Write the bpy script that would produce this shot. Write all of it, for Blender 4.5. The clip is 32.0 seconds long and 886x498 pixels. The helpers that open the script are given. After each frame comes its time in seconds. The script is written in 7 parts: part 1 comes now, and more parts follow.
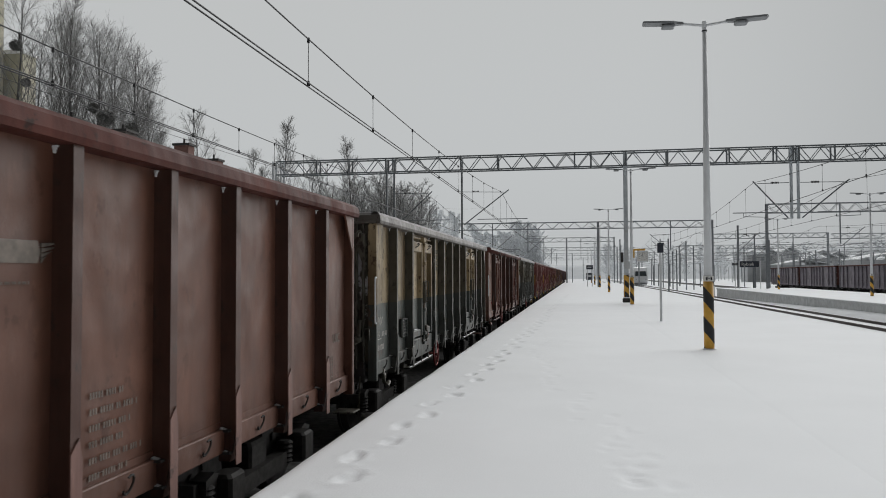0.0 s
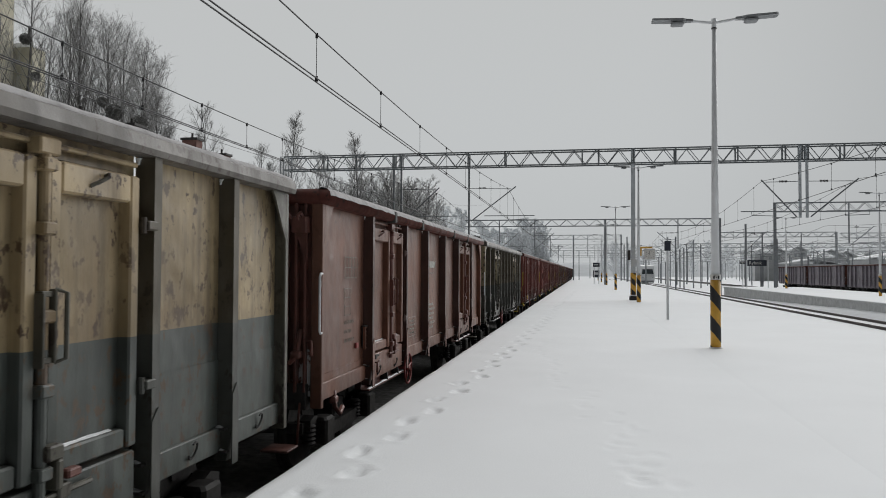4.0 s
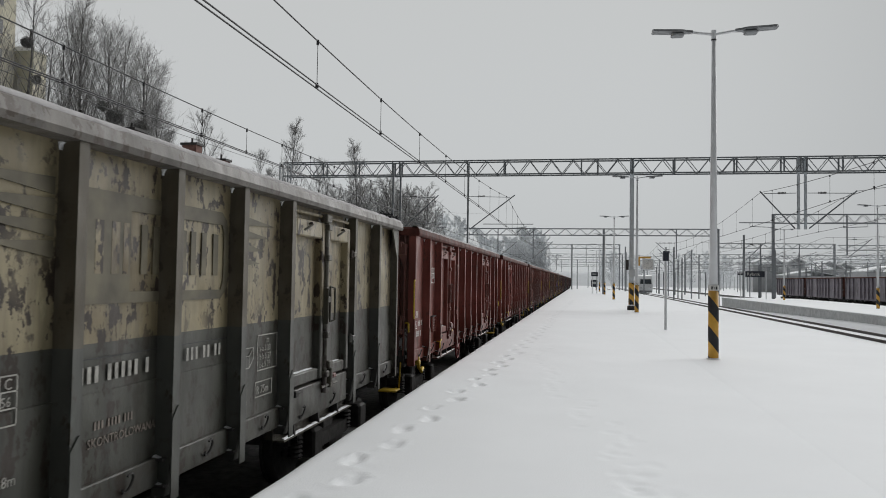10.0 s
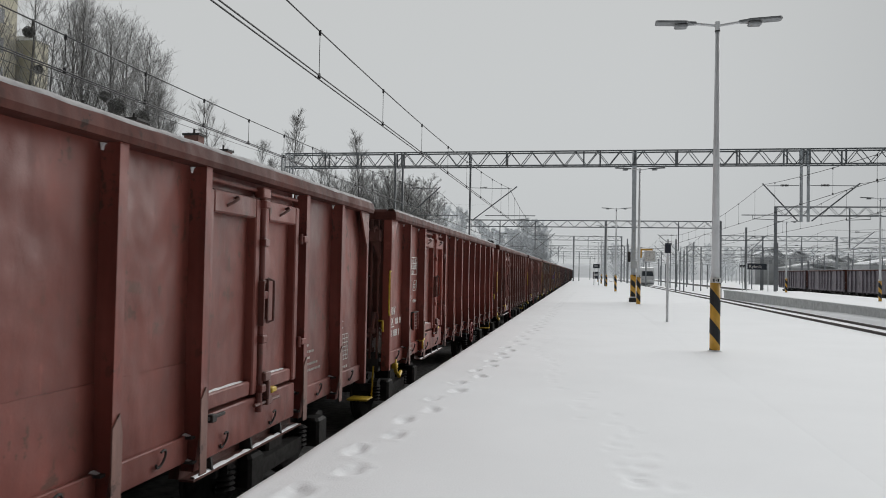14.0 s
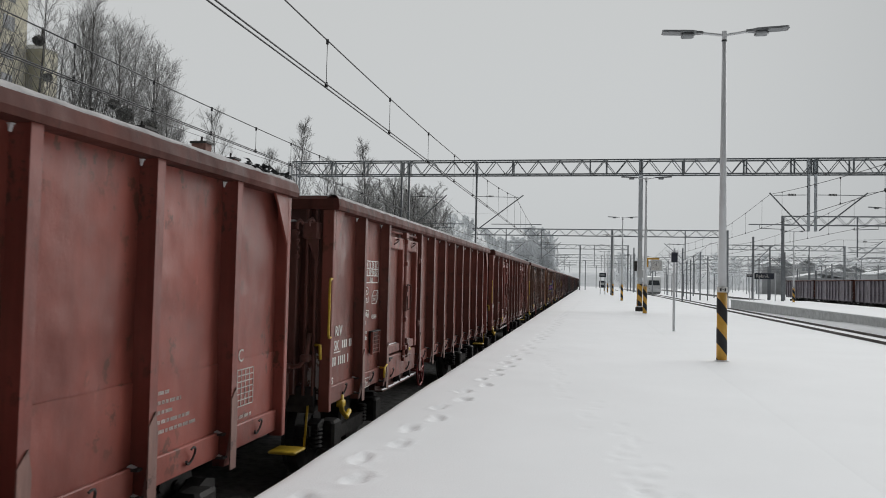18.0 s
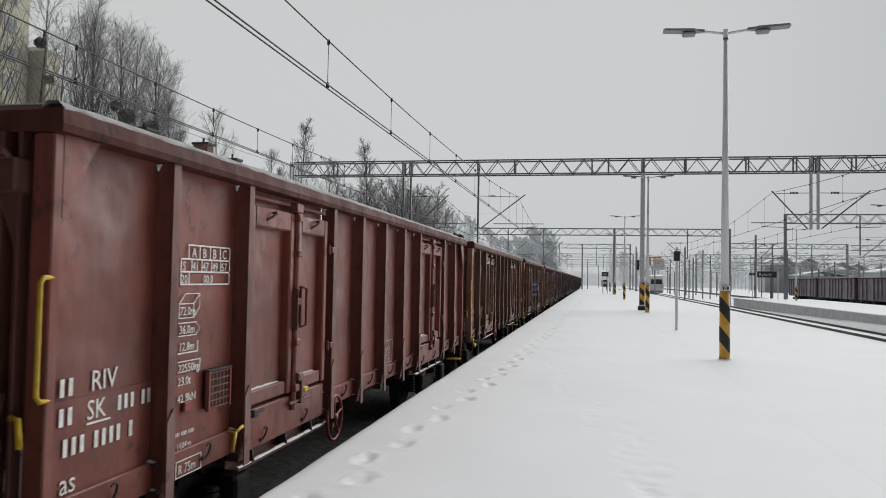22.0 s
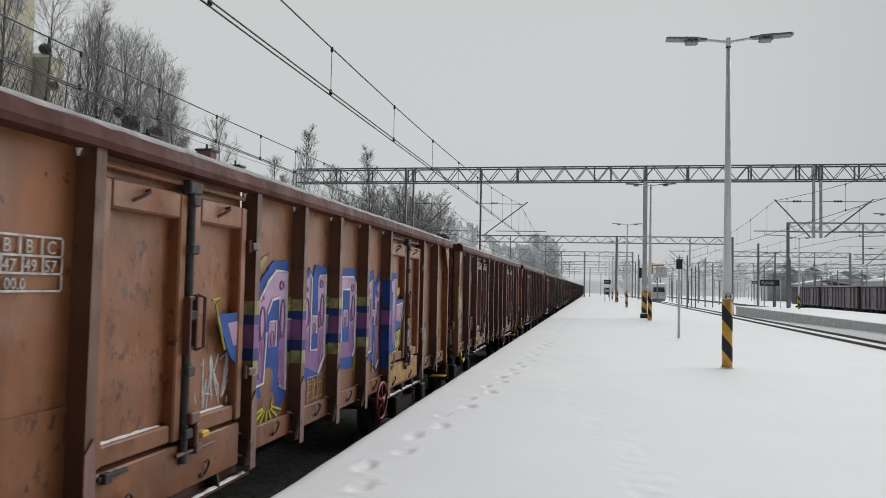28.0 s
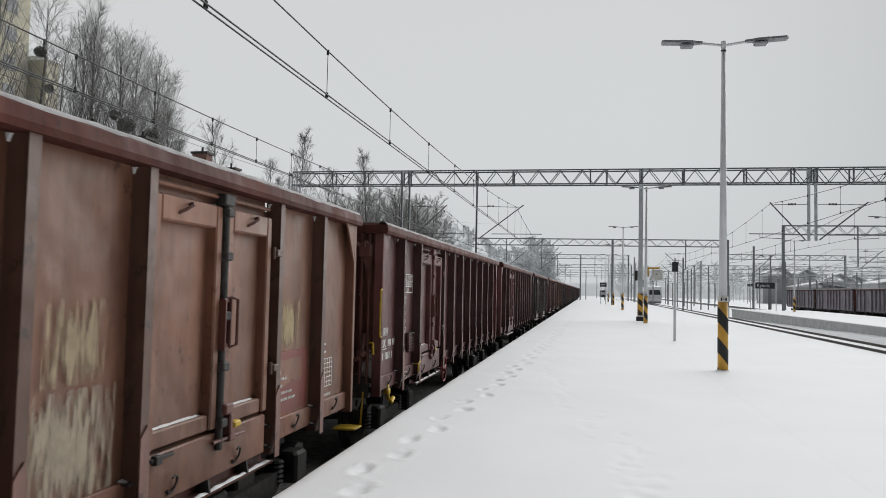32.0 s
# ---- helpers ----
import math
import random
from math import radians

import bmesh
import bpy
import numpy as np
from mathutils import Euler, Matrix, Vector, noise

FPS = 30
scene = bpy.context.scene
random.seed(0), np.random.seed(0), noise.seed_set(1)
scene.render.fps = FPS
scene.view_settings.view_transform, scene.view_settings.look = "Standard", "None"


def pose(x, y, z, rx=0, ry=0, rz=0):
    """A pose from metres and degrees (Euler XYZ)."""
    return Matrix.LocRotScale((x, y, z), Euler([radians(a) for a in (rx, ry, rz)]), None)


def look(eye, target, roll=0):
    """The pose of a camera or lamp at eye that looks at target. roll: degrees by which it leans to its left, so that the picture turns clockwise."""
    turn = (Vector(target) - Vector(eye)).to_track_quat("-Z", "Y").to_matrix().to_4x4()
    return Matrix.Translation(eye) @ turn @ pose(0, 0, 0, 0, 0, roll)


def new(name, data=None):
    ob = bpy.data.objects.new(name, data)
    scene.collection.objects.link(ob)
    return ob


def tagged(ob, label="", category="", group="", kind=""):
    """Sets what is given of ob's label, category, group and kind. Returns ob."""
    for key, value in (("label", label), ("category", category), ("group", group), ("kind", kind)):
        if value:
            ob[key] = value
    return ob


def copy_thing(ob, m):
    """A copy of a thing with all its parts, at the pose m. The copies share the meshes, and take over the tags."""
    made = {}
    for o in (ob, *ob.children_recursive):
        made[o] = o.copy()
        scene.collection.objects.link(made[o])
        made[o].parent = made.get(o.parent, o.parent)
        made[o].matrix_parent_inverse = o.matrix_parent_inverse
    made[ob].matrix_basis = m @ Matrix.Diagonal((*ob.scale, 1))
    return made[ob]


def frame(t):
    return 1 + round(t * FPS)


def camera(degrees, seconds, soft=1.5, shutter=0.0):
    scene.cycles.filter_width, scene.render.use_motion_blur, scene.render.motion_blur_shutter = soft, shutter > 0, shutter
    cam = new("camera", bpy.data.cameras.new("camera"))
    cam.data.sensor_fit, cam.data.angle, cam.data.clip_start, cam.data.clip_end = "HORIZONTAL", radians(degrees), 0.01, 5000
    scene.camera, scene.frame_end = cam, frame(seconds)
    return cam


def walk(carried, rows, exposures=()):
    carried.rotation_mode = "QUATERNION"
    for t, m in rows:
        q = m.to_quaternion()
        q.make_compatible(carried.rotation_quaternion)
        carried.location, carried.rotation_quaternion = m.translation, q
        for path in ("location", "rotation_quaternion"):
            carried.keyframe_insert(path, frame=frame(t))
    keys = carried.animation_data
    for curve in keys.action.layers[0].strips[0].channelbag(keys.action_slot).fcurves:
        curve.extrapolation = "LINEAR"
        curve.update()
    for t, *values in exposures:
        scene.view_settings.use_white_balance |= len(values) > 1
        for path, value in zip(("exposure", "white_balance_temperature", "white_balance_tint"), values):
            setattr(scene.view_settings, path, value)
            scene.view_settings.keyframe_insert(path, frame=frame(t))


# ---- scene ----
EYE = (0.0, 0.0, 1.54)
RAIL = -0.8                      # top of rail below the snow on the platform
AXIS = -4.13                     # centre line of the freight track
cam = camera(60.33, 32.0, 0.95, 0.1)
# seconds, degrees left of the track, degrees up, lean
TURNS = [(0, 9.86, 1.96, -0.21), (0.5, 9.96, 1.80, -0.15), (1, 10.01, 1.69, -0.04), (1.5, 10.09, 1.78, -0.02), (2, 10.04, 1.77, 0.04), (2.5, 10.22, 1.77, -0.02), (3, 10.20, 1.70, -0.02), (3.5, 10.30, 1.68, 0.13), (5.5, 10.30, 1.79, 0.59), (6, 10.37, 1.83, 0.83), (6.5, 10.40, 1.84, 0.92), (7, 10.31, 1.92, 0.89), (7.5, 10.29, 2.05, 0.96), (8, 10.42, 2.10, 0.85), (8.5, 10.19, 1.98, 0.99), (9, 10.15, 2.05, 0.96), (9.5, 10.15, 2.11, 0.98), (10, 10.25, 2.26, 0.90), (10.5, 10.21, 2.23, 1.01), (11, 10.21, 2.23, 1.01), (11.5, 10.32, 2.18, 1.01), (12, 10.47, 2.16, 1.04), (12.5, 10.48, 1.98, 1.03), (13, 10.48, 1.83, 1.20), (13.5, 10.31, 1.72, 1.15), (14, 10.38, 1.61, 1.09), (14.5, 10.35, 1.71, 1.08), (16.5, 10.79, 1.99, 1.13), (17, 10.77, 2.04, 1.21), (17.5, 10.83, 2.19, 1.25), (18, 10.85, 2.23, 1.31), (18.5, 11.22, 2.25, 1.14), (19, 10.94, 2.16, 1.20), (19.5, 10.74, 2.09, 1.31), (20, 10.72, 2.09, 1.31), (20.5, 10.73, 2.09, 1.42), (21, 10.95, 2.15, 1.20), (21.5, 10.92, 2.21, 1.02), (22, 11.01, 2.22, 1.03), (22.5, 11.08, 2.33, 0.96), (23, 11.08, 2.29, 1.05), (23.5, 10.99, 2.26, 1.00), (24, 11.04, 2.25, 1.01), (24.5, 10.89, 2.21, 1.11), (25, 11.12, 2.14, 1.16), (25.5, 11.11, 2.10, 1.22), (27.5, 10.89, 2.66, 1.25), (28, 11.19, 2.75, 1.26), (28.5, 11.08, 2.72, 1.23), (29, 11.22, 2.76, 1.21), (29.5, 11.23, 2.74, 1.35), (30, 10.96, 2.83, 1.32), (30.5, 10.90, 2.96, 1.22), (31, 10.76, 3.01, 1.12), (31.5, 10.94, 2.93, 1.21), (32, 10.90, 2.97, 1.23)]


def gaze(yaw, up):
    a, b = radians(yaw), radians(up)
    return (EYE[0] - math.sin(a) * math.cos(b), EYE[1] + math.cos(a) * math.cos(b), EYE[2] + math.sin(b))


walk(cam, [(t, look(EYE, gaze(yaw, up), lean)) for t, yaw, up, lean in TURNS],
     [(0, -0.1), (4, -0.08), (12, 0.0), (20, 0.05), (25, 0.1), (28, 0.07), (28.6, 0.15), (32, 0.2)])

# ---- overcast winter sky: dimmer at the horizon, brightest overhead ----
world = bpy.data.worlds.new("overcast_sky")
scene.world = world
world.use_nodes = True
wn, wl = world.node_tree.nodes, world.node_tree.links
wn.clear()
sky = wn.new("ShaderNodeTexSky")
sky.sky_type, sky.sun_disc = "NISHITA", False
sky.sun_elevation, sky.sun_rotation, sky.dust_density, sky.air_density = radians(28), radians(200), 6.0, 1.0
grey = wn.new("ShaderNodeHueSaturation")
grey.inputs["Saturation"].default_value = 0.25
wl.new(sky.outputs[0], grey.inputs["Color"])
coord = wn.new("ShaderNodeTexCoord")
sep = wn.new("ShaderNodeSeparateXYZ")
wl.new(coord.outputs["Generated"], sep.inputs[0])
ramp = wn.new("ShaderNodeValToRGB")
ramp.color_ramp.elements[0].position, ramp.color_ramp.elements[0].color = 0.0, (0.52, 0.54, 0.55, 1)
ramp.color_ramp.elements[1].position, ramp.color_ramp.elements[1].color = 1.0, (1.27, 1.31, 1.33, 1)
mid = ramp.color_ramp.elements.new(0.38)
mid.color = (0.526, 0.538, 0.536, 1)
wl.new(sep.outputs[2], ramp.inputs[0])
both = wn.new("ShaderNodeMixRGB")
both.blend_type = "ADD"
both.inputs[0].default_value = 0.012
wl.new(ramp.outputs[0], both.inputs[1])
wl.new(grey.outputs[0], both.inputs[2])
back = wn.new("ShaderNodeBackground")
back.inputs[1].default_value = 1.0
side = wn.new("ShaderNodeMapRange")   # the cloud is brightest towards the veiled sun
side.interpolation_type = "SMOOTHSTEP"
side.inputs[1].default_value, side.inputs[2].default_value, side.inputs[3].default_value, side.inputs[4].default_value = -0.30, 0.60, 0.10, 1.0
wl.new(sep.outputs[1], side.inputs[0])
veil = wn.new("ShaderNodeMixRGB")
veil.blend_type = "MULTIPLY"
veil.inputs[0].default_value = 1.0
wl.new(both.outputs[0], veil.inputs[1])
east = wn.new("ShaderNodeMapRange")   # eastern sky a little darker, dimmed further out of view to shade the wagons
east.interpolation_type = "SMOOTHSTEP"
east.inputs[1].default_value, east.inputs[2].default_value, east.inputs[3].default_value, east.inputs[4].default_value = 0.05, 0.95, 1.0, 0.50
wl.new(sep.outputs[0], east.inputs[0])
depth = wn.new("ShaderNodeMath")
depth.operation = "MULTIPLY"
wl.new(side.outputs[0], depth.inputs[0])
wl.new(east.outputs[0], depth.inputs[1])
wl.new(depth.outputs[0], veil.inputs[2])
wl.new(veil.outputs[0], back.inputs[0])
wout = wn.new("ShaderNodeOutputWorld")
wl.new(back.outputs[0], wout.inputs[0])
sun = new("sun", bpy.data.lights.new("sun", "SUN"))
sun.data.energy, sun.data.angle, sun.data.color = 1.9, radians(60), (1.0, 0.995, 0.985)
sun.matrix_world = look((10, 16, 11), (0, 0, 0))


# ---- materials ----
def material(name, rough=0.7, metal=0.0):
    m = bpy.data.materials.new(name)
    m.use_nodes = True
    n, l = m.node_tree.nodes, m.node_tree.links
    b = n["Principled BSDF"]
    b.inputs["Roughness"].default_value, b.inputs["Metallic"].default_value = rough, metal
    return m, n, l, b


def noise_node(n, l, scale, detail=4.0, stretch=None, space="Object", rough=0.55):
    c = n.new("ShaderNodeTexCoord")
    t = n.new("ShaderNodeTexNoise")
    t.inputs["Scale"].default_value, t.inputs["Detail"].default_value, t.inputs["Roughness"].default_value = scale, detail, rough
    src = c.outputs[space]
    if stretch:
        mp = n.new("ShaderNodeMapping")
        mp.inputs["Scale"].default_value = stretch
        l.new(src, mp.inputs[0])
        src = mp.outputs[0]
    l.new(src, t.inputs["Vector"])
    return t.outputs["Fac"]


def steps(n, l, fac, stops):
    r = n.new("ShaderNodeValToRGB")
    e = r.color_ramp.elements
    while len(e) < len(stops):
        e.new(0.5)
    for k, (p, c) in enumerate(stops):
        e[k].position, e[k].color = p, (*c, 1)
    l.new(fac, r.inputs[0])
    return r.outputs[0]


def blend(n, l, fac, a, b, mode="MIX"):
    x = n.new("ShaderNodeMixRGB")
    x.blend_type = mode
    for socket, v in ((0, fac), (1, a), (2, b)):
        if isinstance(v, (int, float)):
            x.inputs[socket].default_value = v
        elif isinstance(v, tuple):
            x.inputs[socket].default_value = (*v, 1)
        else:
            l.new(v, x.inputs[socket])
    return x.outputs[0]


def relief(n, l, b, fac, strength, distance):
    u = n.new("ShaderNodeBump")
    u.inputs["Strength"].default_value, u.inputs["Distance"].default_value = strength, distance
    l.new(fac, u.inputs["Height"])
    l.new(u.outputs[0], b.inputs["Normal"])


def simple(name, colour, rough=0.6, metal=0.0, vary=0.15, scale=6.0, bump=0.0):
    m, n, l, b = material(name, rough, metal)
    f = noise_node(n, l, scale, 5)
    lo, hi = tuple(c * (1 - vary) for c in colour), tuple(min(1, c * (1 + vary)) for c in colour)
    l.new(steps(n, l, f, [(0.3, lo), (0.7, hi)]), b.inputs["Base Color"])
    if bump:
        relief(n, l, b, noise_node(n, l, scale * 6, 4), bump, 0.01)
    return m


def snow_material(name, colour=(0.845, 0.858, 0.872)):
    m, n, l, b = material(name, 0.75)
    f = noise_node(n, l, 0.5, 5)
    l.new(steps(n, l, f, [(0.3, tuple(c * 0.96 for c in colour)), (0.7, colour)]), b.inputs["Base Color"])
    g = noise_node(n, l, 55, 4)
    relief(n, l, b, g, 0.25, 0.008)
    return m


def paint(name, base, rust=(0.09, 0.035, 0.02), worn=0.35, lower=None, blotch=0.0, seed=0.0, pale=0.26, frost=False, gloss=0.38, dust=0.07, shine=0.45):
    """Weathered wagon paint: faded patches, vertical streaks, clustered rust flecks, scrapes, a darker band low down where there is one."""
    m, n, l, b = material(name, 0.5)
    b.inputs["Specular IOR Level"].default_value = shine
    b.inputs["Sheen Weight"].default_value, b.inputs["Sheen Roughness"].default_value = dust, 0.45   # dust and rime on the paint
    b.inputs["Sheen Tint"].default_value = (0.9, 0.82, 0.8, 1)
    c = n.new("ShaderNodeTexCoord")
    mp = n.new("ShaderNodeMapping")
    mp.inputs["Location"].default_value = (seed * 3.1, seed * 7.7, seed)
    l.new(c.outputs["Object"], mp.inputs[0])

    def tex(scale, detail=5.0, stretch=(1, 1, 1), rough=0.6, shift=0.0):
        q = n.new("ShaderNodeMapping")
        q.inputs["Scale"].default_value = stretch
        q.inputs["Location"].default_value = (shift, shift * 1.7, shift * 0.6)
        l.new(mp.outputs[0], q.inputs[0])
        t = n.new("ShaderNodeTexNoise")
        t.inputs["Scale"].default_value, t.inputs["Detail"].default_value, t.inputs["Roughness"].default_value = scale, detail, rough
        l.new(q.outputs[0], t.inputs["Vector"])
        return t.outputs["Fac"]

    def mask(fac, lo, hi, top=1.0):
        return steps(n, l, fac, [(lo, (0, 0, 0)), (hi, (top, top, top))])

    big = tex(0.9, 5)
    colour = steps(n, l, big, [(0.36, tuple(k * 0.80 for k in base)), (0.50, base), (0.63, tuple(min(1, k * (1 + pale)) for k in base))])
    if lower:
        s = n.new("ShaderNodeSeparateXYZ")
        l.new(c.outputs["Object"], s.inputs[0])
        lift = n.new("ShaderNodeMath")
        lift.operation = "GREATER_THAN"
        lift.inputs[1].default_value = 1.93
        l.new(s.outputs[2], lift.inputs[0])
        # brown run-off on the light upper half only
        runs = tex(1.6, 6, (1, 1, 0.45), 0.62, 4.0)
        colour = blend(n, l, mask(runs, 0.42, 0.64, 0.9), colour, tuple(k * f for k, f in zip(base, (0.52, 0.46, 0.38))))
        low = steps(n, l, big, [(0.3, tuple(k * 0.6 for k in lower)), (0.7, tuple(k * 1.2 for k in lower))])
        colour = blend(n, l, lift.outputs[0], low, colour)
    film = tex(2.6, 5, (1, 1, 0.5), 0.6)
    colour = blend(n, l, mask(film, 0.46, 0.66, 0.32), colour, (1.5, 1.5, 1.52), "MULTIPLY")
    streak = tex(1.0, 7, (7, 7, 0.35), 0.62)
    colour = blend(n, l, mask(streak, 0.47, 0.66, worn), colour, (0.48, 0.47, 0.47), "MULTIPLY")
    # scrapes: short pale and dark scratches in loose groups
    where = tex(1.3, 3, (1, 1, 1), 0.5, 9.0)
    fleck = tex(9.0, 8, (1, 1, 0.7), 0.70)
    spots = blend(n, l, 1.0, mask(fleck, 0.56, 0.60, 0.85), mask(where, 0.50 - 0.12 * worn, 0.62 - 0.12 * worn), "MULTIPLY")
    colour = blend(n, l, spots, colour, rust)
    scuff = blend(n, l, 1.0, mask(tex(3.5, 6, (1, 3.2, 0.9), 0.68, 2.0), 0.60, 0.66, 0.5), mask(where, 0.44, 0.54), "MULTIPLY")
    colour = blend(n, l, scuff, colour, (1.5, 1.6, 1.65), "MULTIPLY")
    if blotch:
        flake = tex(9.0, 8, (1, 1, 0.6), 0.66, 6.0)
        herd = tex(0.9, 3, (1, 1, 0.7), 0.5, 13.0)
        bare = blend(n, l, 1.0, mask(flake, 0.585 - blotch, 0.60 - blotch), mask(herd, 0.34, 0.46), "MULTIPLY")
        colour = blend(n, l, bare, colour, rust)
    if frost:
        rime = tex(1.7, 9, (1, 1, 0.7), 0.72)
        colour = blend(n, l, mask(rime, 0.555, 0.585, 0.92), colour, (0.68, 0.70, 0.72))
    l.new(colour, b.inputs["Base Color"])
    l.new(steps(n, l, film, [(0.35, (gloss, gloss, gloss)), (0.7, (gloss + 0.22, gloss + 0.22, gloss + 0.22))]), b.inputs["Roughness"])
    dent = n.new("ShaderNodeMath")
    dent.operation = "MULTIPLY_ADD"
    dent.inputs[1].default_value = 0.05
    l.new(fleck, dent.inputs[0])
    l.new(tex(1.9, 2, (1, 1, 0.8), 0.45), dent.inputs[2])
    relief(n, l, b, dent.outputs[0], 0.8, 0.10)
    return m


SNOW = snow_material("fresh_snow")
RIMSNOW = simple("dirty_rail_snow", (0.37, 0.36, 0.36), 0.85, 0, 0.25, 7, 0.3)
BALLAST = simple("dark_ballast", (0.15, 0.147, 0.147), 0.9, 0, 0.5, 9, 0.8)
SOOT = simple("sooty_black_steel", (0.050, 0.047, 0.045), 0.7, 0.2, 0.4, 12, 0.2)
RAILSTEEL = simple("rusty_rail", (0.06, 0.045, 0.04), 0.5, 0.5, 0.3, 10)
CONCRETE = simple("grey_concrete", (0.56, 0.57, 0.57), 0.85, 0, 0.18, 3, 0.3)
MASTSTEEL = simple("grey_blue_mast_paint", (0.52, 0.555, 0.58), 0.55, 0.0, 0.12, 5)
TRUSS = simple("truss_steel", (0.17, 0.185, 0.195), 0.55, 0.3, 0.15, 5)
# steel farther off: haze painted in as two paler greys
MIDSTEEL = simple("half_hazed_steel", (0.27, 0.285, 0.30), 0.6, 0.1, 0.12, 4)
HAZED = simple("hazed_steel", (0.40, 0.42, 0.44), 0.7, 0.1, 0.1, 3)
WIRE = simple("dark_copper_wire", (0.022, 0.022, 0.024), 0.6, 0.0, 0.1, 4)
LAMPGREY = simple("light_grey_lacquer", (0.74, 0.755, 0.77), 0.45, 0.0, 0.06, 4)
LAMPHEAD = simple("lamp_housing_grey", (0.27, 0.28, 0.29), 0.5, 0.2, 0.1, 8)
DIFFUSER = simple("lamp_glass_white", (0.55, 0.57, 0.58), 0.2, 0, 0.05, 8)
YELLOW = simple("warning_yellow", (0.72, 0.40, 0.06), 0.5, 0, 0.12, 8)
HANDYELLOW = simple("handrail_yellow", (0.56, 0.37, 0.025), 0.5, 0, 0.2, 14)
BLACK = simple("warning_black", (0.025, 0.026, 0.028), 0.5, 0, 0.2, 8)
WHITE = simple("white_lettering", (0.78, 0.77, 0.74), 0.6, 0, 0.2, 20)
BROWNSIGN = simple("dark_sign_face", (0.03, 0.035, 0.05), 0.4, 0, 0.1, 8)
WHEELRED = simple("handwheel_red", (0.25, 0.055, 0.05), 0.5, 0.1, 0.3, 14)
COAL = simple("coal_with_frost", (0.03, 0.03, 0.032), 0.8, 0, 0.6, 14, 0.8)
BARK = simple("frosted_bark", (0.13, 0.125, 0.12), 0.9, 0, 0.3, 2)
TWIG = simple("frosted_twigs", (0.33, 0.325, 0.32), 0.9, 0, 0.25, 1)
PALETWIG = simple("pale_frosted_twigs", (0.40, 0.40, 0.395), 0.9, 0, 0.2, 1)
# far twigs: hoar frost, paled further with haze in the colour
FARTWIG = simple("hoar_frost_and_haze_twigs", (0.80, 0.82, 0.84), 0.9, 0, 0.15, 0.6)
MISTLETOE = simple("dark_mistletoe", (0.15, 0.148, 0.14), 0.9, 0, 0.3, 3)
DARKBRICK = simple("sooty_chimney_brick", (0.10, 0.082, 0.075), 0.85, 0, 0.25, 7, 0.3)
BRICKRED = simple("chimney_brick", (0.18, 0.095, 0.078), 0.85, 0, 0.25, 7, 0.3)
PLASTER = simple("yellow_grey_render", (0.52, 0.49, 0.38), 0.85, 0, 0.1, 1.2)
PANE = simple("dark_window_glass", (0.06, 0.07, 0.08), 0.15, 0, 0.2, 2)


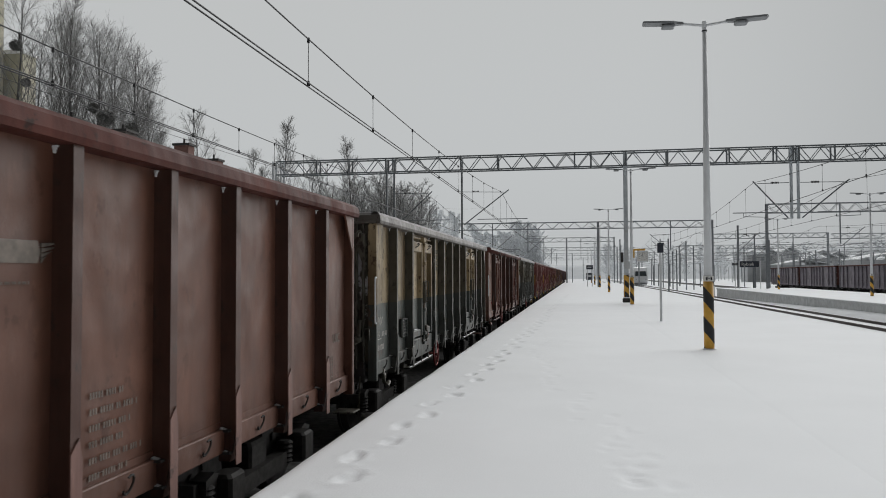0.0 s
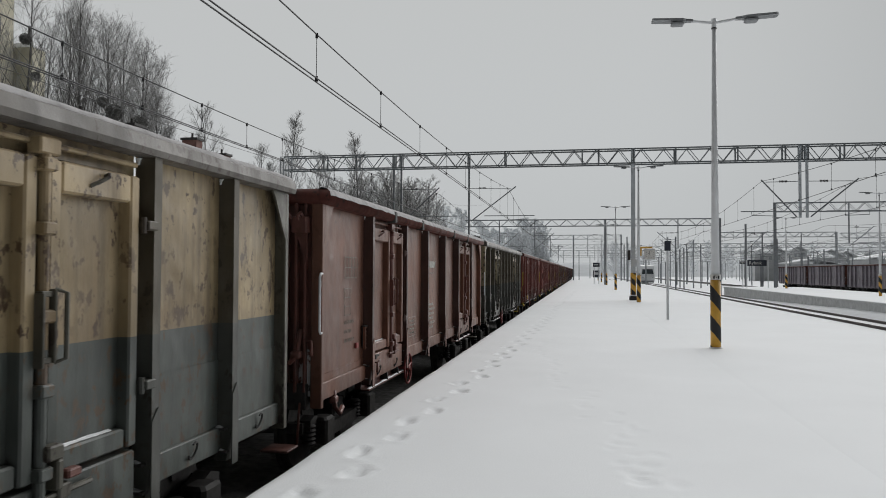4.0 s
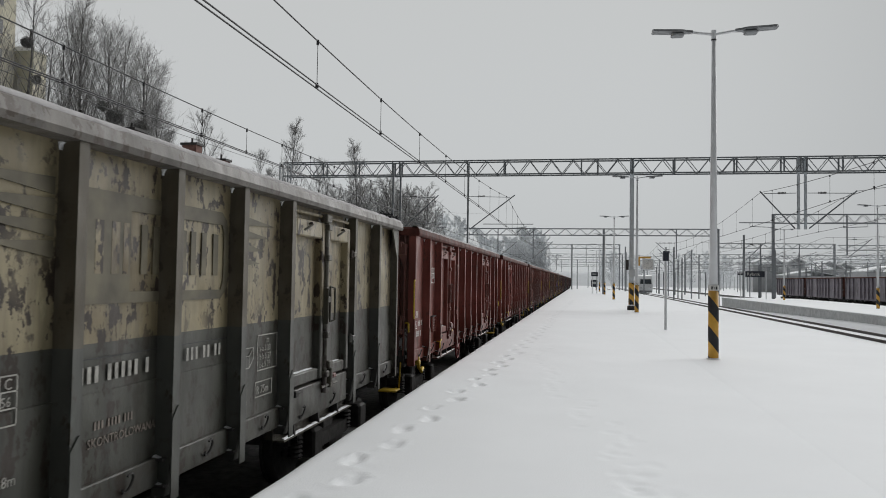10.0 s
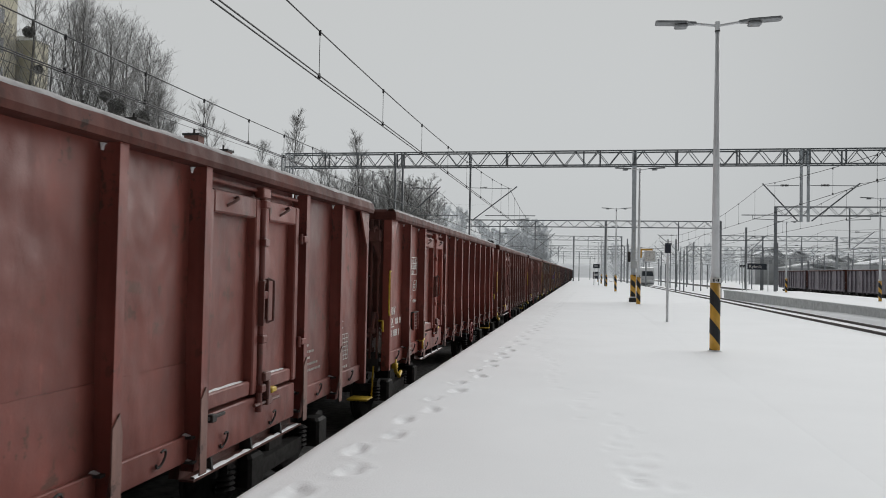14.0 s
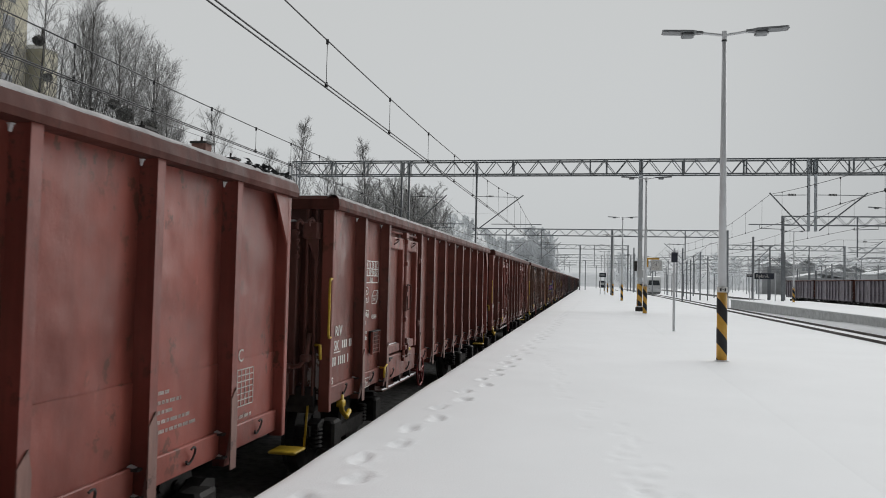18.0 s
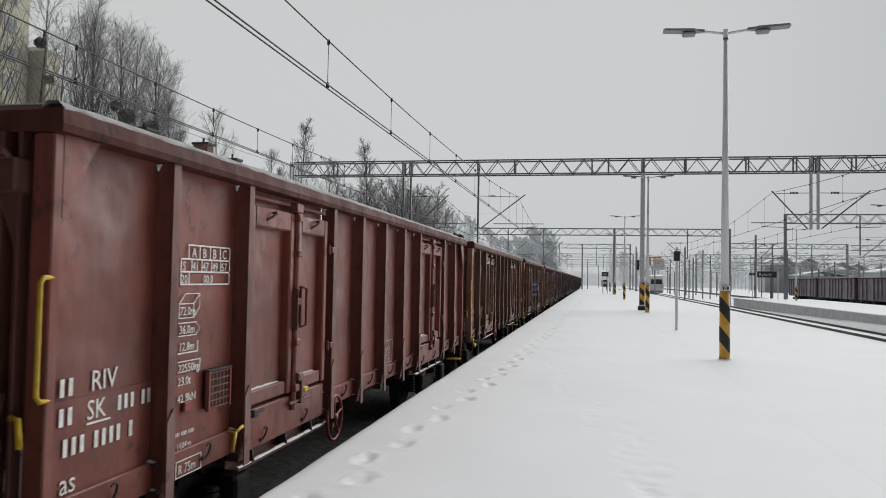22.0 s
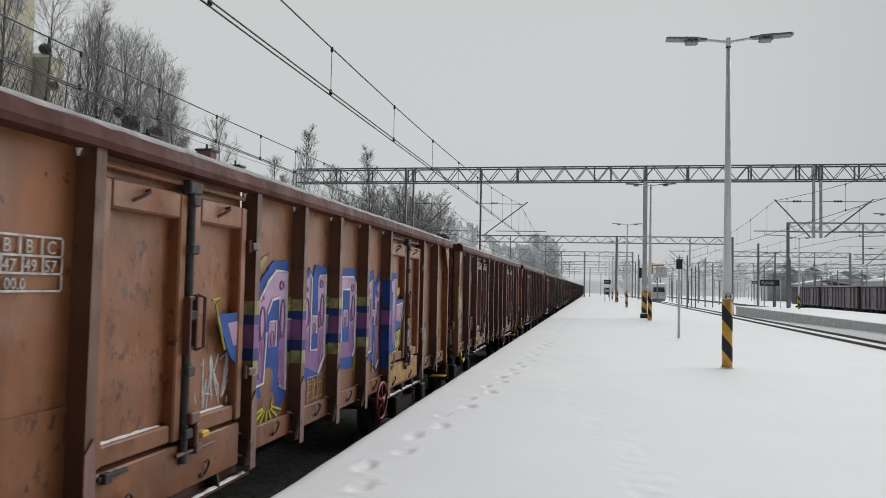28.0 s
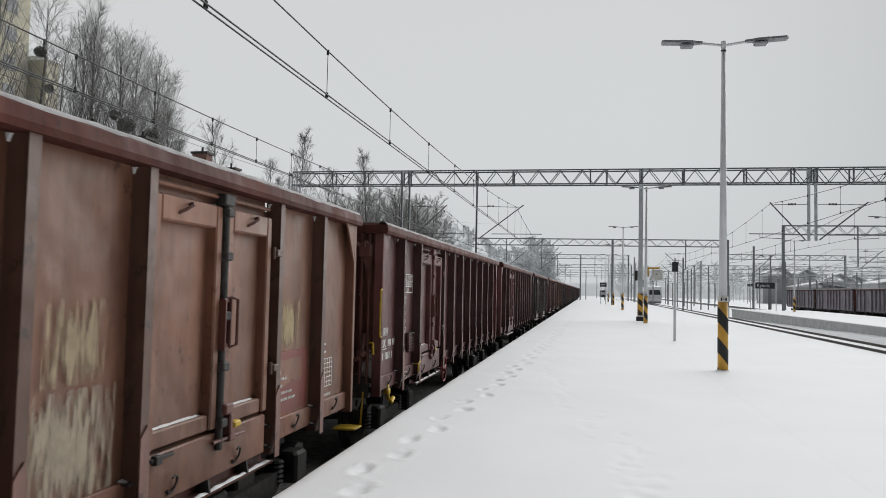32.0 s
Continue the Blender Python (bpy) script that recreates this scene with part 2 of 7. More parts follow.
# ---- mesh building ----
class Shape:
    """Vertices and faces gathered piece by piece."""

    def __init__(self):
        self.v, self.f = [], []

    def add(self, verts, faces):
        k = len(self.v)
        self.v += [tuple(p) for p in verts]
        self.f += [tuple(i + k for i in q) for q in faces]
        return self

    def box(self, x0, x1, y0, y1, z0, z1, c=0.0):
        """A box; c chamfers its edges seen from the ends along y and x."""
        if c <= 0:
            v = [(x, y, z) for z in (z0, z1) for x, y in ((x0, y0), (x1, y0), (x1, y1), (x0, y1))]
            return self.add(v, [(3, 2, 1, 0), (4, 5, 6, 7), (0, 1, 5, 4), (1, 2, 6, 5), (2, 3, 7, 6), (3, 0, 4, 7)])
        rings = []
        for z, i in ((z0, c), (z0 + c, 0), (z1 - c, 0), (z1, c)):
            a, b, d, e = x0 + i, x1 - i, y0 + i, y1 - i
            rings += [(a, d + c, z), (a + c, d, z), (b - c, d, z), (b, d + c, z), (b, e - c, z), (b - c, e, z), (a + c, e, z), (a, e - c, z)]
        f = [tuple(range(7, -1, -1)), tuple(range(24, 32))]
        for r in range(3):
            for i in range(8):
                j = (i + 1) % 8
                f.append((r * 8 + i, r * 8 + j, r * 8 + 8 + j, r * 8 + 8 + i))
        return self.add(rings, f)

    def tube(self, p, q, r0, r1=None, n=8, caps=True):
        r1 = r0 if r1 is None else r1
        p, q = Vector(p), Vector(q)
        d = (q - p)
        if d.length < 1e-6:
            return self
        d.normalize()
        s = d.orthogonal().normalized()
        t = d.cross(s)
        v = [c + (s * math.cos(2 * math.pi * i / n) + t * math.sin(2 * math.pi * i / n)) * r for c, r in ((p, r0), (q, r1)) for i in range(n)]
        f = [(i, (i + 1) % n, n + (i + 1) % n, n + i) for i in range(n)]
        if caps:
            f += [tuple(range(n - 1, -1, -1)), tuple(range(n, 2 * n))]
        return self.add(v, f)

    def path(self, pts, r, n=8):
        """One round bar bent through the points."""
        pts = [Vector(q) for q in pts]
        v = []
        up = None
        for k, q in enumerate(pts):
            d = (pts[min(k + 1, len(pts) - 1)] - pts[max(k - 1, 0)]).normalized()
            s = d.orthogonal().normalized() if up is None else (up - d * up.dot(d)).normalized()
            up = s
            t = d.cross(s)
            v += [q + (s * math.cos(2 * math.pi * i / n) + t * math.sin(2 * math.pi * i / n)) * r for i in range(n)]
        m = len(pts)
        f = [(k * n + i, k * n + (i + 1) % n, (k + 1) * n + (i + 1) % n, (k + 1) * n + i) for k in range(m - 1) for i in range(n)]
        return self.add(v, f + [tuple(range(n - 1, -1, -1)), tuple(range((m - 1) * n, m * n))])

    def prism(self, outline, y0, y1, axis="y"):
        """A closed outline swept along one axis; for y it is given in x, z; for x in y, z; for z in x, y."""
        n = len(outline)
        put = {"y": lambda a, b, c: (a, c, b), "x": lambda a, b, c: (c, a, b), "z": lambda a, b, c: (a, b, c)}[axis]
        v = [put(a, b, c) for c in (y0, y1) for a, b in outline]
        f = [(i, (i + 1) % n, n + (i + 1) % n, n + i) for i in range(n)] + [tuple(range(n - 1, -1, -1)), tuple(range(n, 2 * n))]
        return self.add(v, f)

    def disc(self, centre, axis, r, w, n=20):
        c, a = Vector(centre), Vector(axis).normalized()
        return self.tube(c - a * w / 2, c + a * w / 2, r, r, n)

    def torus(self, centre, axis, R, r, n=22, k=7):
        c, a = Vector(centre), Vector(axis).normalized()
        s = a.orthogonal().normalized()
        t = a.cross(s)
        v = []
        for i in range(n):
            u = 2 * math.pi * i / n
            out = s * math.cos(u) + t * math.sin(u)
            for j in range(k):
                w = 2 * math.pi * j / k
                v.append(c + out * (R + r * math.cos(w)) + a * (r * math.sin(w)))
        f = [(i * k + j, ((i + 1) % n) * k + j, ((i + 1) % n) * k + (j + 1) % k, i * k + (j + 1) % k) for i in range(n) for j in range(k)]
        return self.add(v, f)

    def mesh(self, name, mat, smooth=False):
        me = bpy.data.meshes.new(name)
        me.from_pydata(self.v, [], self.f)
        bm = bmesh.new()
        bm.from_mesh(me)
        bmesh.ops.recalc_face_normals(bm, faces=bm.faces)
        bm.to_mesh(me)
        bm.free()
        if smooth:
            for p in me.polygons:
                p.use_smooth = True
        me.materials.append(mat)
        return me


def thing(name, at=(0, 0, 0), label="", category="", group="", kind=""):
    ob = new(name)
    ob.empty_display_size = 0.2
    ob.location = at
    return tagged(ob, label, category, group, kind)


def part(name, shape, mat, parent, label="", smooth=False, at=None):
    data = shape.mesh(name, mat, smooth) if isinstance(shape, Shape) else shape
    ob = new(name, data)
    ob.parent = parent
    if at is not None:
        ob.location = at
    return tagged(ob, label)


def solid(name, shape, mat, label="", category="", group="", kind="", smooth=False, at=(0, 0, 0)):
    ob = new(name, shape.mesh(name, mat, smooth))
    ob.location = at
    return tagged(ob, label, category, group, kind)


def letters(name, text, size, mat, parent, m, depth=0.002):
    """Lettering as a flat mesh; m puts its plane, letters run along local x, up is local y."""
    cu = bpy.data.curves.new(name, "FONT")
    cu.body, cu.size, cu.extrude, cu.resolution_u = text, size, depth, 2
    tmp = bpy.data.objects.new(name, cu)
    me = bpy.data.meshes.new_from_object(tmp)
    bpy.data.objects.remove(tmp)
    bpy.data.curves.remove(cu)
    me.materials.clear()
    me.materials.append(mat)
    ob = new(name, me)
    ob.parent = parent
    ob.matrix_basis = m
    ob["kind"] = "stuff"
    return ob


# ---- ground, platforms, tracks ----
EDGE, EDGE_FAR, PLAT_END = -2.32, 7.8, 150.0


def grid_sheet(x0, x1, y0, y1, nx, ny, height):
    s = Shape()
    xs, ys = np.linspace(x0, x1, nx), np.linspace(y0, y1, ny)
    s.v = [(float(x), float(y), height(float(x), float(y))) for y in ys for x in xs]
    s.f = [(j * nx + i, j * nx + i + 1, (j + 1) * nx + i + 1, (j + 1) * nx + i) for j in range(ny - 1) for i in range(nx - 1)]
    return s


ground = new("ground", Shape().box(-1600, 1600, -600, 2600, -3.0, RAIL - 0.18).mesh("ground", SNOW))
tagged(ground, "flat snow-covered railway ground under an overcast sky", "ground", kind="structure")

platform = thing("pavement_platform", label="island platform of concrete slabs under untouched snow", category="platform", kind="structure")
part("edge_wall", Shape().box(EDGE + 0.10, EDGE + 0.35, -30, PLAT_END, RAIL - 0.3, -0.16), CONCRETE, platform, "grey concrete platform edge wall")
part("edge_wall", Shape().box(EDGE_FAR - 0.35, EDGE_FAR - 0.10, -30, PLAT_END, RAIL - 0.3, -0.16), CONCRETE, platform, "grey concrete platform edge wall")
part("edge_wall", Shape().box(EDGE + 0.35, EDGE_FAR - 0.35, PLAT_END - 0.3, PLAT_END, RAIL - 0.3, -0.16), CONCRETE, platform)
part("edge_wall", Shape().box(EDGE + 0.35, EDGE_FAR - 0.35, -30, -29.7, RAIL - 0.3, -0.16), CONCRETE, platform)
slab = Shape()
for k in range(91):
    slab.box(EDGE + 0.03, EDGE + 0.60, -30 + k * 1.98, -30 + k * 1.98 + 1.96, -0.16, -0.10)
part("edge_slabs", slab, CONCRETE, platform, "concrete edge slabs")["kind"] = "stuff"

# footprints: along the edge, and a loose trail down the middle
rng = random.Random(5)
PRINTS = []
yy = 4.3
side = 1
while yy < 70:
    cx0 = -1.80 + 0.052 * min(yy - 6, 6) + 0.024 * max(0, yy - 12) * (1 if yy < 30 else 0.7)
    PRINTS.append((cx0 + side * 0.075 + rng.uniform(-0.03, 0.03), yy, 0.065 + rng.uniform(0, 0.02), 0.14, -0.028))
    PRINTS.append((cx0 + side * 0.075 + rng.uniform(-0.03, 0.03), yy + 0.16, 0.05, 0.08, -0.015))
    yy += 0.66 + rng.uniform(-0.07, 0.07)
    side = -side
for k in range(60):
    u = k / 59
    yk = 5.8 + 22 * u * u + rng.uniform(-0.1, 0.1)
    xm = 0.55 - 0.15 * min(yk - 6.0, 8.0) - 0.04 * max(0, yk - 14)
    PRINTS.append((xm + rng.uniform(-0.22, 0.22), yk, rng.uniform(0.05, 0.09), rng.uniform(0.07, 0.14), -0.005))


def snow_height(x, y):
    z = 0.012 * noise.noise((x * 0.35, y * 0.22, 3)) + 0.006 * noise.noise((x * 1.7, y * 1.3, 9))
    d = x - EDGE
    if d < 0.14:
        z -= 0.05 * (1 - d / 0.14) ** 2 + 0.010 * noise.noise((y * 1.1, 0, 5))
    return z


def dented(x, y):
    z = snow_height(x, y)
    for px, py, a, b, dep in PRINTS:
        if abs(y - py) < 0.5 and abs(x - px) < 0.4:
            q = ((x - px) / a) ** 2 + ((y - py) / b) ** 2
            q *= 1 + 0.9 * noise.noise((x * 11, y * 9, px * 5))
            if q < 6:
                z += dep * math.exp(-q * q * 0.5) - dep * 0.35 * math.exp(-(q - 2.0) ** 2 * 1.4)
    return z


def snow_strip(x0, x1, y0, y1, nx, ny):
    return part("snow_cover", grid_sheet(x0, x1, y0, y1, nx, ny, dented), SNOW, platform, "smooth snow with a line of footprints", True)


snow_strip(EDGE, 2.2, 3.0, 16.0, 120, 330)
snow_strip(EDGE, 2.2, 16.0, 62.0, 75, 560)
snow_strip(EDGE, 2.2, -30.0, 3.0, 20, 40)
snow_strip(EDGE, 2.2, 62.0, PLAT_END, 20, 60)
part("snow_cover", grid_sheet(2.0, EDGE_FAR, -30.0, PLAT_END, 40, 320, lambda x, y: dented(x, y) - 0.03 * max(0.0, 1 - (x - 2.0) / 0.2)), SNOW, platform, "smooth snow with a line of footprints", True)


def track(x, y0, y1, name, label, bed):
    t = thing(name, label=label, category="railway track", kind="structure")
    part("ballast_bed", Shape().prism([(x - 2.0, RAIL - 0.2), (x - 1.55, RAIL - 0.13), (x + 1.55, RAIL - 0.13), (x + 2.0, RAIL - 0.2)], y0, y1), bed, t)
    for sx in (-0.75, 0.75):
        w = Shape().prism([(x + sx - 0.07, RAIL - 0.15), (x + sx + 0.07, RAIL - 0.15), (x + sx + 0.07, RAIL - 0.13), (x + sx + 0.012, RAIL - 0.11), (x + sx + 0.012, RAIL - 0.045),
                           (x + sx + 0.036, RAIL - 0.03), (x + sx + 0.036, RAIL), (x + sx - 0.036, RAIL), (x + sx - 0.036, RAIL - 0.03), (x + sx - 0.012, RAIL - 0.045), (x + sx - 0.012, RAIL - 0.11), (x + sx - 0.07, RAIL - 0.13)], y0, y1)
        part("rail", w, RAILSTEEL, t)
    return t


track(AXIS, -60, 240, "track_freight", "busy track with dark ballast cleared of snow", BALLAST)
track(-8.1, -60, 260, "track_west", "second track under snow behind the freight train", SNOW)
track(9.5, -60, 260, "track_east", "snowed-in track beside the island platform", SNOW)
track(13.7, -60, 320, "track_far_platform", "snowy track with dark rails showing", SNOW)
track(28.5, -20, 320, "track_siding", "siding under parked wagons", BALLAST)

far_plat = thing("pavement_far_platform", label="second platform with concrete edge wall under snow", category="platform", kind="structure")
part("edge_wall", Shape().box(15.5, 15.8, -40, 89, RAIL - 0.3, -0.12), CONCRETE, far_plat, "pale grey concrete edge wall")
part("edge_wall", Shape().box(15.8, 23.5, 88.7, 89, RAIL - 0.3, -0.12), CONCRETE, far_plat)
part("edge_wall", Shape().box(23.2, 23.5, -40, 88.7, RAIL - 0.3, -0.12), CONCRETE, far_plat)
part("edge_slab", Shape().box(15.42, 16.2, -40, 89, -0.12, -0.05), CONCRETE, far_plat)
part("snow_cover", Shape().box(15.47, 23.5, -40, 89, -0.05, 0.0, 0.02), SNOW, far_plat, "smooth snow")
drift = Shape()
drift.v = [(x, y, RAIL - 0.2 + h * f * (1 + 0.12 * noise.noise((y * 0.3, x, 2)))) for y, h in [(86 - 3.0 * q, min(0.50, 0.02 + 0.018 * q * 1.9)) for q in range(42)] for x, f in ((14.72, 0.0), (15.05, 0.75), (15.49, 1.0))]
drift.f = [(q * 3 + i, q * 3 + i + 1, q * 3 + 4 + i, q * 3 + 3 + i) for q in range(41) for i in range(2)]
part("snow_drift", drift, SNOW, far_plat, "snow heaped against the platform wall", True)


# ---- open freight wagons ----
# local: x from the track centre, y from the leading end, z from the rail
LEN, HALF, RIMZ = 12.84, 1.45, 3.21
P2 = [1.12, 2.25, 4.30, 5.35, 6.39, 7.43, 8.48, 10.53, 11.66]      # posts, two doors a side
P1 = [1.12, 2.25, 4.30, 5.36, 6.41, 7.44, 8.46, 9.46, 10.58, 11.70]  # posts, one door a side
PC = [1.90, 3.85, 5.52, 7.24, 8.90, 10.93]                          # posts, wide bays
PANEL_X = HALF - 0.135
shared = {}


def once(key, make):
    if key not in shared:
        shared[key] = make()
    return shared[key]


def post_shape():
    """A pressed hat section: web, narrow outer flange with a small lip, the foot cut on a slant."""
    s = Shape()
    w, t = 0.075, 0.01
    outline = [(PANEL_X - 0.01, -0.01), (HALF - t, -0.01), (HALF - t, -0.022), (HALF, -0.022), (HALF, w - 0.01), (HALF - 0.01, w), (PANEL_X - 0.01, w + 0.01)]
    n = len(outline)
    v = []
    for z, cut in ((0.86, 0.045), (1.15, 0.0), (3.06, 0.0)):
        v += [(x - (cut if x > PANEL_X else 0), y, z) for x, y in outline]
    f = [tuple(range(n - 1, -1, -1)), tuple(range(2 * n, 3 * n))]
    for r in range(2):
        f += [(r * n + i, r * n + (i + 1) % n, (r + 1) * n + (i + 1) % n, (r + 1) * n + i) for i in range(n)]
    s.add(v, f)
    return s


def doubler_shape():
    return Shape().prism([(-0.03, 0.84), (0.07, 0.84), (0.07, 1.34), (0.04, 1.46), (-0.03, 1.38)], HALF + 0.001, HALF + 0.011, "x")


def panel_shape(y0, y1, seam=1.64, z0=0.92):
    """Side plate, softly bulged and dented, its lower sheet lapped over the upper one."""
    s = Shape()
    ny = 13

    def sheet(zs, lift):
        v = []
        for z in zs:
            for i in range(ny):
                u = i / (ny - 1)
                edge = math.sin(math.pi * u) * math.sin(math.pi * min(1, max(0, (z - z0) / (3.1 - z0))))
                b = edge * (0.005 + 0.016 * noise.noise((y0 * 3.3 + u * 1.9, z * 1.5, y0)) + 0.006 * noise.noise((y0 * 5.1 + u * 4.5, z * 3.6, y0 + 3)))
                v.append((PANEL_X + b + lift, y0 + (y1 - y0) * u, z))
        s.add(v, [(r * ny + i, r * ny + i + 1, (r + 1) * ny + i + 1, (r + 1) * ny + i) for r in range(len(zs) - 1) for i in range(ny - 1)])

    sheet([seam - 0.02 + (3.08 - seam + 0.02) * k / 11 for k in range(12)], 0.0)
    sheet([z0 + (seam - z0) * k / 4 for k in range(5)], 0.008)
    s.box(PANEL_X - 0.002, PANEL_X + 0.0075, y0, y1, seam - 0.004, seam)
    k = len(s.v)
    s.v += [(PANEL_X - 0.02, y0, z0), (PANEL_X - 0.02, y1, z0), (PANEL_X - 0.02, y1, 3.08), (PANEL_X - 0.02, y0, 3.08)]
    s.f.append((k, k + 3, k + 2, k + 1))
    return s


def leaf_shape(y0, y1):
    """Door leaf: a folded frame round a sunk plate."""
    s = Shape()
    x1, x0, w = HALF - 0.035, PANEL_X, 0.15
    z0, z1 = 1.26, 2.92
    s.box(x0 - 0.02, x0 + 0.02, y0 + w * 0.6, y1 - w * 0.6, z0 + 0.1, z1 - 0.15)
    s.box(x0 - 0.01, x1, y0, y0 + w * 0.62, z0, z1, 0.012)
    s.box(x0 - 0.01, x1, y1 - w * 0.62, y1, z0, z1, 0.012)
    s.box(x0 - 0.01, x1, y0 + w * 0.62, y1 - w * 0.62, z1 - 0.17, z1, 0.012)
    s.box(x0 - 0.01, x1 - 0.02, y0 + w * 0.62, y1 - w * 0.62, z0, z0 + 0.12, 0.012)
    return s


def rim_shape(round_top):
    """The top rail that runs right round the body, a hollow section leaning over the side."""
    out = [(1.33, 3.06), (1.475, 3.06), (1.485, 3.10), (1.47, 3.175), (1.43, RIMZ), (1.36, RIMZ), (1.33, 3.17)]
    if round_top:
        out = [(1.33, 3.05), (1.46, 3.05), (1.495, 3.08), (1.505, 3.13), (1.49, 3.18), (1.45, 3.215), (1.40, 3.22), (1.33, 3.18)]
    s = Shape()
    n = len(out)
    v = []
    for a, b in ((1, 1), (1, -1), (-1, -1), (-1, 1)):
        for x, z in out:
            grow = x - 1.33
            v.append((a * x, (LEN + grow - 0.13) if b > 0 else (0.13 - grow), z))
    f = []
    for r in range(4):
        for i in range(n):
            f.append((r * n + i, r * n + (i + 1) % n, ((r + 1) % 4) * n + (i + 1) % n, ((r + 1) % 4) * n + i))
    return s.add(v, f)


def rim_snow(round_top=False):
    """Thin snow lying on the flat and the outer slope of the top rail, thinner and thicker by turns."""
    s = Shape()
    r2 = random.Random(2)
    ys = np.linspace(0.0, LEN, 90)
    for a in (1, -1):
        v = []
        for y in ys:
            h = 0.006 + 0.010 * r2.random()
            e = r2.random()
            if round_top:
                v += [(a * 1.335, float(y), RIMZ - 0.02), (a * 1.395, float(y), 3.226 + h * 0.4), (a * 1.453, float(y), 3.221 + h * 0.3), (a * 1.4945, float(y), 3.186), (a * 1.5085, float(y), 3.15 - 0.012 * e)]
                continue
            v += [(a * 1.335, float(y), RIMZ - 0.02), (a * 1.36, float(y), RIMZ + h), (a * 1.43, float(y), RIMZ + h * 0.8), (a * (1.452 + 0.02 * e), float(y), 3.197 - 0.022 * e + 0.004), (a * (1.45 + 0.018 * e), float(y), 3.185 - 0.022 * e)]
        f = [(k * 5 + i, k * 5 + i + 1, k * 5 + 6 + i, k * 5 + 5 + i) for k in range(len(ys) - 1) for i in range(4)]
        s.add(v, f)
    for y in (0.06, LEN - 0.06):
        s.box(-1.33, 1.33, y - 0.03, y + 0.03, RIMZ - 0.02, RIMZ + 0.008, 0.004)
    return s


def load_shape(seed):
    r3 = random.Random(seed)
    nx, ny = 9, 40
    return grid_sheet(-1.28, 1.28, 0.12, LEN - 0.12, nx, ny,
                      lambda x, y: 2.86 + 0.20 * (1 - (x / 1.32) ** 2) + 0.13 * noise.noise((x * 1.1, y * 0.5 + seed * 9, 1)) + r3.uniform(-0.03, 0.03))


def door_snow(y0):
    """A thin uneven line of snow on the lower frame of each leaf."""
    s = Shape()
    r8 = random.Random(int(y0 * 50))
    for a, b in ((0.16, 0.86), (1.24, 1.75)):
        ys = [y0 + a + (b - a) * k / 12 for k in range(13)]
        v = []
        for y in ys:
            h = r8.uniform(0.002, 0.009)
            v += [(PANEL_X + 0.02, y, 1.378), (PANEL_X + 0.02, y, 1.383 + h), (PANEL_X + 0.022 + 0.025 * r8.random(), y, 1.382 + h * 0.5), (PANEL_X + 0.055, y, 1.377)]
        s.add(v, [(k * 4 + i, k * 4 + i + 1, k * 4 + 5 + i, k * 4 + 4 + i) for k in range(12) for i in range(3)])
    return s


def ledge_snow(y0, y1):
    """A broken line of snow on the edge of the ledge."""
    s = Shape()
    r8 = random.Random(int(y0 * 70))
    n = 26
    ys = [y0 + 0.02 + (y1 - y0) * k / n for k in range(n + 1)]
    v = []
    for y in ys:
        h = r8.uniform(0.0, 0.010)
        v += [(HALF - 0.085, y, 0.801), (HALF - 0.08, y, 0.803 + h * 1.4), (HALF - 0.062, y, 0.803 + h), (HALF - 0.05 + 0.008 * r8.random(), y, 0.799)]
    return s.add(v, [(k * 4 + i, k * 4 + i + 1, k * 4 + 5 + i, k * 4 + 4 + i) for k in range(n) for i in range(3)])


def end_pieces():
    """The pieces of one end: sunk plate, two middle and two edge uprights, ribs beside the corner, cross rails, a folded hood."""
    y = 0.06
    out = [("end_plate", Shape().box(-1.31, 1.31, y, y + 0.02, 1.0, 3.08))]
    for x0, x1 in ((-1.04, -0.92), (0.92, 1.04), (-0.28, -0.18), (0.18, 0.28)):
        out.append(("end_upright", Shape().box(x0, x1, -0.06, y, 1.05, 2.84, 0.012)))
    for a in (-1, 1):
        for x0, x1, d in ((1.115, 1.145, 0.03), (1.215, 1.24, 0.015)):
            out.append(("end_rib", Shape().box(min(a * x0, a * x1), max(a * x0, a * x1), -d, y, 1.05, 3.06, 0.004)))
    for z0, z1, d in ((2.03, 2.09, 0.045), (1.12, 1.18, 0.11)):
        out.append(("end_crossrail", Shape().box(-0.92, 0.92, -d, y, z0, z1, 0.008)))
    hood = Shape()
    n0 = [(-1.0, y, 2.93), (1.0, y, 2.93), (0.86, -0.13, 2.90), (-0.86, -0.13, 2.90), (-1.0, y, 2.80), (1.0, y, 2.80), (0.86, -0.13, 2.86), (-0.86, -0.13, 2.86)]
    hood.add(n0, [(0, 1, 2, 3), (4, 7, 6, 5), (3, 2, 6, 7), (0, 3, 7, 4), (1, 5, 6, 2), (0, 4, 5, 1)])
    out.append(("end_hood", hood))
    return out


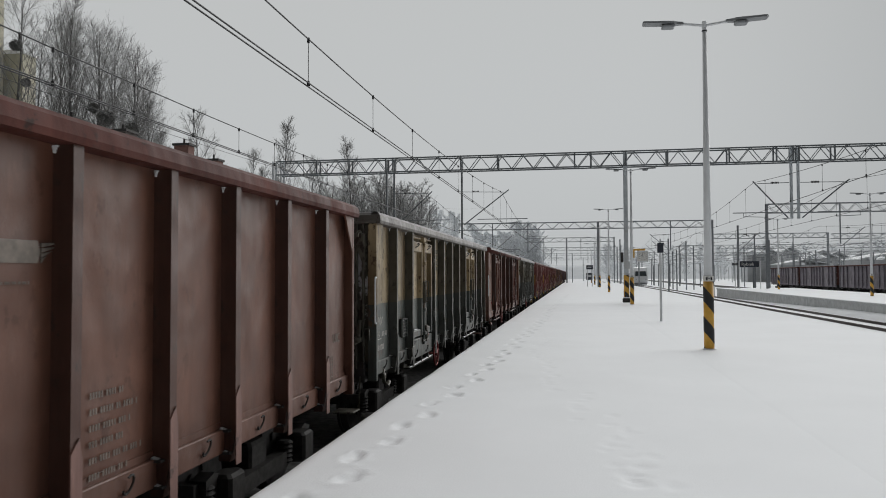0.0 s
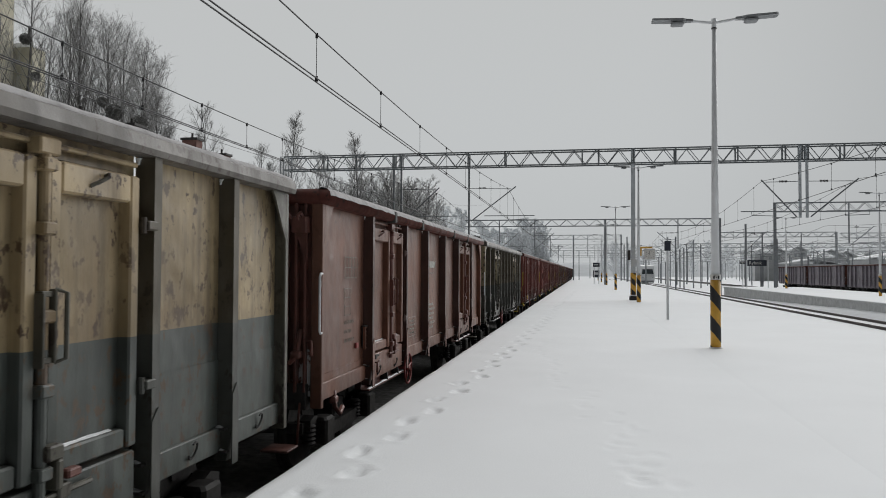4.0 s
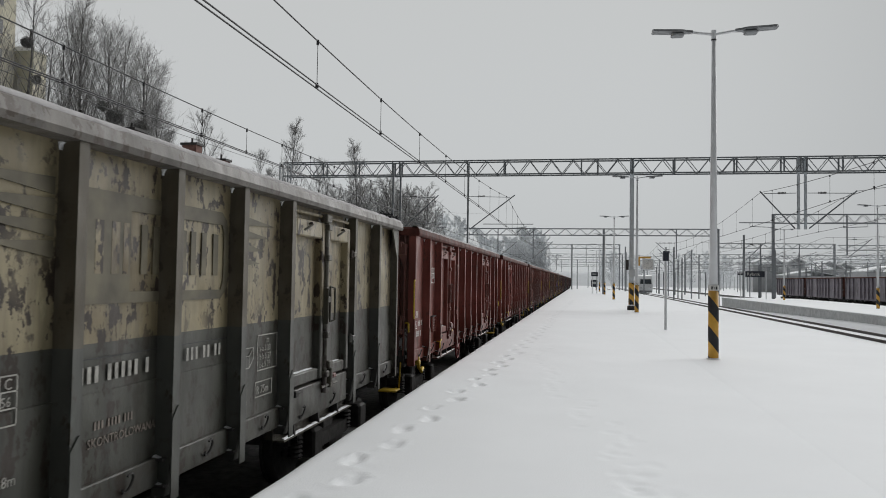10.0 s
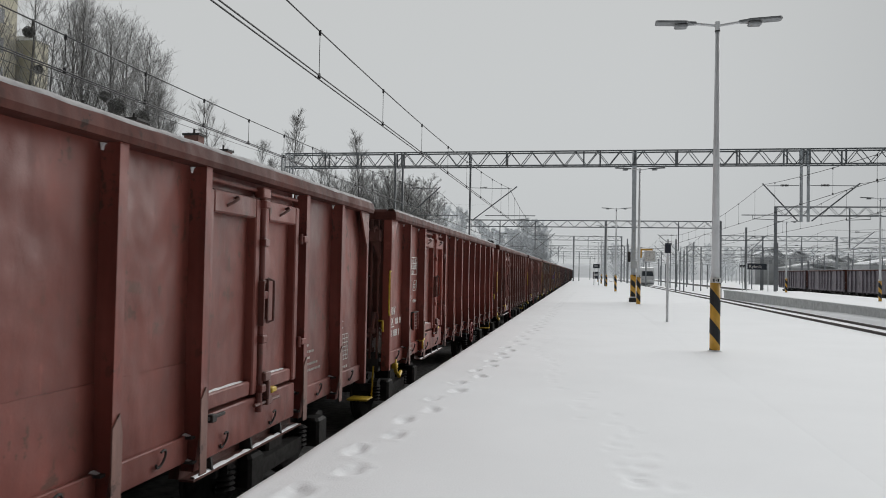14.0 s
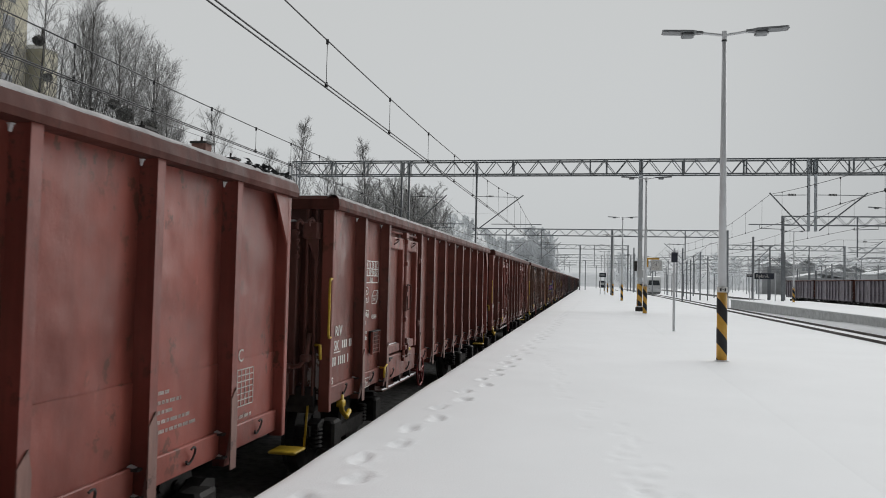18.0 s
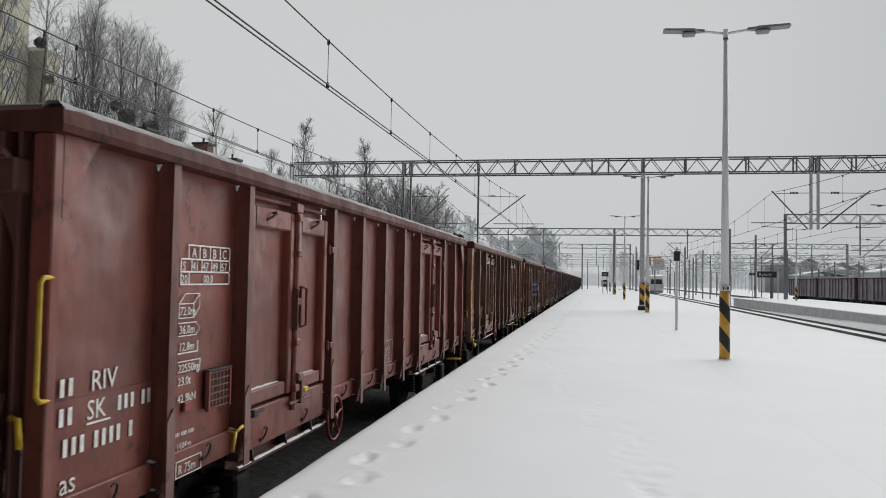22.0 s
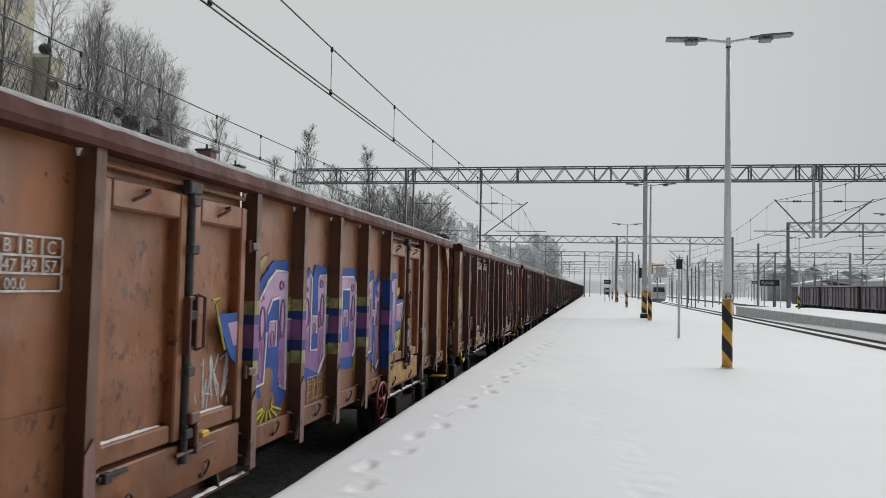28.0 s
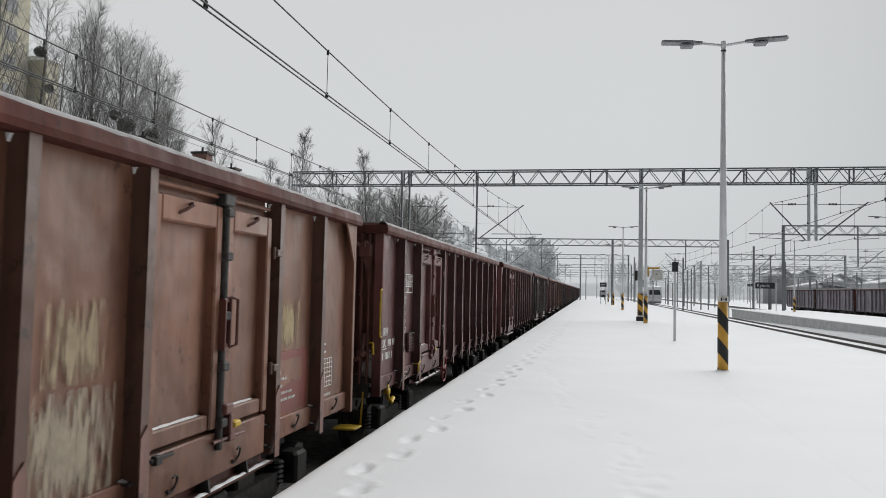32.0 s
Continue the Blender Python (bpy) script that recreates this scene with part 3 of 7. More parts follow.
def end_snow(front):
    """Snow drifted on the hood, the middle rail and in the lower corners of an end wall."""
    s = Shape()
    r9 = random.Random(4)
    s.add([(-0.98, 0.055, 2.935), (0.98, 0.055, 2.935), (0.85, -0.128, 2.904), (-0.85, -0.128, 2.904), (-0.95, 0.055, 2.955), (0.95, 0.055, 2.955), (0.83, -0.11, 2.917), (-0.83, -0.11, 2.917)],
          [(4, 5, 6, 7), (7, 6, 2, 3), (4, 7, 3, 0), (5, 1, 2, 6)])
    for x0, x1 in ((-0.90, -0.29), (-0.17, 0.17), (0.29, 0.90)):
        xs = [x0 + (x1 - x0) * k / 8 for k in range(9)]
        top = [(x, 2.09 + 0.010 + 0.016 * r9.random()) for x in xs]
        s.prism([(x0, 2.089)] + top + [(x1, 2.089)], -0.042, 0.056)
        low = [(x, 1.18 + 0.012 + 0.05 * abs((x - x0) / (x1 - x0) - 0.4) * r9.uniform(0.5, 1.3)) for x in xs]
        s.prism([(x0, 1.179)] + low + [(x1, 1.179)], -0.10, 0.056)
    for a in (-1, 1):
        s.prism([(a * 0.91, 1.18), (a * 0.91, 1.42), (a * 0.86, 1.33), (a * 0.72, 1.23), (a * 0.60, 1.18)], 0.0, 0.058)
    if not front:
        s.v = [(-a, LEN - b, c) for a, b, c in s.v]
    return s


def underframe():
    s = Shape()
    s.box(-1.32, 1.32, 0.06, LEN - 0.06, 1.06, 1.12)
    s.box(-0.35, -0.25, 0.1, LEN - 0.1, 0.72, 1.06)
    s.box(0.25, 0.35, 0.1, LEN - 0.1, 0.72, 1.06)
    s.box(-1.25, 1.25, 0.0, 0.16, 0.86, 1.14, 0.01)
    s.box(-1.25, 1.25, LEN - 0.16, LEN, 0.86, 1.14, 0.01)
    for y in (3.6, 4.6, 6.4, 8.2, 9.2):
        s.prism([(0.3, 1.06), (1.3, 1.06), (1.3, 0.96), (0.45, 0.74), (0.3, 0.74)], y - 0.02, y + 0.02)
    s.box(-0.5, 0.5, 5.6, 7.4, 0.45, 0.85, 0.05)
    return s


def sill(y0, y1):
    return Shape().box(PANEL_X - 0.06, PANEL_X + 0.045, y0, y1, 0.93, 1.12, 0.008)


def bogie_frame():
    s = Shape()
    for a in (1, -1):
        s.prism([(-1.25, 0.62), (-1.1, 0.66), (-0.55, 0.46), (0.55, 0.46), (1.1, 0.66), (1.25, 0.62), (1.25, 0.50), (1.1, 0.46), (0.55, 0.30), (-0.55, 0.30), (-1.1, 0.46), (-1.25, 0.50)],
                a * 1.0 - 0.07, a * 1.0 + 0.07, "x")
    s.box(-1.0, 1.0, -0.2, 0.2, 0.42, 0.70, 0.03)
    for b in (-1.28, 1.28):
        s.box(-1.0, 1.0, b - 0.05, b + 0.05, 0.48, 0.6)
    return s


def wheelset():
    s = Shape()
    s.tube((-1.12, 0, 0), (1.12, 0, 0), 0.075, 0.075, 10)
    for a in (1, -1):
        s.tube((a * 0.685, 0, 0), (a * 0.72, 0, 0), 0.49, 0.49, 28)
        s.tube((a * 0.72, 0, 0), (a * 0.82, 0, 0), 0.46, 0.455, 28)
        for k in range(5):
            u = 2 * math.pi * k / 5
            s.tube((a * 0.825, 0.2 * math.cos(u), 0.2 * math.sin(u)), (a * 0.845, 0.2 * math.cos(u), 0.2 * math.sin(u)), 0.05, 0.05, 6)
    return s


def axle_box():
    s = Shape()
    s.box(0.98, 1.2, -0.15, 0.15, 0.30, 0.62, 0.03)
    return s


def spring():
    """A stack of coils as one ribbed body."""
    s = Shape()
    n, rows = 10, 11
    v = []
    for k in range(rows):
        r = 0.09 if k % 2 else 0.062
        v += [(1.02 + r * math.cos(2 * math.pi * i / n), r * math.sin(2 * math.pi * i / n), 0.33 + k * 0.024) for i in range(n)]
    f = [(k * n + i, k * n + (i + 1) % n, (k + 1) * n + (i + 1) % n, (k + 1) * n + i) for k in range(rows - 1) for i in range(n)]
    return s.add(v, f + [tuple(range(n - 1, -1, -1)), tuple(range((rows - 1) * n, rows * n))])


def buffer(front):
    s = Shape()
    for a in (front,):
        s.tube((a, 0.0, 1.04), (a, -0.34, 1.04), 0.10, 0.09, 12)
        s.tube((a, -0.34, 1.04), (a, -0.57, 1.04), 0.07, 0.07, 12)
        s.tube((a, -0.57, 1.04), (a, -0.61, 1.04), 0.24, 0.24, 18)
    return s


def coupling():
    s = Shape()
    s.tube((0, 0, 1.0), (0, -0.3, 1.0), 0.05, 0.05, 8)
    s.torus((0, -0.42, 0.98), (1, 0, 0), 0.12, 0.03, 14, 6)
    s.tube((0, -0.5, 0.94), (0, -0.66, 0.92), 0.035, 0.035, 8)
    return s


def hose():
    s = Shape()
    pts = [(0.62, 0.0, 1.0), (0.62, -0.14, 0.98), (0.60, -0.26, 0.82), (0.56, -0.36, 0.62), (0.5, -0.42, 0.66)]
    s.path(pts, 0.032, 8)
    return s


def air_pipe():
    """A bent pipe with its cock, rising beside the corner of the end wall."""
    s = Shape()
    s.path([(1.20, -0.05, 1.72), (1.20, -0.09, 1.60), (1.19, -0.11, 1.46), (1.12, -0.13, 1.38), (1.02, -0.13, 1.36), (0.98, -0.13, 1.28), (0.99, -0.13, 1.05), (0.95, -0.16, 0.86)], 0.026, 8)
    s.box(1.13, 1.23, -0.15, -0.05, 1.42, 1.50, 0.012)
    return s.disc((1.0, -0.13, 1.36), (1, 0, 0.2), 0.045, 0.06, 10)


def end_chain():
    """A bracket near the top of the corner with a hook and a short chain of links."""
    s = Shape()
    s.box(1.10, 1.27, -0.09, 0.06, 2.74, 2.92, 0.012)
    s.prism([(1.14, 2.74), (1.27, 2.74), (1.27, 2.42)], -0.06, -0.045)
    s.path([(1.10, -0.09, 2.90), (1.09, -0.14, 2.93), (1.06, -0.15, 2.90), (1.06, -0.14, 2.84)], 0.022, 6)
    s.path([(1.22, -0.08, 2.92), (1.22, -0.13, 2.95), (1.19, -0.14, 2.92), (1.19, -0.13, 2.87)], 0.02, 6)
    for k in range(7):
        s.torus((1.065, -0.13, 2.80 - k * 0.042), (1, 0.2, 0) if k % 2 else (0.2, 1, 0), 0.020, 0.007, 9, 5)
    return s


def handwheel():
    s = Shape()
    s.torus((0, 0, 0), (1, 0, 0), 0.235, 0.017, 26, 7)
    s.disc((0.0, 0, 0), (1, 0, 0), 0.045, 0.06, 12)
    for k in range(5):
        u = 2 * math.pi * k / 5 + 0.3
        s.tube((0, 0, 0), (0.0, 0.23 * math.cos(u), 0.23 * math.sin(u)), 0.013, 0.013, 6)
    s.tube((-0.25, 0, 0), (0, 0, 0), 0.02, 0.02, 8)
    return s


def ring_hook():
    s = Shape()
    pts = [(0.012 + 0.02 * math.sin(u), 0.048 * math.cos(u), -0.05 + 0.062 * math.sin(u)) for u in np.linspace(2.2, -2.6, 10)]
    return s.path([tuple(map(float, p)) for p in pts], 0.009, 6)


def grab(y, x, z0, z1):
    """A bent handrail standing off the corner."""
    return Shape().path([(x, y + 0.12, z1), (x + 0.01, y + 0.03, z1), (x + 0.012, y, z1 - 0.03), (x + 0.012, y, z0 + 0.03), (x + 0.01, y + 0.03, z0), (x, y + 0.12, z0)], 0.0135, 8)


def lock_bar():
    s = Shape()
    s.tube((HALF - 0.035, 0, 1.10), (HALF - 0.035, 0, 3.0), 0.031, 0.031, 12)
    for z in (1.30, 1.72, 2.10, 2.55, 2.88):
        s.box(HALF - 0.08, HALF + 0.015, -0.05, 0.05, z - 0.035, z + 0.035, 0.01)
    s.box(HALF - 0.09, HALF + 0.0, -0.075, 0.085, 2.93, 3.02, 0.01)
    return s


def lock_handle():
    """Two flat guides and an upright grip between them, beside the lock bar."""
    s = Shape()
    s.path([(HALF, 0.05, 2.24), (HALF + 0.045, 0.085, 2.22), (HALF + 0.045, 0.085, 1.88), (HALF, 0.05, 1.86)], 0.013, 6)
    s.box(HALF - 0.045, HALF + 0.015, 0.035, 0.055, 1.86, 2.24, 0.004)
    s.box(HALF - 0.045, HALF + 0.02, -0.06, -0.042, 1.84, 2.22, 0.004)
    s.box(HALF - 0.04, HALF + 0.0, -0.045, 0.04, 2.20, 2.23, 0.004)
    return s.box(HALF - 0.04, HALF + 0.0, -0.045, 0.04, 1.86, 1.89, 0.004)


def latch():
    s = Shape()
    s.box(HALF - 0.05, HALF + 0.03, -0.01, 0.11, 1.36, 1.44, 0.01)
    s.box(HALF - 0.05, HALF + 0.03, 0.06, 0.11, 1.20, 1.36, 0.01)
    s.tube((HALF - 0.02, -0.12, 1.17), (HALF - 0.02, 0.4, 1.17), 0.016, 0.016, 6)
    s.box(HALF - 0.08, HALF + 0.01, 0.1, 0.2, 1.14, 1.22, 0.01)
    return s


def hinge(z):
    s = Shape()
    s.box(HALF - 0.06, HALF + 0.012, -0.10, 0.02, z - 0.03, z + 0.03, 0.008)
    return s.tube((HALF - 0.02, -0.11, z - 0.05), (HALF - 0.02, -0.11, z + 0.05), 0.02, 0.02, 8)


def card_holder():
    x = PANEL_X + 0.012
    return Shape().box(x, x + 0.03, 1.79, 2.11, 1.34, 1.62, 0.008).box(x, x + 0.06, 1.765, 2.135, 1.62, 1.635, 0.004)


def card_mesh():
    """The wire mesh and side guides in front of the label holder."""
    s = Shape()
    x = PANEL_X + 0.018
    for k in range(6):
        s.box(x + 0.030, x + 0.036, 1.80 + k * 0.056, 1.808 + k * 0.056, 1.345, 1.615)
        s.box(x + 0.036, x + 0.042, 1.80, 2.10, 1.345 + k * 0.052, 1.352 + k * 0.052)
    s.box(x + 0.02, x + 0.05, 1.775, 1.795, 1.33, 1.63)
    return s.box(x + 0.02, x + 0.05, 2.105, 2.125, 1.33, 1.63)


def coal_heap():
    s = Shape()
    r4 = random.Random(8)
    for k in range(46):
        u = r4.random()
        p = Vector((1.30 + 0.14 * r4.random(), LEN - 0.9 + 0.85 * u, RIMZ + 0.005 + 0.045 * r4.random()))
        r = 0.025 + 0.03 * r4.random()
        v = [p + Vector((r4.uniform(-1, 1), r4.uniform(-1, 1), r4.uniform(-0.7, 0.7))) * r for _ in range(6)]
        s.add(v, [(0, 1, 2), (0, 2, 3), (0, 3, 4), (0, 4, 1), (5, 2, 1), (5, 3, 2), (5, 4, 3), (5, 1, 4)])
    return s


def on_side(y, z, x=PANEL_X + 0.017):
    """A pose for lettering on the platform side, read along +y."""
    return Matrix.Translation((x, y, z)) @ Matrix(((0, 0, 1, 0), (1, 0, 0, 0), (0, 1, 0, 0), (0, 0, 0, 1)))


def bars(spots, x=PANEL_X + 0.017):
    """Thin raised strips: (y0, y1, z0, z1)."""
    s = Shape()
    for y0, y1, z0, z1 in spots:
        s.box(x, x + 0.003, y0, y1, z0, z1)
    return s


def grid_bars(y0, y1, z0, z1, rows, cols, w=0.012):
    out = []
    for r in range(rows + 1):
        z = z0 + (z1 - z0) * r / rows
        out.append((y0, y1, z, z + w))
    for c in range(cols + 1):
        y = y0 + (y1 - y0) * c / cols
        out.append((y, y + w, z0 + w, z1))
    return out


def text_rows(y, z, widths, h, gap, seed=1):
    """Lines of print as plain upright bars, one to a character, in words."""
    r5, out = random.Random(seed), []
    for k, w in enumerate(widths):
        a, left = y, r5.randint(2, 5)
        while a < y + w - 0.3 * h:
            out.append((a, a + h * 0.24, z - k * gap, z - k * gap + 0.70 * h))
            left -= 1
            a += h * (0.50 if left else 0.9)
            left = left or r5.randint(2, 5)
    return out


def build_wagon(label, mat, posts, dark=None, detail=2, round_top=False, yellow=True, white=None, rim_mat=None, dark_bar=False, wheel_y=0.0, snowy=True, front_rail=True, seam=1.64, end_mat=None, post_mat=None, card=(0.0, 0.0), name="freight_wagon", group="wagons of the freight train"):
    w = thing(name, label=label, category="freight wagon", group=group)
    dark = dark or mat
    end_mat = end_mat or FROSTED
    bar_mat = SOOT if dark_bar is True else dark if dark_bar else mat
    rim_mat = rim_mat or RIMDARK
    doors = [(1.90, 3.85), (8.90, 10.93)] if posts is PC else [(2.25, 4.30)] + ([(8.48, 10.53)] if posts is P2 else [])
    starts = [0.0] + posts
    ends = posts + [LEN]
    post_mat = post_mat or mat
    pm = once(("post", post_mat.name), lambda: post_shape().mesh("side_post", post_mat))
    # floor frame, ends, load
    part("underframe", once("uf", lambda: underframe().mesh("underframe", SOOT)), None, w, "black steel underframe")
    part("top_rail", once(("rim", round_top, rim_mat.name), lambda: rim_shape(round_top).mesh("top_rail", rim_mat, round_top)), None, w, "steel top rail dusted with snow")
    if snowy:
        part("snow_on_rail", once(("rs", round_top), lambda: rim_snow(round_top).mesh("snow_on_rail", RIMSNOW, True)), None, w, "thin snow along the top rail")
    part("load", once(("load", len(shared) % 3), lambda: load_shape(len(shared)).mesh("load", SNOW, True)), None, w, "snow-covered coal load")
    for front in (True, False):
        for k, (nm, me) in enumerate(once(("end", end_mat.name, dark.name), lambda: [(nm, sh.mesh(nm, end_mat if nm == "end_plate" else dark)) for nm, sh in end_pieces()])):
            if not (detail == 0 and 0 < k < 9):
                ob = part(nm, me, None, w)
                ob.matrix_basis = pose(0, 0, 0) if front else pose(0, LEN, 0, 0, 0, 180)
        if detail > 0:
            part("end_snow", once(("es", front), lambda: end_snow(front).mesh("end_snow", SNOW)), None, w, "snow caught on the end wall")["kind"] = "stuff"
    for y in (0.0, LEN):
        for a in (1, -1):
            key = ("corner", y > 0, a, mat.name)

            def corner():
                s = Shape()
                y0 = 0.0 if y == 0 else LEN - 0.075
                xs = (PANEL_X - 0.02, HALF - 0.03) if a > 0 else (-HALF + 0.03, -PANEL_X + 0.02)
                s.box(*xs, y0, y0 + 0.075, 0.88, 3.06, 0.008)
                if a > 0:
                    d = 1 if y == 0 else -1
                    base = 0.075 if y == 0 else LEN - 0.075
                    s.prism([(base, 3.06), (base + d * 0.30, 3.06), (base + d * 0.24, 3.0), (base, 2.62)], HALF - 0.05, HALF - 0.03, "x")
                return s

            part("corner_post", once((key, dark.name), lambda: corner().mesh("corner_post", dark if y > 0 and mat is not dark and dark.name.startswith("grimy_green") else mat)), None, w)
    # the platform side, piece by piece
    for y0, y1 in zip(starts, ends):
        if (y0, y1) in doors:
            if detail == 0:
                part("side_panel", once(("panel", y0, y1, seam, mat.name), lambda: panel_shape(y0 + 0.005, y1, seam).mesh("side_panel", mat, True)), None, w)
                continue
            mid_y = y0 + 1.06
            for a, b in ((y0 + 0.085, mid_y - 0.045), (mid_y + 0.045, y1 - 0.13)):
                part("door_leaf", once(("leaf", round(a, 3), mat.name), lambda: leaf_shape(a, b).mesh("door_leaf", mat)), None, w, "steel door leaf with folded frame")
            part("door_backing", once(("back", y0, mat.name), lambda: Shape().box(PANEL_X - 0.05, PANEL_X - 0.03, y0, y1, 0.92, 3.08).mesh("door_backing", mat)), None, w)
            part("door_header", once(("head", y0, mat.name), lambda: Shape().box(PANEL_X - 0.028, PANEL_X + 0.004, y0 + 0.02, y1 - 0.12, 2.94, 3.06).tube((HALF - 0.075, y0 + 0.02, 2.995), (HALF - 0.075, y1 - 0.12, 2.995), 0.017, 0.017, 8).mesh("door_header", mat)), None, w)
            part("door_sill", once(("dsill", y0, mat.name), lambda: Shape().box(PANEL_X - 0.03, HALF - 0.05, y0 + 0.02, y1 - 0.12, 0.90, 1.23, 0.01).mesh("door_sill", mat)), None, w)
            part("ledge", once(("ledge", y0, dark.name), lambda: Shape().box(PANEL_X - 0.10, PANEL_X - 0.02, y0 - 0.02, y1 + 0.06, 0.80, 0.90).box(PANEL_X - 0.02, HALF - 0.04, y0 - 0.02, y1 + 0.06, 0.785, 0.80).mesh("ledge", dark)), None, w, "rusty ledge below the door")
            part("ledge_snow", once(("lsnow", y0), lambda: ledge_snow(y0, y1).mesh("ledge_snow", SNOW)), None, w, "snow lying along the ledge")["kind"] = "stuff"
            if detail > 1:
                for dy in (0.28, 0.98, 1.62):
                    part("ledge_bracket", once("lbrk", lambda: Shape().prism([(PANEL_X - 0.02, 0.80), (HALF - 0.045, 0.80), (HALF - 0.06, 0.90), (PANEL_X - 0.02, 0.90)], -0.012, 0.012).mesh("ledge_bracket", SOOT)), None, w, at=(0, y0 + dy, 0))
                for dy in (0.42, 1.36):
                    part("sill_hook", once("ring", lambda: ring_hook().mesh("tie_ring", SOOT)), None, w, at=(HALF - 0.04, y0 + dy, 1.05))
                part("sill_bolt", once(("sbolt",), lambda: Shape().box(HALF - 0.06, HALF - 0.03, 0.0, 0.28, 1.19, 1.215, 0.004).box(HALF - 0.06, HALF - 0.01, 0.03, 0.10, 1.17, 1.23, 0.006).mesh("sill_bolt", SOOT)), None, w, "dark sliding bolt on the sill", at=(0, y0 + 0.16, 0))
            part("sill_snow", once(("ssnow", y0), lambda: door_snow(y0).mesh("sill_snow", SNOW)), None, w, "line of snow on the door frame")["kind"] = "stuff"
            part("lock_bar", once(("lock", bar_mat.name), lambda: lock_bar().mesh("lock_bar", bar_mat, False)), None, w, at=(0, mid_y, 0))
            if detail > 1:
                part("lock_handle", once(("lh", dark.name), lambda: lock_handle().mesh("lock_handle", dark)), None, w, at=(0, mid_y, 0))
                part("latch", once(("latch", dark.name), lambda: latch().mesh("latch", dark)), None, w, "dark cast latch", at=(0, mid_y, 0))
                part("latch_grip", once(("lg", yellow), lambda: Shape().box(HALF - 0.04, HALF + 0.02, 0.16, 0.27, 1.235, 1.285, 0.01).mesh("latch_grip", HANDYELLOW if yellow else dark)), None, w, "yellow latch grip" if yellow else "", at=(0, mid_y, 0))
                for z in (1.62, 2.62):
                    part("hinge", once(("hinge", z, post_mat.name), lambda: hinge(z).mesh("hinge", post_mat)), None, w, at=(0, y1, 0))
                for dy in (0.45, 1.5):
                    part("door_eye", once(("eye", dark.name), lambda: Shape().path([(0, -0.07, -0.05), (0.03, -0.02, -0.02), (0.05, 0.03, 0.012), (0.03, 0.06, 0.03), (0, 0.06, 0.02)], 0.012, 6).mesh("door_eye", dark)), None, w, at=(HALF - 0.035, y0 + dy, 2.86))
        else:
            part("side_panel", once(("panel", y0, y1, seam, mat.name), lambda: panel_shape(y0 + (0.005 if y0 else 0.07), y1 - (0.0 if y1 < LEN else 0.07), seam).mesh("side_panel", mat, True)), None, w)
            part("sill_beam", once(("sb", y0, y1, mat.name), lambda: sill(y0 + 0.09, y1 - 0.02).mesh("sill_beam", mat)), None, w)
        if detail > 1 and y1 - y0 < 1.5:
            part("tie_ring", once("ring", lambda: ring_hook().mesh("tie_ring", SOOT)), None, w, at=(HALF - 0.07, y0 + 0.62, 1.10))
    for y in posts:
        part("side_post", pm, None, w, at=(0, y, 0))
        if detail > 1:
            part("doubler_plate", once(("dbl", end_mat.name), lambda: doubler_shape().mesh("doubler_plate", SCUFFED if end_mat is FROSTED else post_mat)), None, w, at=(0, y, 0))
            part("post_snow", once("psnow", lambda: Shape().prism([(PANEL_X + 0.01, 3.055), (HALF - 0.095, 3.055), (PANEL_X + 0.028, 3.045), (PANEL_X + 0.018, 3.012)], -0.036, -0.012).mesh("post_snow", SNOW)), None, w, at=(0, y, 0))
            part("post_foot", once("pfoot", lambda: Shape().box(PANEL_X, HALF - 0.04, -0.06, 0.0, 1.10, 1.118).mesh("post_foot", SOOT)), None, w, at=(0, y, 0))
            part("post_foot", once("pfoot2", lambda: Shape().box(PANEL_X, HALF - 0.03, -0.06, 0.0, 0.925, 0.943).mesh("post_foot", SOOT)), None, w, at=(0, y, 0))
            part("foot_snow", once("fsnow2", lambda: Shape().prism([(PANEL_X + 0.01, 0.943), (HALF - 0.06, 0.943), (PANEL_X + 0.02, 0.957)], -0.05, -0.012).mesh("foot_snow", SNOW)), None, w, at=(0, y, 0))
            part("foot_snow", once("fsnow", lambda: Shape().prism([(PANEL_X + 0.01, 1.118), (HALF - 0.07, 1.118), (PANEL_X + 0.02, 1.134)], -0.05, -0.012).mesh("foot_snow", SNOW)), None, w, at=(0, y, 0))
    # the far side, plainer
    part("far_side_wall", once(("far", mat.name), lambda: Shape().box(-PANEL_X - 0.02, -PANEL_X, 0.12, LEN - 0.12, 0.92, 3.08).mesh("far_side_wall", mat)), None, w)
    if detail > 0:
        for y in posts:
            ob = part("side_post", pm, None, w)
            ob.matrix_basis = pose(0, y, 0, 0, 0, 180)
    # running gear
    for by in (1.89, LEN - 1.89):
        part("bogie_frame", once("bogie", lambda: bogie_frame().mesh("bogie_frame", SOOT)), None, w, "black bogie side frame", at=(0, by, 0))
        for dy in (-0.9, 0.9):
            part("wheelset", once("ws", lambda: wheelset().mesh("wheelset", SOOT)), None, w, at=(0, by + dy, 0.46))
            if detail > 0:
                box = part("axle_box", once("ab", lambda: axle_box().mesh("axle_box", SOOT)), None, w, at=(0, by + dy, 0))
                if detail > 1:
                    for b in (-0.28, 0.28):
                        part("spring", once("spr", lambda: spring().mesh("spring", SOOT)), None, box, "coil spring", at=(0, b, 0))
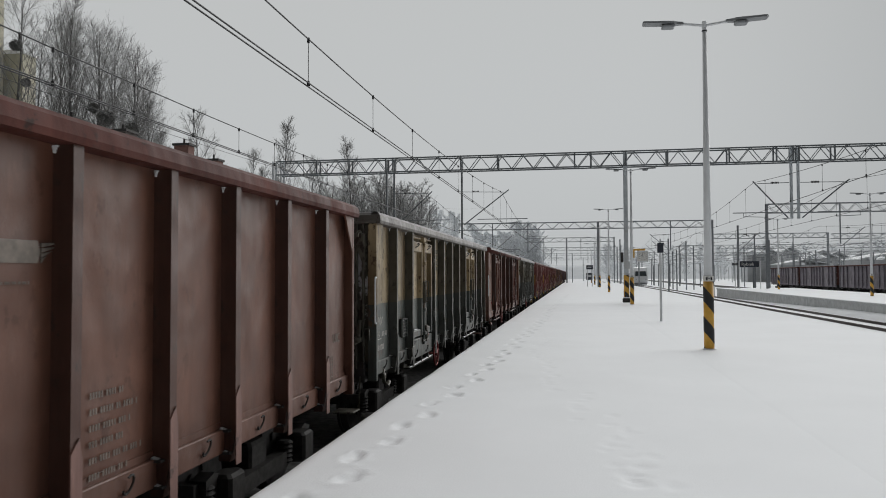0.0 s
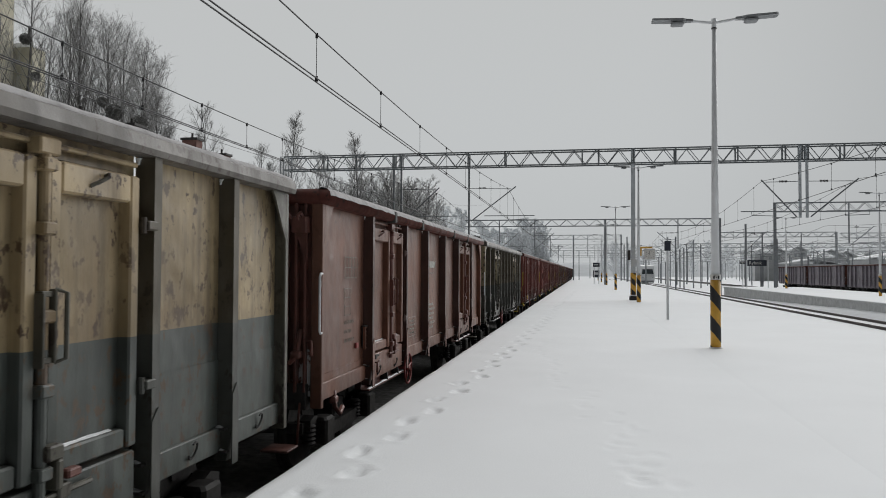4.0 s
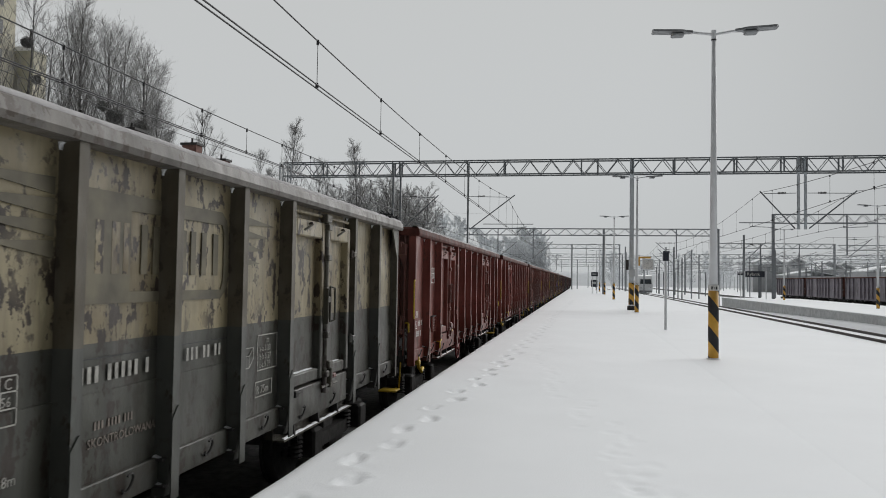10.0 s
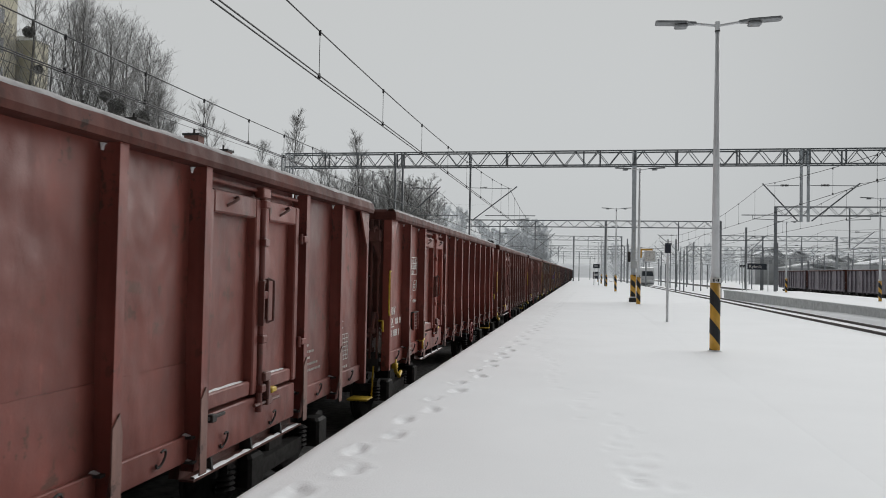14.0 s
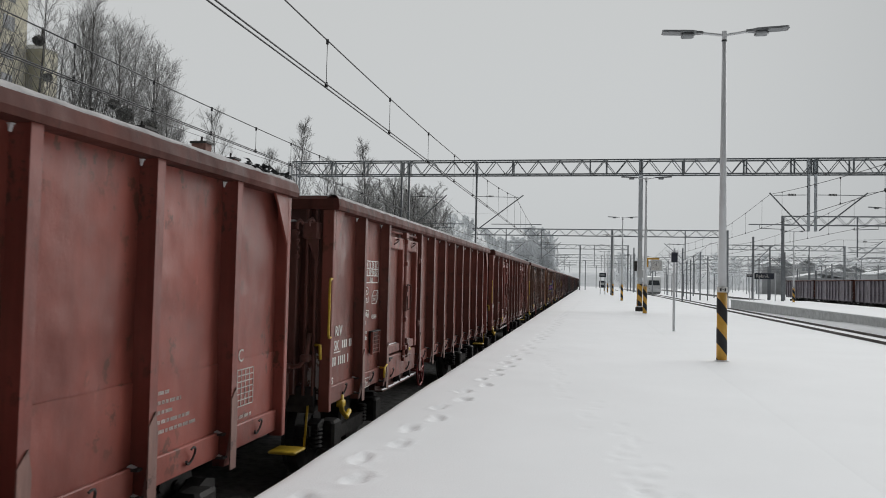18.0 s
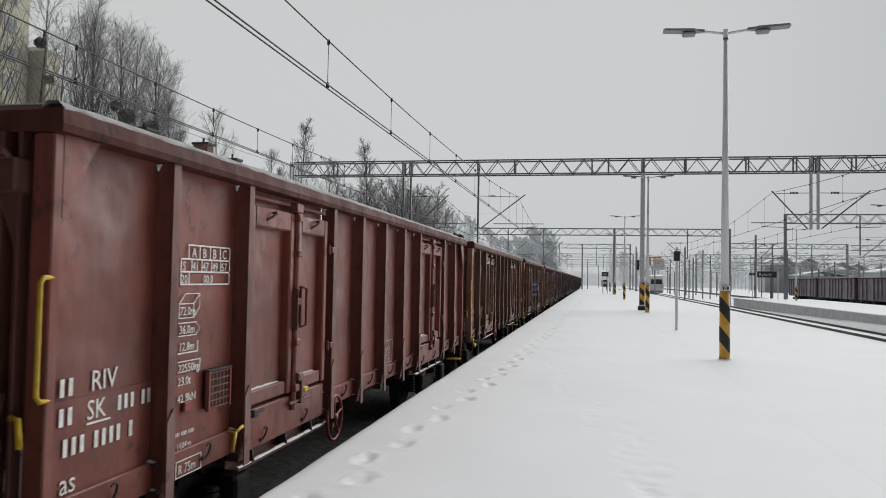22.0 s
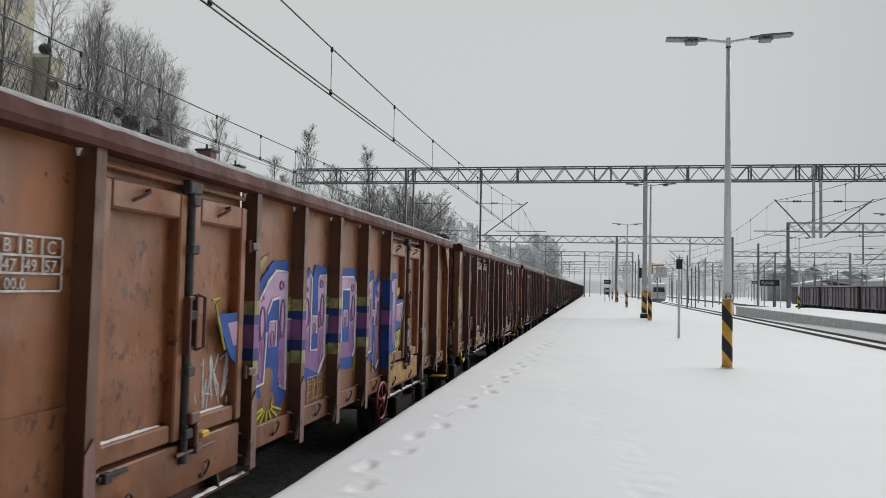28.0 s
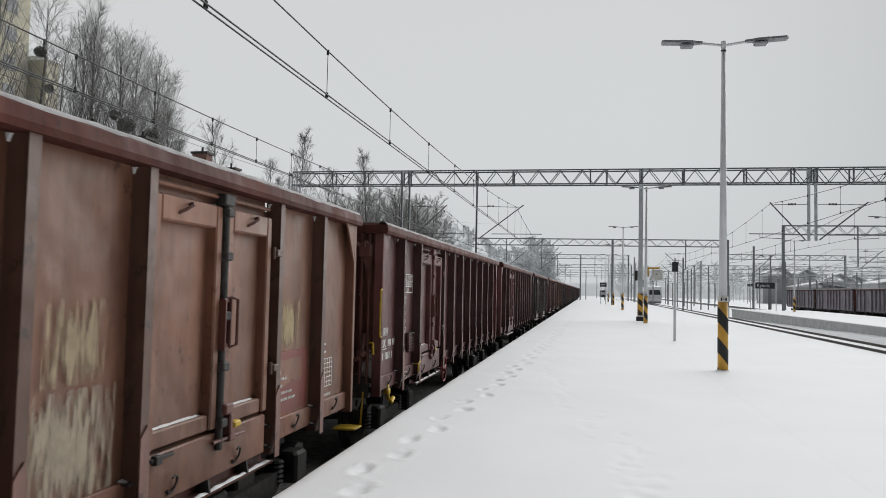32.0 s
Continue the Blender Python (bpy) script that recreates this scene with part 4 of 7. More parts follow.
    for front in (True, False):
        m = pose(0, 0, 0) if front else pose(0, LEN, 0, 0, 0, 180)
        for nm, key2, fn in (("buffer", 1, lambda: buffer(0.875)), ("buffer", 2, lambda: buffer(-0.875)), ("coupling", 3, coupling)) if detail > 0 else ():
            ob = part(nm, once(key2, lambda: fn().mesh(nm, SOOT)), None, w)
            ob.matrix_basis = m
    if detail > 1:
        part("handwheel", once(("hw", len(posts)), lambda: handwheel().mesh("handwheel", WHEELRED, True)), None, w, "red spoked handbrake wheel", at=(HALF - 0.02, wheel_y or doors[0][1] + 0.18, 0.82))
        part("brake_hose", once("hose", lambda: hose().mesh("brake_hose", SOOT, True)), None, w)
        rail_paint = HANDYELLOW if yellow else dark
        for nm, shp in (("grab_rail", grab(-0.065, HALF - 0.045, 1.68, 2.31)), ("end_rail", Shape().path([(0.92, 0.03, 2.50), (0.90, -0.09, 2.50), (0.50, -0.09, 2.50), (0.48, 0.03, 2.50)], 0.016, 8)),
                        ("rear_rail", Shape().path([(HALF - 0.16, LEN - 0.01, 2.30), (HALF - 0.14, LEN + 0.07, 2.30), (HALF - 0.14, LEN + 0.07, 0.98), (HALF - 0.16, LEN - 0.01, 0.95)], 0.012, 8)), ("coupler_lever", Shape().path([(HALF - 0.12, -0.06, 1.45), (HALF - 0.12, -0.08, 1.60), (HALF - 0.18, -0.06, 1.60)], 0.018, 6)),
                        ("valve_lever", Shape().path([(HALF - 0.03, 2.02, 1.14), (HALF + 0.04, 2.0, 1.14), (HALF + 0.05, 1.94, 1.02)], 0.015, 6).path([(HALF + 0.04, 2.0, 1.14), (HALF + 0.04, 2.12, 1.17)], 0.013, 6)),
                        ("end_step", Shape().box(0.92, 1.22, -0.42, -0.12, 0.50, 0.53, 0.01).path([(1.2, -0.12, 0.53), (1.2, -0.05, 0.95)], 0.014, 6)),
                        ("tow_hook", Shape().path([(HALF - 0.10, 0.62, 0.98), (HALF - 0.08, 0.60, 0.80), (HALF - 0.04, 0.66, 0.72), (HALF - 0.04, 0.76, 0.78)], 0.03, 7).box(HALF - 0.14, HALF - 0.06, 0.56, 0.68, 0.84, 0.92, 0.01))):
            if nm == "grab_rail" and not front_rail:
                continue
            coat = LAMPGREY if nm == "grab_rail" and not yellow else rail_paint
            part(nm, once((nm, coat.name), lambda: shp.mesh(nm, coat, True)), None, w, "bright yellow" if yellow else "")
        part("card_holder", once("card", lambda: card_holder().mesh("card_holder", SOOT)), None, w, "mesh-fronted label holder", at=(0, *card))
        part("card_mesh", once(("cardm", mat.name), lambda: card_mesh().mesh("card_mesh", mat)), None, w, "wire mesh front", at=(0, *card))["kind"] = "stuff"
        part("reflector", once("refl", lambda: Shape().box(PANEL_X + 0.01, PANEL_X + 0.04, 1.49, 1.58, 1.37, 1.44, 0.006).mesh("reflector", WHEELRED)), None, w, "small red plate")
        part("end_chain", once(("echain", dark.name), lambda: end_chain().mesh("end_chain", dark)), None, w, "hook bracket with a hanging chain")
        part("air_pipe", once(("apipe", dark.name), lambda: air_pipe().mesh("air_pipe", dark, True)), None, w, "bent brake pipe with its cock")
    return w


def marks(w, items, mat, name="marking", x=PANEL_X + 0.017):
    ob = part(name, bars(items, x), mat, w)
    ob["kind"] = "stuff"
    return ob


def cube_sign(w, y, z, mat):
    """A small drawn box, the sign for volume."""
    o = [((y, z), (y + 0.2, z)), ((y + 0.2, z), (y + 0.28, z + 0.07)), ((y + 0.28, z + 0.07), (y + 0.28, z + 0.17)), ((y + 0.28, z + 0.17), (y + 0.08, z + 0.17)), ((y + 0.08, z + 0.17), (y, z + 0.10)), ((y, z + 0.10), (y, z)), ((y, z + 0.10), (y + 0.2, z + 0.10)), ((y + 0.2, z + 0.10), (y + 0.28, z + 0.17)), ((y + 0.2, z), (y + 0.2, z + 0.10))]
    s = Shape()
    for p, q in o:
        s.path([(PANEL_X + 0.015, *p), (PANEL_X + 0.015, *q)], 0.005, 4)
    part("volume_sign", s, mat, w)["kind"] = "stuff"


def load_table(w, y, z, mat):
    """The load limits as a small lettered table."""
    marks(w, grid_bars(y + 0.08, y + 0.56, z + 0.17, z + 0.25, 1, 4, 0.008) + grid_bars(y, y + 0.56, z + 0.085, z + 0.17, 1, 5, 0.008) + grid_bars(y, y + 0.56, z, z + 0.085, 1, 1, 0.008), mat, "load_table")
    for k, ch in enumerate("ABBC"):
        letters("table_letter", ch, 0.08, mat, w, on_side(y + 0.115 + k * 0.12, z + 0.185))
    for k, ch in enumerate(("40", "46", "48", "56")):
        letters("table_figure", ch, 0.07, mat, w, on_side(y + 0.125 + k * 0.11, z + 0.10))
    letters("table_figure", "S", 0.07, mat, w, on_side(y + 0.03, z + 0.10))
    letters("table_figure", "20", 0.07, mat, w, on_side(y + 0.012, z + 0.015))
    letters("table_figure", "00.0", 0.07, mat, w, on_side(y + 0.24, z + 0.015))


def data_block(w, mat, y=1.41, number=True, side_box=False, riv=0.42, lift=0.0):
    """The usual lettering of the leading bays: load table, volume, length, weight, number bars."""
    marks(w, grid_bars(y + 0.10, y + 0.72, 2.44 + lift, 2.54 + lift, 1, 4) + grid_bars(y, y + 0.72, 2.35 + lift, 2.44 + lift, 1, 5) + grid_bars(y, y + 0.72, 2.26 + lift, 2.35 + lift, 1, 1) + [(y + 0.11, y + 0.122, 2.27 + lift, 2.35 + lift)], mat, "load_table")
    for k, ch in enumerate("ABBC"):
        letters("table_letter", ch, 0.10, mat, w, on_side(y + 0.15 + k * 0.152, 2.46 + lift))
    for k, ch in enumerate(("41", "47", "49", "57")):
        letters("table_figure", ch, 0.09, mat, w, on_side(y + 0.16 + k * 0.145, 2.365 + lift))
    letters("table_figure", "S", 0.09, mat, w, on_side(y + 0.03, 2.365 + lift))
    letters("table_figure", "20", 0.085, mat, w, on_side(y + 0.012, 2.275 + lift))
    letters("table_figure", "00.0", 0.085, mat, w, on_side(y + 0.32, 2.275 + lift))
    rows = ((2.05, "72.0m"), (1.92, "36.0m"), (1.80, "12.8m"), (1.65, "22550kg"), (1.56, "23.0t"), (1.44, "42.8kN"))
    rows = tuple((z + lift, tx) for z, tx in rows)
    if side_box:
        rows = ((2.13, "36.0m"), (2.03, "12.8m"), (1.83, "23000kg"), (1.73, "23.0t"), (1.53, "14.04m"))
        letters("data_text", "42.8kN", 0.08, mat, w, on_side(y + 0.44, 1.79))
        letters("data_text", "72.0m", 0.055, mat, w, on_side(y + 0.465, 2.03))
        cube_sign(w, y + 0.45, 1.99, mat)
        marks(w, text_rows(y, 1.61, [0.26], 0.045, 0.1, 8), mat, "notice_bar")
    else:
        cube_sign(w, y, 2.03 + lift, mat)
        letters("data_text", "14.04 m", 0.06, mat, w, on_side(y + 0.02, 1.12))
        marks(w, text_rows(y, 1.21, [0.26], 0.04, 0.1, 8), mat, "notice_bar")
    for z, tx in rows:
        letters("data_text", tx, 0.085, mat, w, on_side(y + 0.01, z))
    za, zb = (rows[0][0], rows[1][0]) if side_box else (rows[1][0], rows[2][0])
    part("pointed_frame", Shape().path([(PANEL_X + 0.015, *p) for p in ((y, za - 0.015), (y + 0.24, za - 0.015), (y + 0.30, za + 0.03), (y + 0.24, za + 0.075), (y, za + 0.075))], 0.005, 4), mat, w)
    zw = rows[2][0] if side_box else rows[3][0]
    marks(w, [(y, y + 0.27, zb - 0.02, zb - 0.01), (y + 0.26, y + 0.27, zb - 0.01, zb + 0.06), (y, y + 0.31, zw + 0.072, zw + 0.08), (y + 0.30, y + 0.31, zw + 0.0, zw + 0.072)], mat, "box_line")
    marks(w, [(y - 0.04, y + 0.31, 0.935, 0.943), (y - 0.04, y + 0.31, 1.045, 1.053), (y - 0.04, y - 0.03, 0.943, 1.045), (y + 0.30, y + 0.31, 0.943, 1.045)], mat, "frame_line", PANEL_X + 0.048)
    letters("data_text", "R 75m", 0.09, mat, w, on_side(y - 0.01, 0.96, PANEL_X + 0.05))
    if number:
        letters("code_text", "RIV", 0.17, mat, w, on_side(riv, 1.66))
        letters("code_text", "SK", 0.16, mat, w, on_side(riv - 0.03, 1.50))
        marks(w, [(riv - 0.03, riv + 0.19, 1.472, 1.484)] + text_rows(0.22, 1.50, [riv - 0.31], 0.14, 0.1, 7) + text_rows(0.22, 1.66, [riv - 0.31], 0.14, 0.1, 7) + text_rows(riv + 0.26, 1.51, [0.40], 0.13, 0.1, 3) + text_rows(0.26, 1.33, [0.68], 0.14, 0.1, 4) + text_rows(0.60, 1.02, [0.16], 0.07, 0.1, 5) + text_rows(0.66, 0.945, [0.36], 0.07, 0.1, 6), mat, "number_bar")
        letters("class_text", "as", 0.17, mat, w, on_side(0.24, 1.13))


def rear_block(w, mat, y_owner=10.75, y_grid=11.95):
    marks(w, text_rows(y_owner, 1.52, [0.16, 0.30, 0.20, 0.42, 0.5], 0.035, 0.065, 7), mat, "owner_bar")
    letters("data_text", "UIC", 0.15, mat, w, on_side(y_grid - 0.08, 1.62))
    marks(w, grid_bars(y_grid + 0.06, y_grid + 0.36, 1.25, 1.55, 6, 4, 0.008) + text_rows(y_grid, 1.15, [0.35], 0.04, 0.1, 9), mat, "service_grid")


def frame_block(w, mat, y, z=1.42):
    """The framed axle-load table in the middle bay."""
    marks(w, [(y, y + 0.44, z, z + 0.01), (y, y + 0.44, z + 0.31, z + 0.32), (y, y + 0.01, z + 0.01, z + 0.31), (y + 0.43, y + 0.44, z + 0.01, z + 0.31)], mat, "table_frame")
    for k, row in enumerate(("m", "a-a 3 23", "b-b 5 27", "c-c 9 39")):
        letters("table_text", row, 0.075, mat, w, on_side(y + (0.05 if k else 0.2), z + 0.245 - k * 0.073))


MATTE = {
    "A": paint("brown_paint", (0.132, 0.056, 0.035), seed=1, worn=0.25),
    "B": paint("cream_over_green_paint", (0.300, 0.230, 0.132), (0.08, 0.050, 0.028), 0.8, lower=(0.080, 0.092, 0.083), blotch=-0.01, seed=2, pale=0.4),
    "C": paint("faded_brown_paint", (0.152, 0.067, 0.042), seed=3, worn=0.35),
    "D": paint("flaking_cream_over_green_paint", (0.271, 0.232, 0.144), (0.026, 0.017, 0.011), 0.7, lower=(0.060, 0.061, 0.049), blotch=0.035, seed=4),
    "G": paint("brownish_red_paint", (0.195, 0.056, 0.040), seed=16, worn=0.25),
    "E": paint("oxide_red_paint", (0.170, 0.044, 0.032), seed=5, worn=0.25),
    "F": paint("oxide_red_paint", (0.222, 0.054, 0.038), seed=6, worn=0.25),
    "I": paint("dusty_brown_paint", (0.218, 0.102, 0.061), seed=7, worn=0.35),
    "J": paint("orange_brown_paint", (0.224, 0.083, 0.030), (0.075, 0.03, 0.018), seed=8, worn=0.3, blotch=-0.03),
    "K": paint("chestnut_brown_paint", (0.194, 0.089, 0.054), seed=9, worn=0.35),
    "L": paint("dark_red_paint", (0.116, 0.042, 0.040), seed=10, worn=0.4),
    "M": paint("sooty_brown_paint", (0.065, 0.040, 0.036), seed=11, worn=0.4),
}
GRIME = paint("grimy_brown_end", (0.115, 0.043, 0.033), seed=12, worn=0.5)
FROSTED = paint("frosted_brown_end", (0.105, 0.040, 0.030), seed=12, worn=0.5, frost=True)
GRIMEG = paint("grimy_green_end", (0.085, 0.08, 0.06), (0.035, 0.025, 0.02), seed=13, worn=0.6, blotch=0.04)
FROSTEDG = paint("frosted_green_end", (0.085, 0.08, 0.06), (0.035, 0.025, 0.02), seed=13, worn=0.6, blotch=0.04, frost=True)
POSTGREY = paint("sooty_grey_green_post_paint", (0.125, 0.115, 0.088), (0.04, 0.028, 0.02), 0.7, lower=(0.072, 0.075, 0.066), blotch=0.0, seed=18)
# side posts: the body paints, darkened for soot and for shade on their webs
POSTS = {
    "A": paint("sooty_shaded_brown_post_paint", (0.080, 0.036, 0.025), (0.045, 0.028, 0.022), seed=21, worn=0.5),
    "C": paint("sooty_shaded_faded_brown_post_paint", (0.080, 0.038, 0.029), (0.045, 0.028, 0.022), seed=22, worn=0.5),
    # both reds: darker mainly for the shade on the webs
    "E": paint("shaded_oxide_red_post_paint", (0.165, 0.042, 0.031), (0.06, 0.03, 0.022), seed=23, worn=0.45),
    "G": paint("shaded_brownish_red_post_paint", (0.165, 0.052, 0.038), (0.06, 0.03, 0.022), seed=24, worn=0.45),
    "I": paint("sooty_shaded_dusty_brown_post_paint", (0.122, 0.061, 0.041), (0.045, 0.028, 0.022), seed=25, worn=0.55),
    "J": paint("sooty_shaded_orange_brown_post_paint", (0.112, 0.050, 0.028), (0.045, 0.028, 0.022), seed=26, worn=0.55),
    "K": paint("sooty_shaded_chestnut_post_paint", (0.105, 0.054, 0.038), (0.045, 0.028, 0.022), seed=27, worn=0.55),
    "L": paint("sooty_shaded_dark_red_post_paint", (0.075, 0.032, 0.030), (0.04, 0.026, 0.022), seed=28, worn=0.5),
    "M": paint("sooty_shaded_black_brown_post_paint", (0.048, 0.032, 0.030), (0.03, 0.024, 0.022), seed=29, worn=0.5),
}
SCUFFED = paint("scuffed_rusty_plate_paint", (0.165, 0.088, 0.072), (0.06, 0.035, 0.028), seed=20, worn=0.7)
# top rails: one paint darker than the red and brown bodies
RIMDARK = paint("dark_rail_paint", (0.088, 0.030, 0.023), (0.035, 0.022, 0.018), seed=19, worn=0.5, dust=0.0, shine=0.15, gloss=0.55)
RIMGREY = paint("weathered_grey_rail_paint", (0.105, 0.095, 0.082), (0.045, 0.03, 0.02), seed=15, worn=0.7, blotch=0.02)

TRAIN = []   # thing, place of its leading end behind the first one's


def add(w, at):
    TRAIN.append((w, at))
    return w


PITCH = 14.04
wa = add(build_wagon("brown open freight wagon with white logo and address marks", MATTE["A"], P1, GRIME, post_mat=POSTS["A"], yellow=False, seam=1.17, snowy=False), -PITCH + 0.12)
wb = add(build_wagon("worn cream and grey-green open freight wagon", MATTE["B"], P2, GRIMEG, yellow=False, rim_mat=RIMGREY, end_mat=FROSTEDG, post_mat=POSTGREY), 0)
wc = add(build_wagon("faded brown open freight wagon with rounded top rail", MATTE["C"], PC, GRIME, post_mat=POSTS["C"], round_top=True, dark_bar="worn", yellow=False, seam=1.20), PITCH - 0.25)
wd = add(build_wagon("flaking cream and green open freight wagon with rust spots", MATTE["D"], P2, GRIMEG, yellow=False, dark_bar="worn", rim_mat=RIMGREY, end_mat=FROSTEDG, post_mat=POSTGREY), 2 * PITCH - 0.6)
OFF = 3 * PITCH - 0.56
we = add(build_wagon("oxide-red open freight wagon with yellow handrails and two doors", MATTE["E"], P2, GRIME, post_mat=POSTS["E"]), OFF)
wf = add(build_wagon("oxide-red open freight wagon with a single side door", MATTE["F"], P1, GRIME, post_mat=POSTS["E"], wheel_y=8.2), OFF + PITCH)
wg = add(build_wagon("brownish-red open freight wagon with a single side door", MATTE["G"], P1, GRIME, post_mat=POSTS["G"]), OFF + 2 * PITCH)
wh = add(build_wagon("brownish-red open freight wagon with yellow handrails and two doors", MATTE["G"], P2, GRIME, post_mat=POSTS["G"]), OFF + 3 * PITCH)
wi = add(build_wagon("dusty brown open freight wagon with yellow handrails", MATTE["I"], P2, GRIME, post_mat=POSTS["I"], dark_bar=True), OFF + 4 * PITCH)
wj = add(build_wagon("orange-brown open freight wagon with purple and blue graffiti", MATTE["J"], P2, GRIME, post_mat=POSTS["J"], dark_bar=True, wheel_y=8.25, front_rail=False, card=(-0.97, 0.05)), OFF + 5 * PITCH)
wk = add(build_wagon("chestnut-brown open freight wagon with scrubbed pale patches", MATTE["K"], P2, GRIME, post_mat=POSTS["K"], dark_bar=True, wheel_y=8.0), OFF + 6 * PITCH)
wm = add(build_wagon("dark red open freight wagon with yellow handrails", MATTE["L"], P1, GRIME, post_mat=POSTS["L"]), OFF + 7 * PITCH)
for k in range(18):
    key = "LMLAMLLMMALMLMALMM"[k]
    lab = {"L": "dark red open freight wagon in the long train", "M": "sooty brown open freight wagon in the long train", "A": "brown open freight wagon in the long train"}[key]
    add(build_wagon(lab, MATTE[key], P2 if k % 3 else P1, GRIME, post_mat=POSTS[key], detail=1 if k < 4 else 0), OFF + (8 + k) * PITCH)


# ---- lettering, scrubbed patches and graffiti on the wagon sides ----
OLDWHITE = simple("faded_white_lettering", (0.50, 0.48, 0.45), 0.7, 0, 0.35, 14)
PALETEXT = simple("greyed_lettering", (0.36, 0.35, 0.32), 0.7, 0, 0.35, 14)
DULL = simple("dull_lettering", (0.20, 0.17, 0.145), 0.7, 0, 0.35, 14)
OCHRE = simple("ochre_lettering", (0.40, 0.23, 0.09), 0.7, 0, 0.3, 14)
SIDEGREEN = simple("overpainted_olive", (0.105, 0.092, 0.060), 0.6, 0, 0.45, 4)
PINK = simple("spray_paint_mauve", (0.42, 0.24, 0.42), 0.6, 0, 0.25, 3)
VIOLET = simple("spray_paint_violet", (0.23, 0.10, 0.26), 0.6, 0, 0.25, 4)
BLUE = simple("spray_paint_blue", (0.012, 0.060, 0.27), 0.75, 0, 0.3, 4)
LIME = simple("spray_paint_yellow_green", (0.30, 0.28, 0.13), 0.7, 0, 0.5, 9)
SPRAYWHITE = simple("spray_paint_white", (0.62, 0.60, 0.60), 0.7, 0, 0.2, 9)


rg = random.Random(31)


def ragged(o, amount):
    """The same outline with a soft, uneven sprayed edge."""
    out = []
    for (a, b2), (c, d) in zip(o, o[1:] + o[:1]):
        for u in (0.0, 0.25, 0.5, 0.75):
            out.append((a + (c - a) * u + rg.uniform(-amount, amount), b2 + (d - b2) * u + rg.uniform(-amount, amount)))
    return out


def decal(w, name, outline, mat, lift, label=""):
    """A thin flat patch of paint on the side; outline in y, z."""
    x = PANEL_X + lift
    s = Shape().add([(x, y, z) for y, z in outline], [tuple(range(len(outline)))])
    s.add([(x - 0.012, y, z) for y, z in outline], [tuple(reversed(range(len(outline))))])
    n = len(outline)
    s.f += [(i, n + i, n + (i + 1) % n, (i + 1) % n) for i in range(n)]
    return part(name, s, mat, w, label)


def rect(y0, y1, z0, z1):
    return [(y0, z0), (y1, z0), (y1, z1), (y0, z1)]


def scrubbed(w, y0, y1, z0, z1, colour, seed, label, slant=0.0):
    """A thin patch of rubbed paint that breaks up in streaks and towards its edge."""
    m, n, l, b = material("scrubbed_paint", 0.85)
    l.new(steps(n, l, noise_node(n, l, 9, 5), [(0.3, tuple(c * 0.7 for c in colour)), (0.7, colour)]), b.inputs["Base Color"])
    co = n.new("ShaderNodeTexCoord")
    sp = n.new("ShaderNodeSeparateXYZ")
    l.new(co.outputs["Generated"], sp.inputs[0])

    def arch(socket):
        u = n.new("ShaderNodeMath")
        u.operation = "PINGPONG"
        u.inputs[1].default_value = 0.5
        l.new(socket, u.inputs[0])
        return u.outputs[0]

    low = n.new("ShaderNodeMath")
    low.operation = "MINIMUM"
    l.new(arch(sp.outputs[1]), low.inputs[0])
    l.new(arch(sp.outputs[2]), low.inputs[1])
    mp = n.new("ShaderNodeMapping")
    mp.inputs["Rotation"].default_value, mp.inputs["Location"].default_value = (slant, 0, 0), (seed, seed * 2, 0)
    mp.inputs["Scale"].default_value = (1, 9, 1.3)
    l.new(co.outputs["Object"], mp.inputs[0])
    tx = n.new("ShaderNodeTexNoise")
    tx.inputs["Scale"].default_value, tx.inputs["Detail"].default_value = 2.4, 7
    l.new(mp.outputs[0], tx.inputs["Vector"])
    sm = n.new("ShaderNodeMath")
    sm.operation = "MULTIPLY_ADD"
    sm.inputs[1].default_value = 0.75
    l.new(low.outputs[0], sm.inputs[0])
    l.new(tx.outputs["Fac"], sm.inputs[2])
    l.new(steps(n, l, sm.outputs[0], [(0.50, (0, 0, 0)), (0.74, (0.85, 0.85, 0.85))]), b.inputs["Alpha"])
    x = PANEL_X + 0.0235
    return part("scrubbed_patch", Shape().add([(x, y0, z0), (x, y1, z0), (x + 0.0004, y1, z1), (x + 0.0004, y0, z1)], [(0, 1, 2, 3)]), m, w, label)


def scribble(w, y, z, wide, high, seed, mat, label, n=7):
    """A hand-sprayed tag: looping strokes, no readable word."""
    r7 = random.Random(seed)
    s = Shape()
    x = PANEL_X + 0.02
    for k in range(n):
        a = y + wide * k / n
        pts = [(x, a + r7.uniform(0, 0.12), z + r7.uniform(0, 0.2) * high)]
        for q in range(4):
            pts.append((x, a + r7.uniform(-0.06, 0.2), z + high * r7.uniform(0.15, 1.0)))
        s.path(pts, 0.009, 5)
    ob = part("sprayed_tag", s, mat, w, label)
    ob["kind"] = "stuff"
    return ob


for w in (we, wf, wg, wh):
    data_block(w, WHITE, side_box=w in (wf, wg), riv=0.48 if w is wh else 0.40)
    rear_block(w, OLDWHITE, 10.82 if w in (we, wh) else 10.85)
    frame_block(w, OLDWHITE, 6.80 if w is wh else 5.66, 1.14)
data_block(wi, OLDWHITE, lift=0.15)
frame_block(wi, DULL, 5.77, 1.14)
rear_block(wi, DULL)
data_block(wj, OLDWHITE, number=False)
letters("code_text", "RIV", 0.17, OCHRE, wj, on_side(0.42, 1.70))
letters("code_text", "SK", 0.15, OCHRE, wj, on_side(0.36, 1.52))
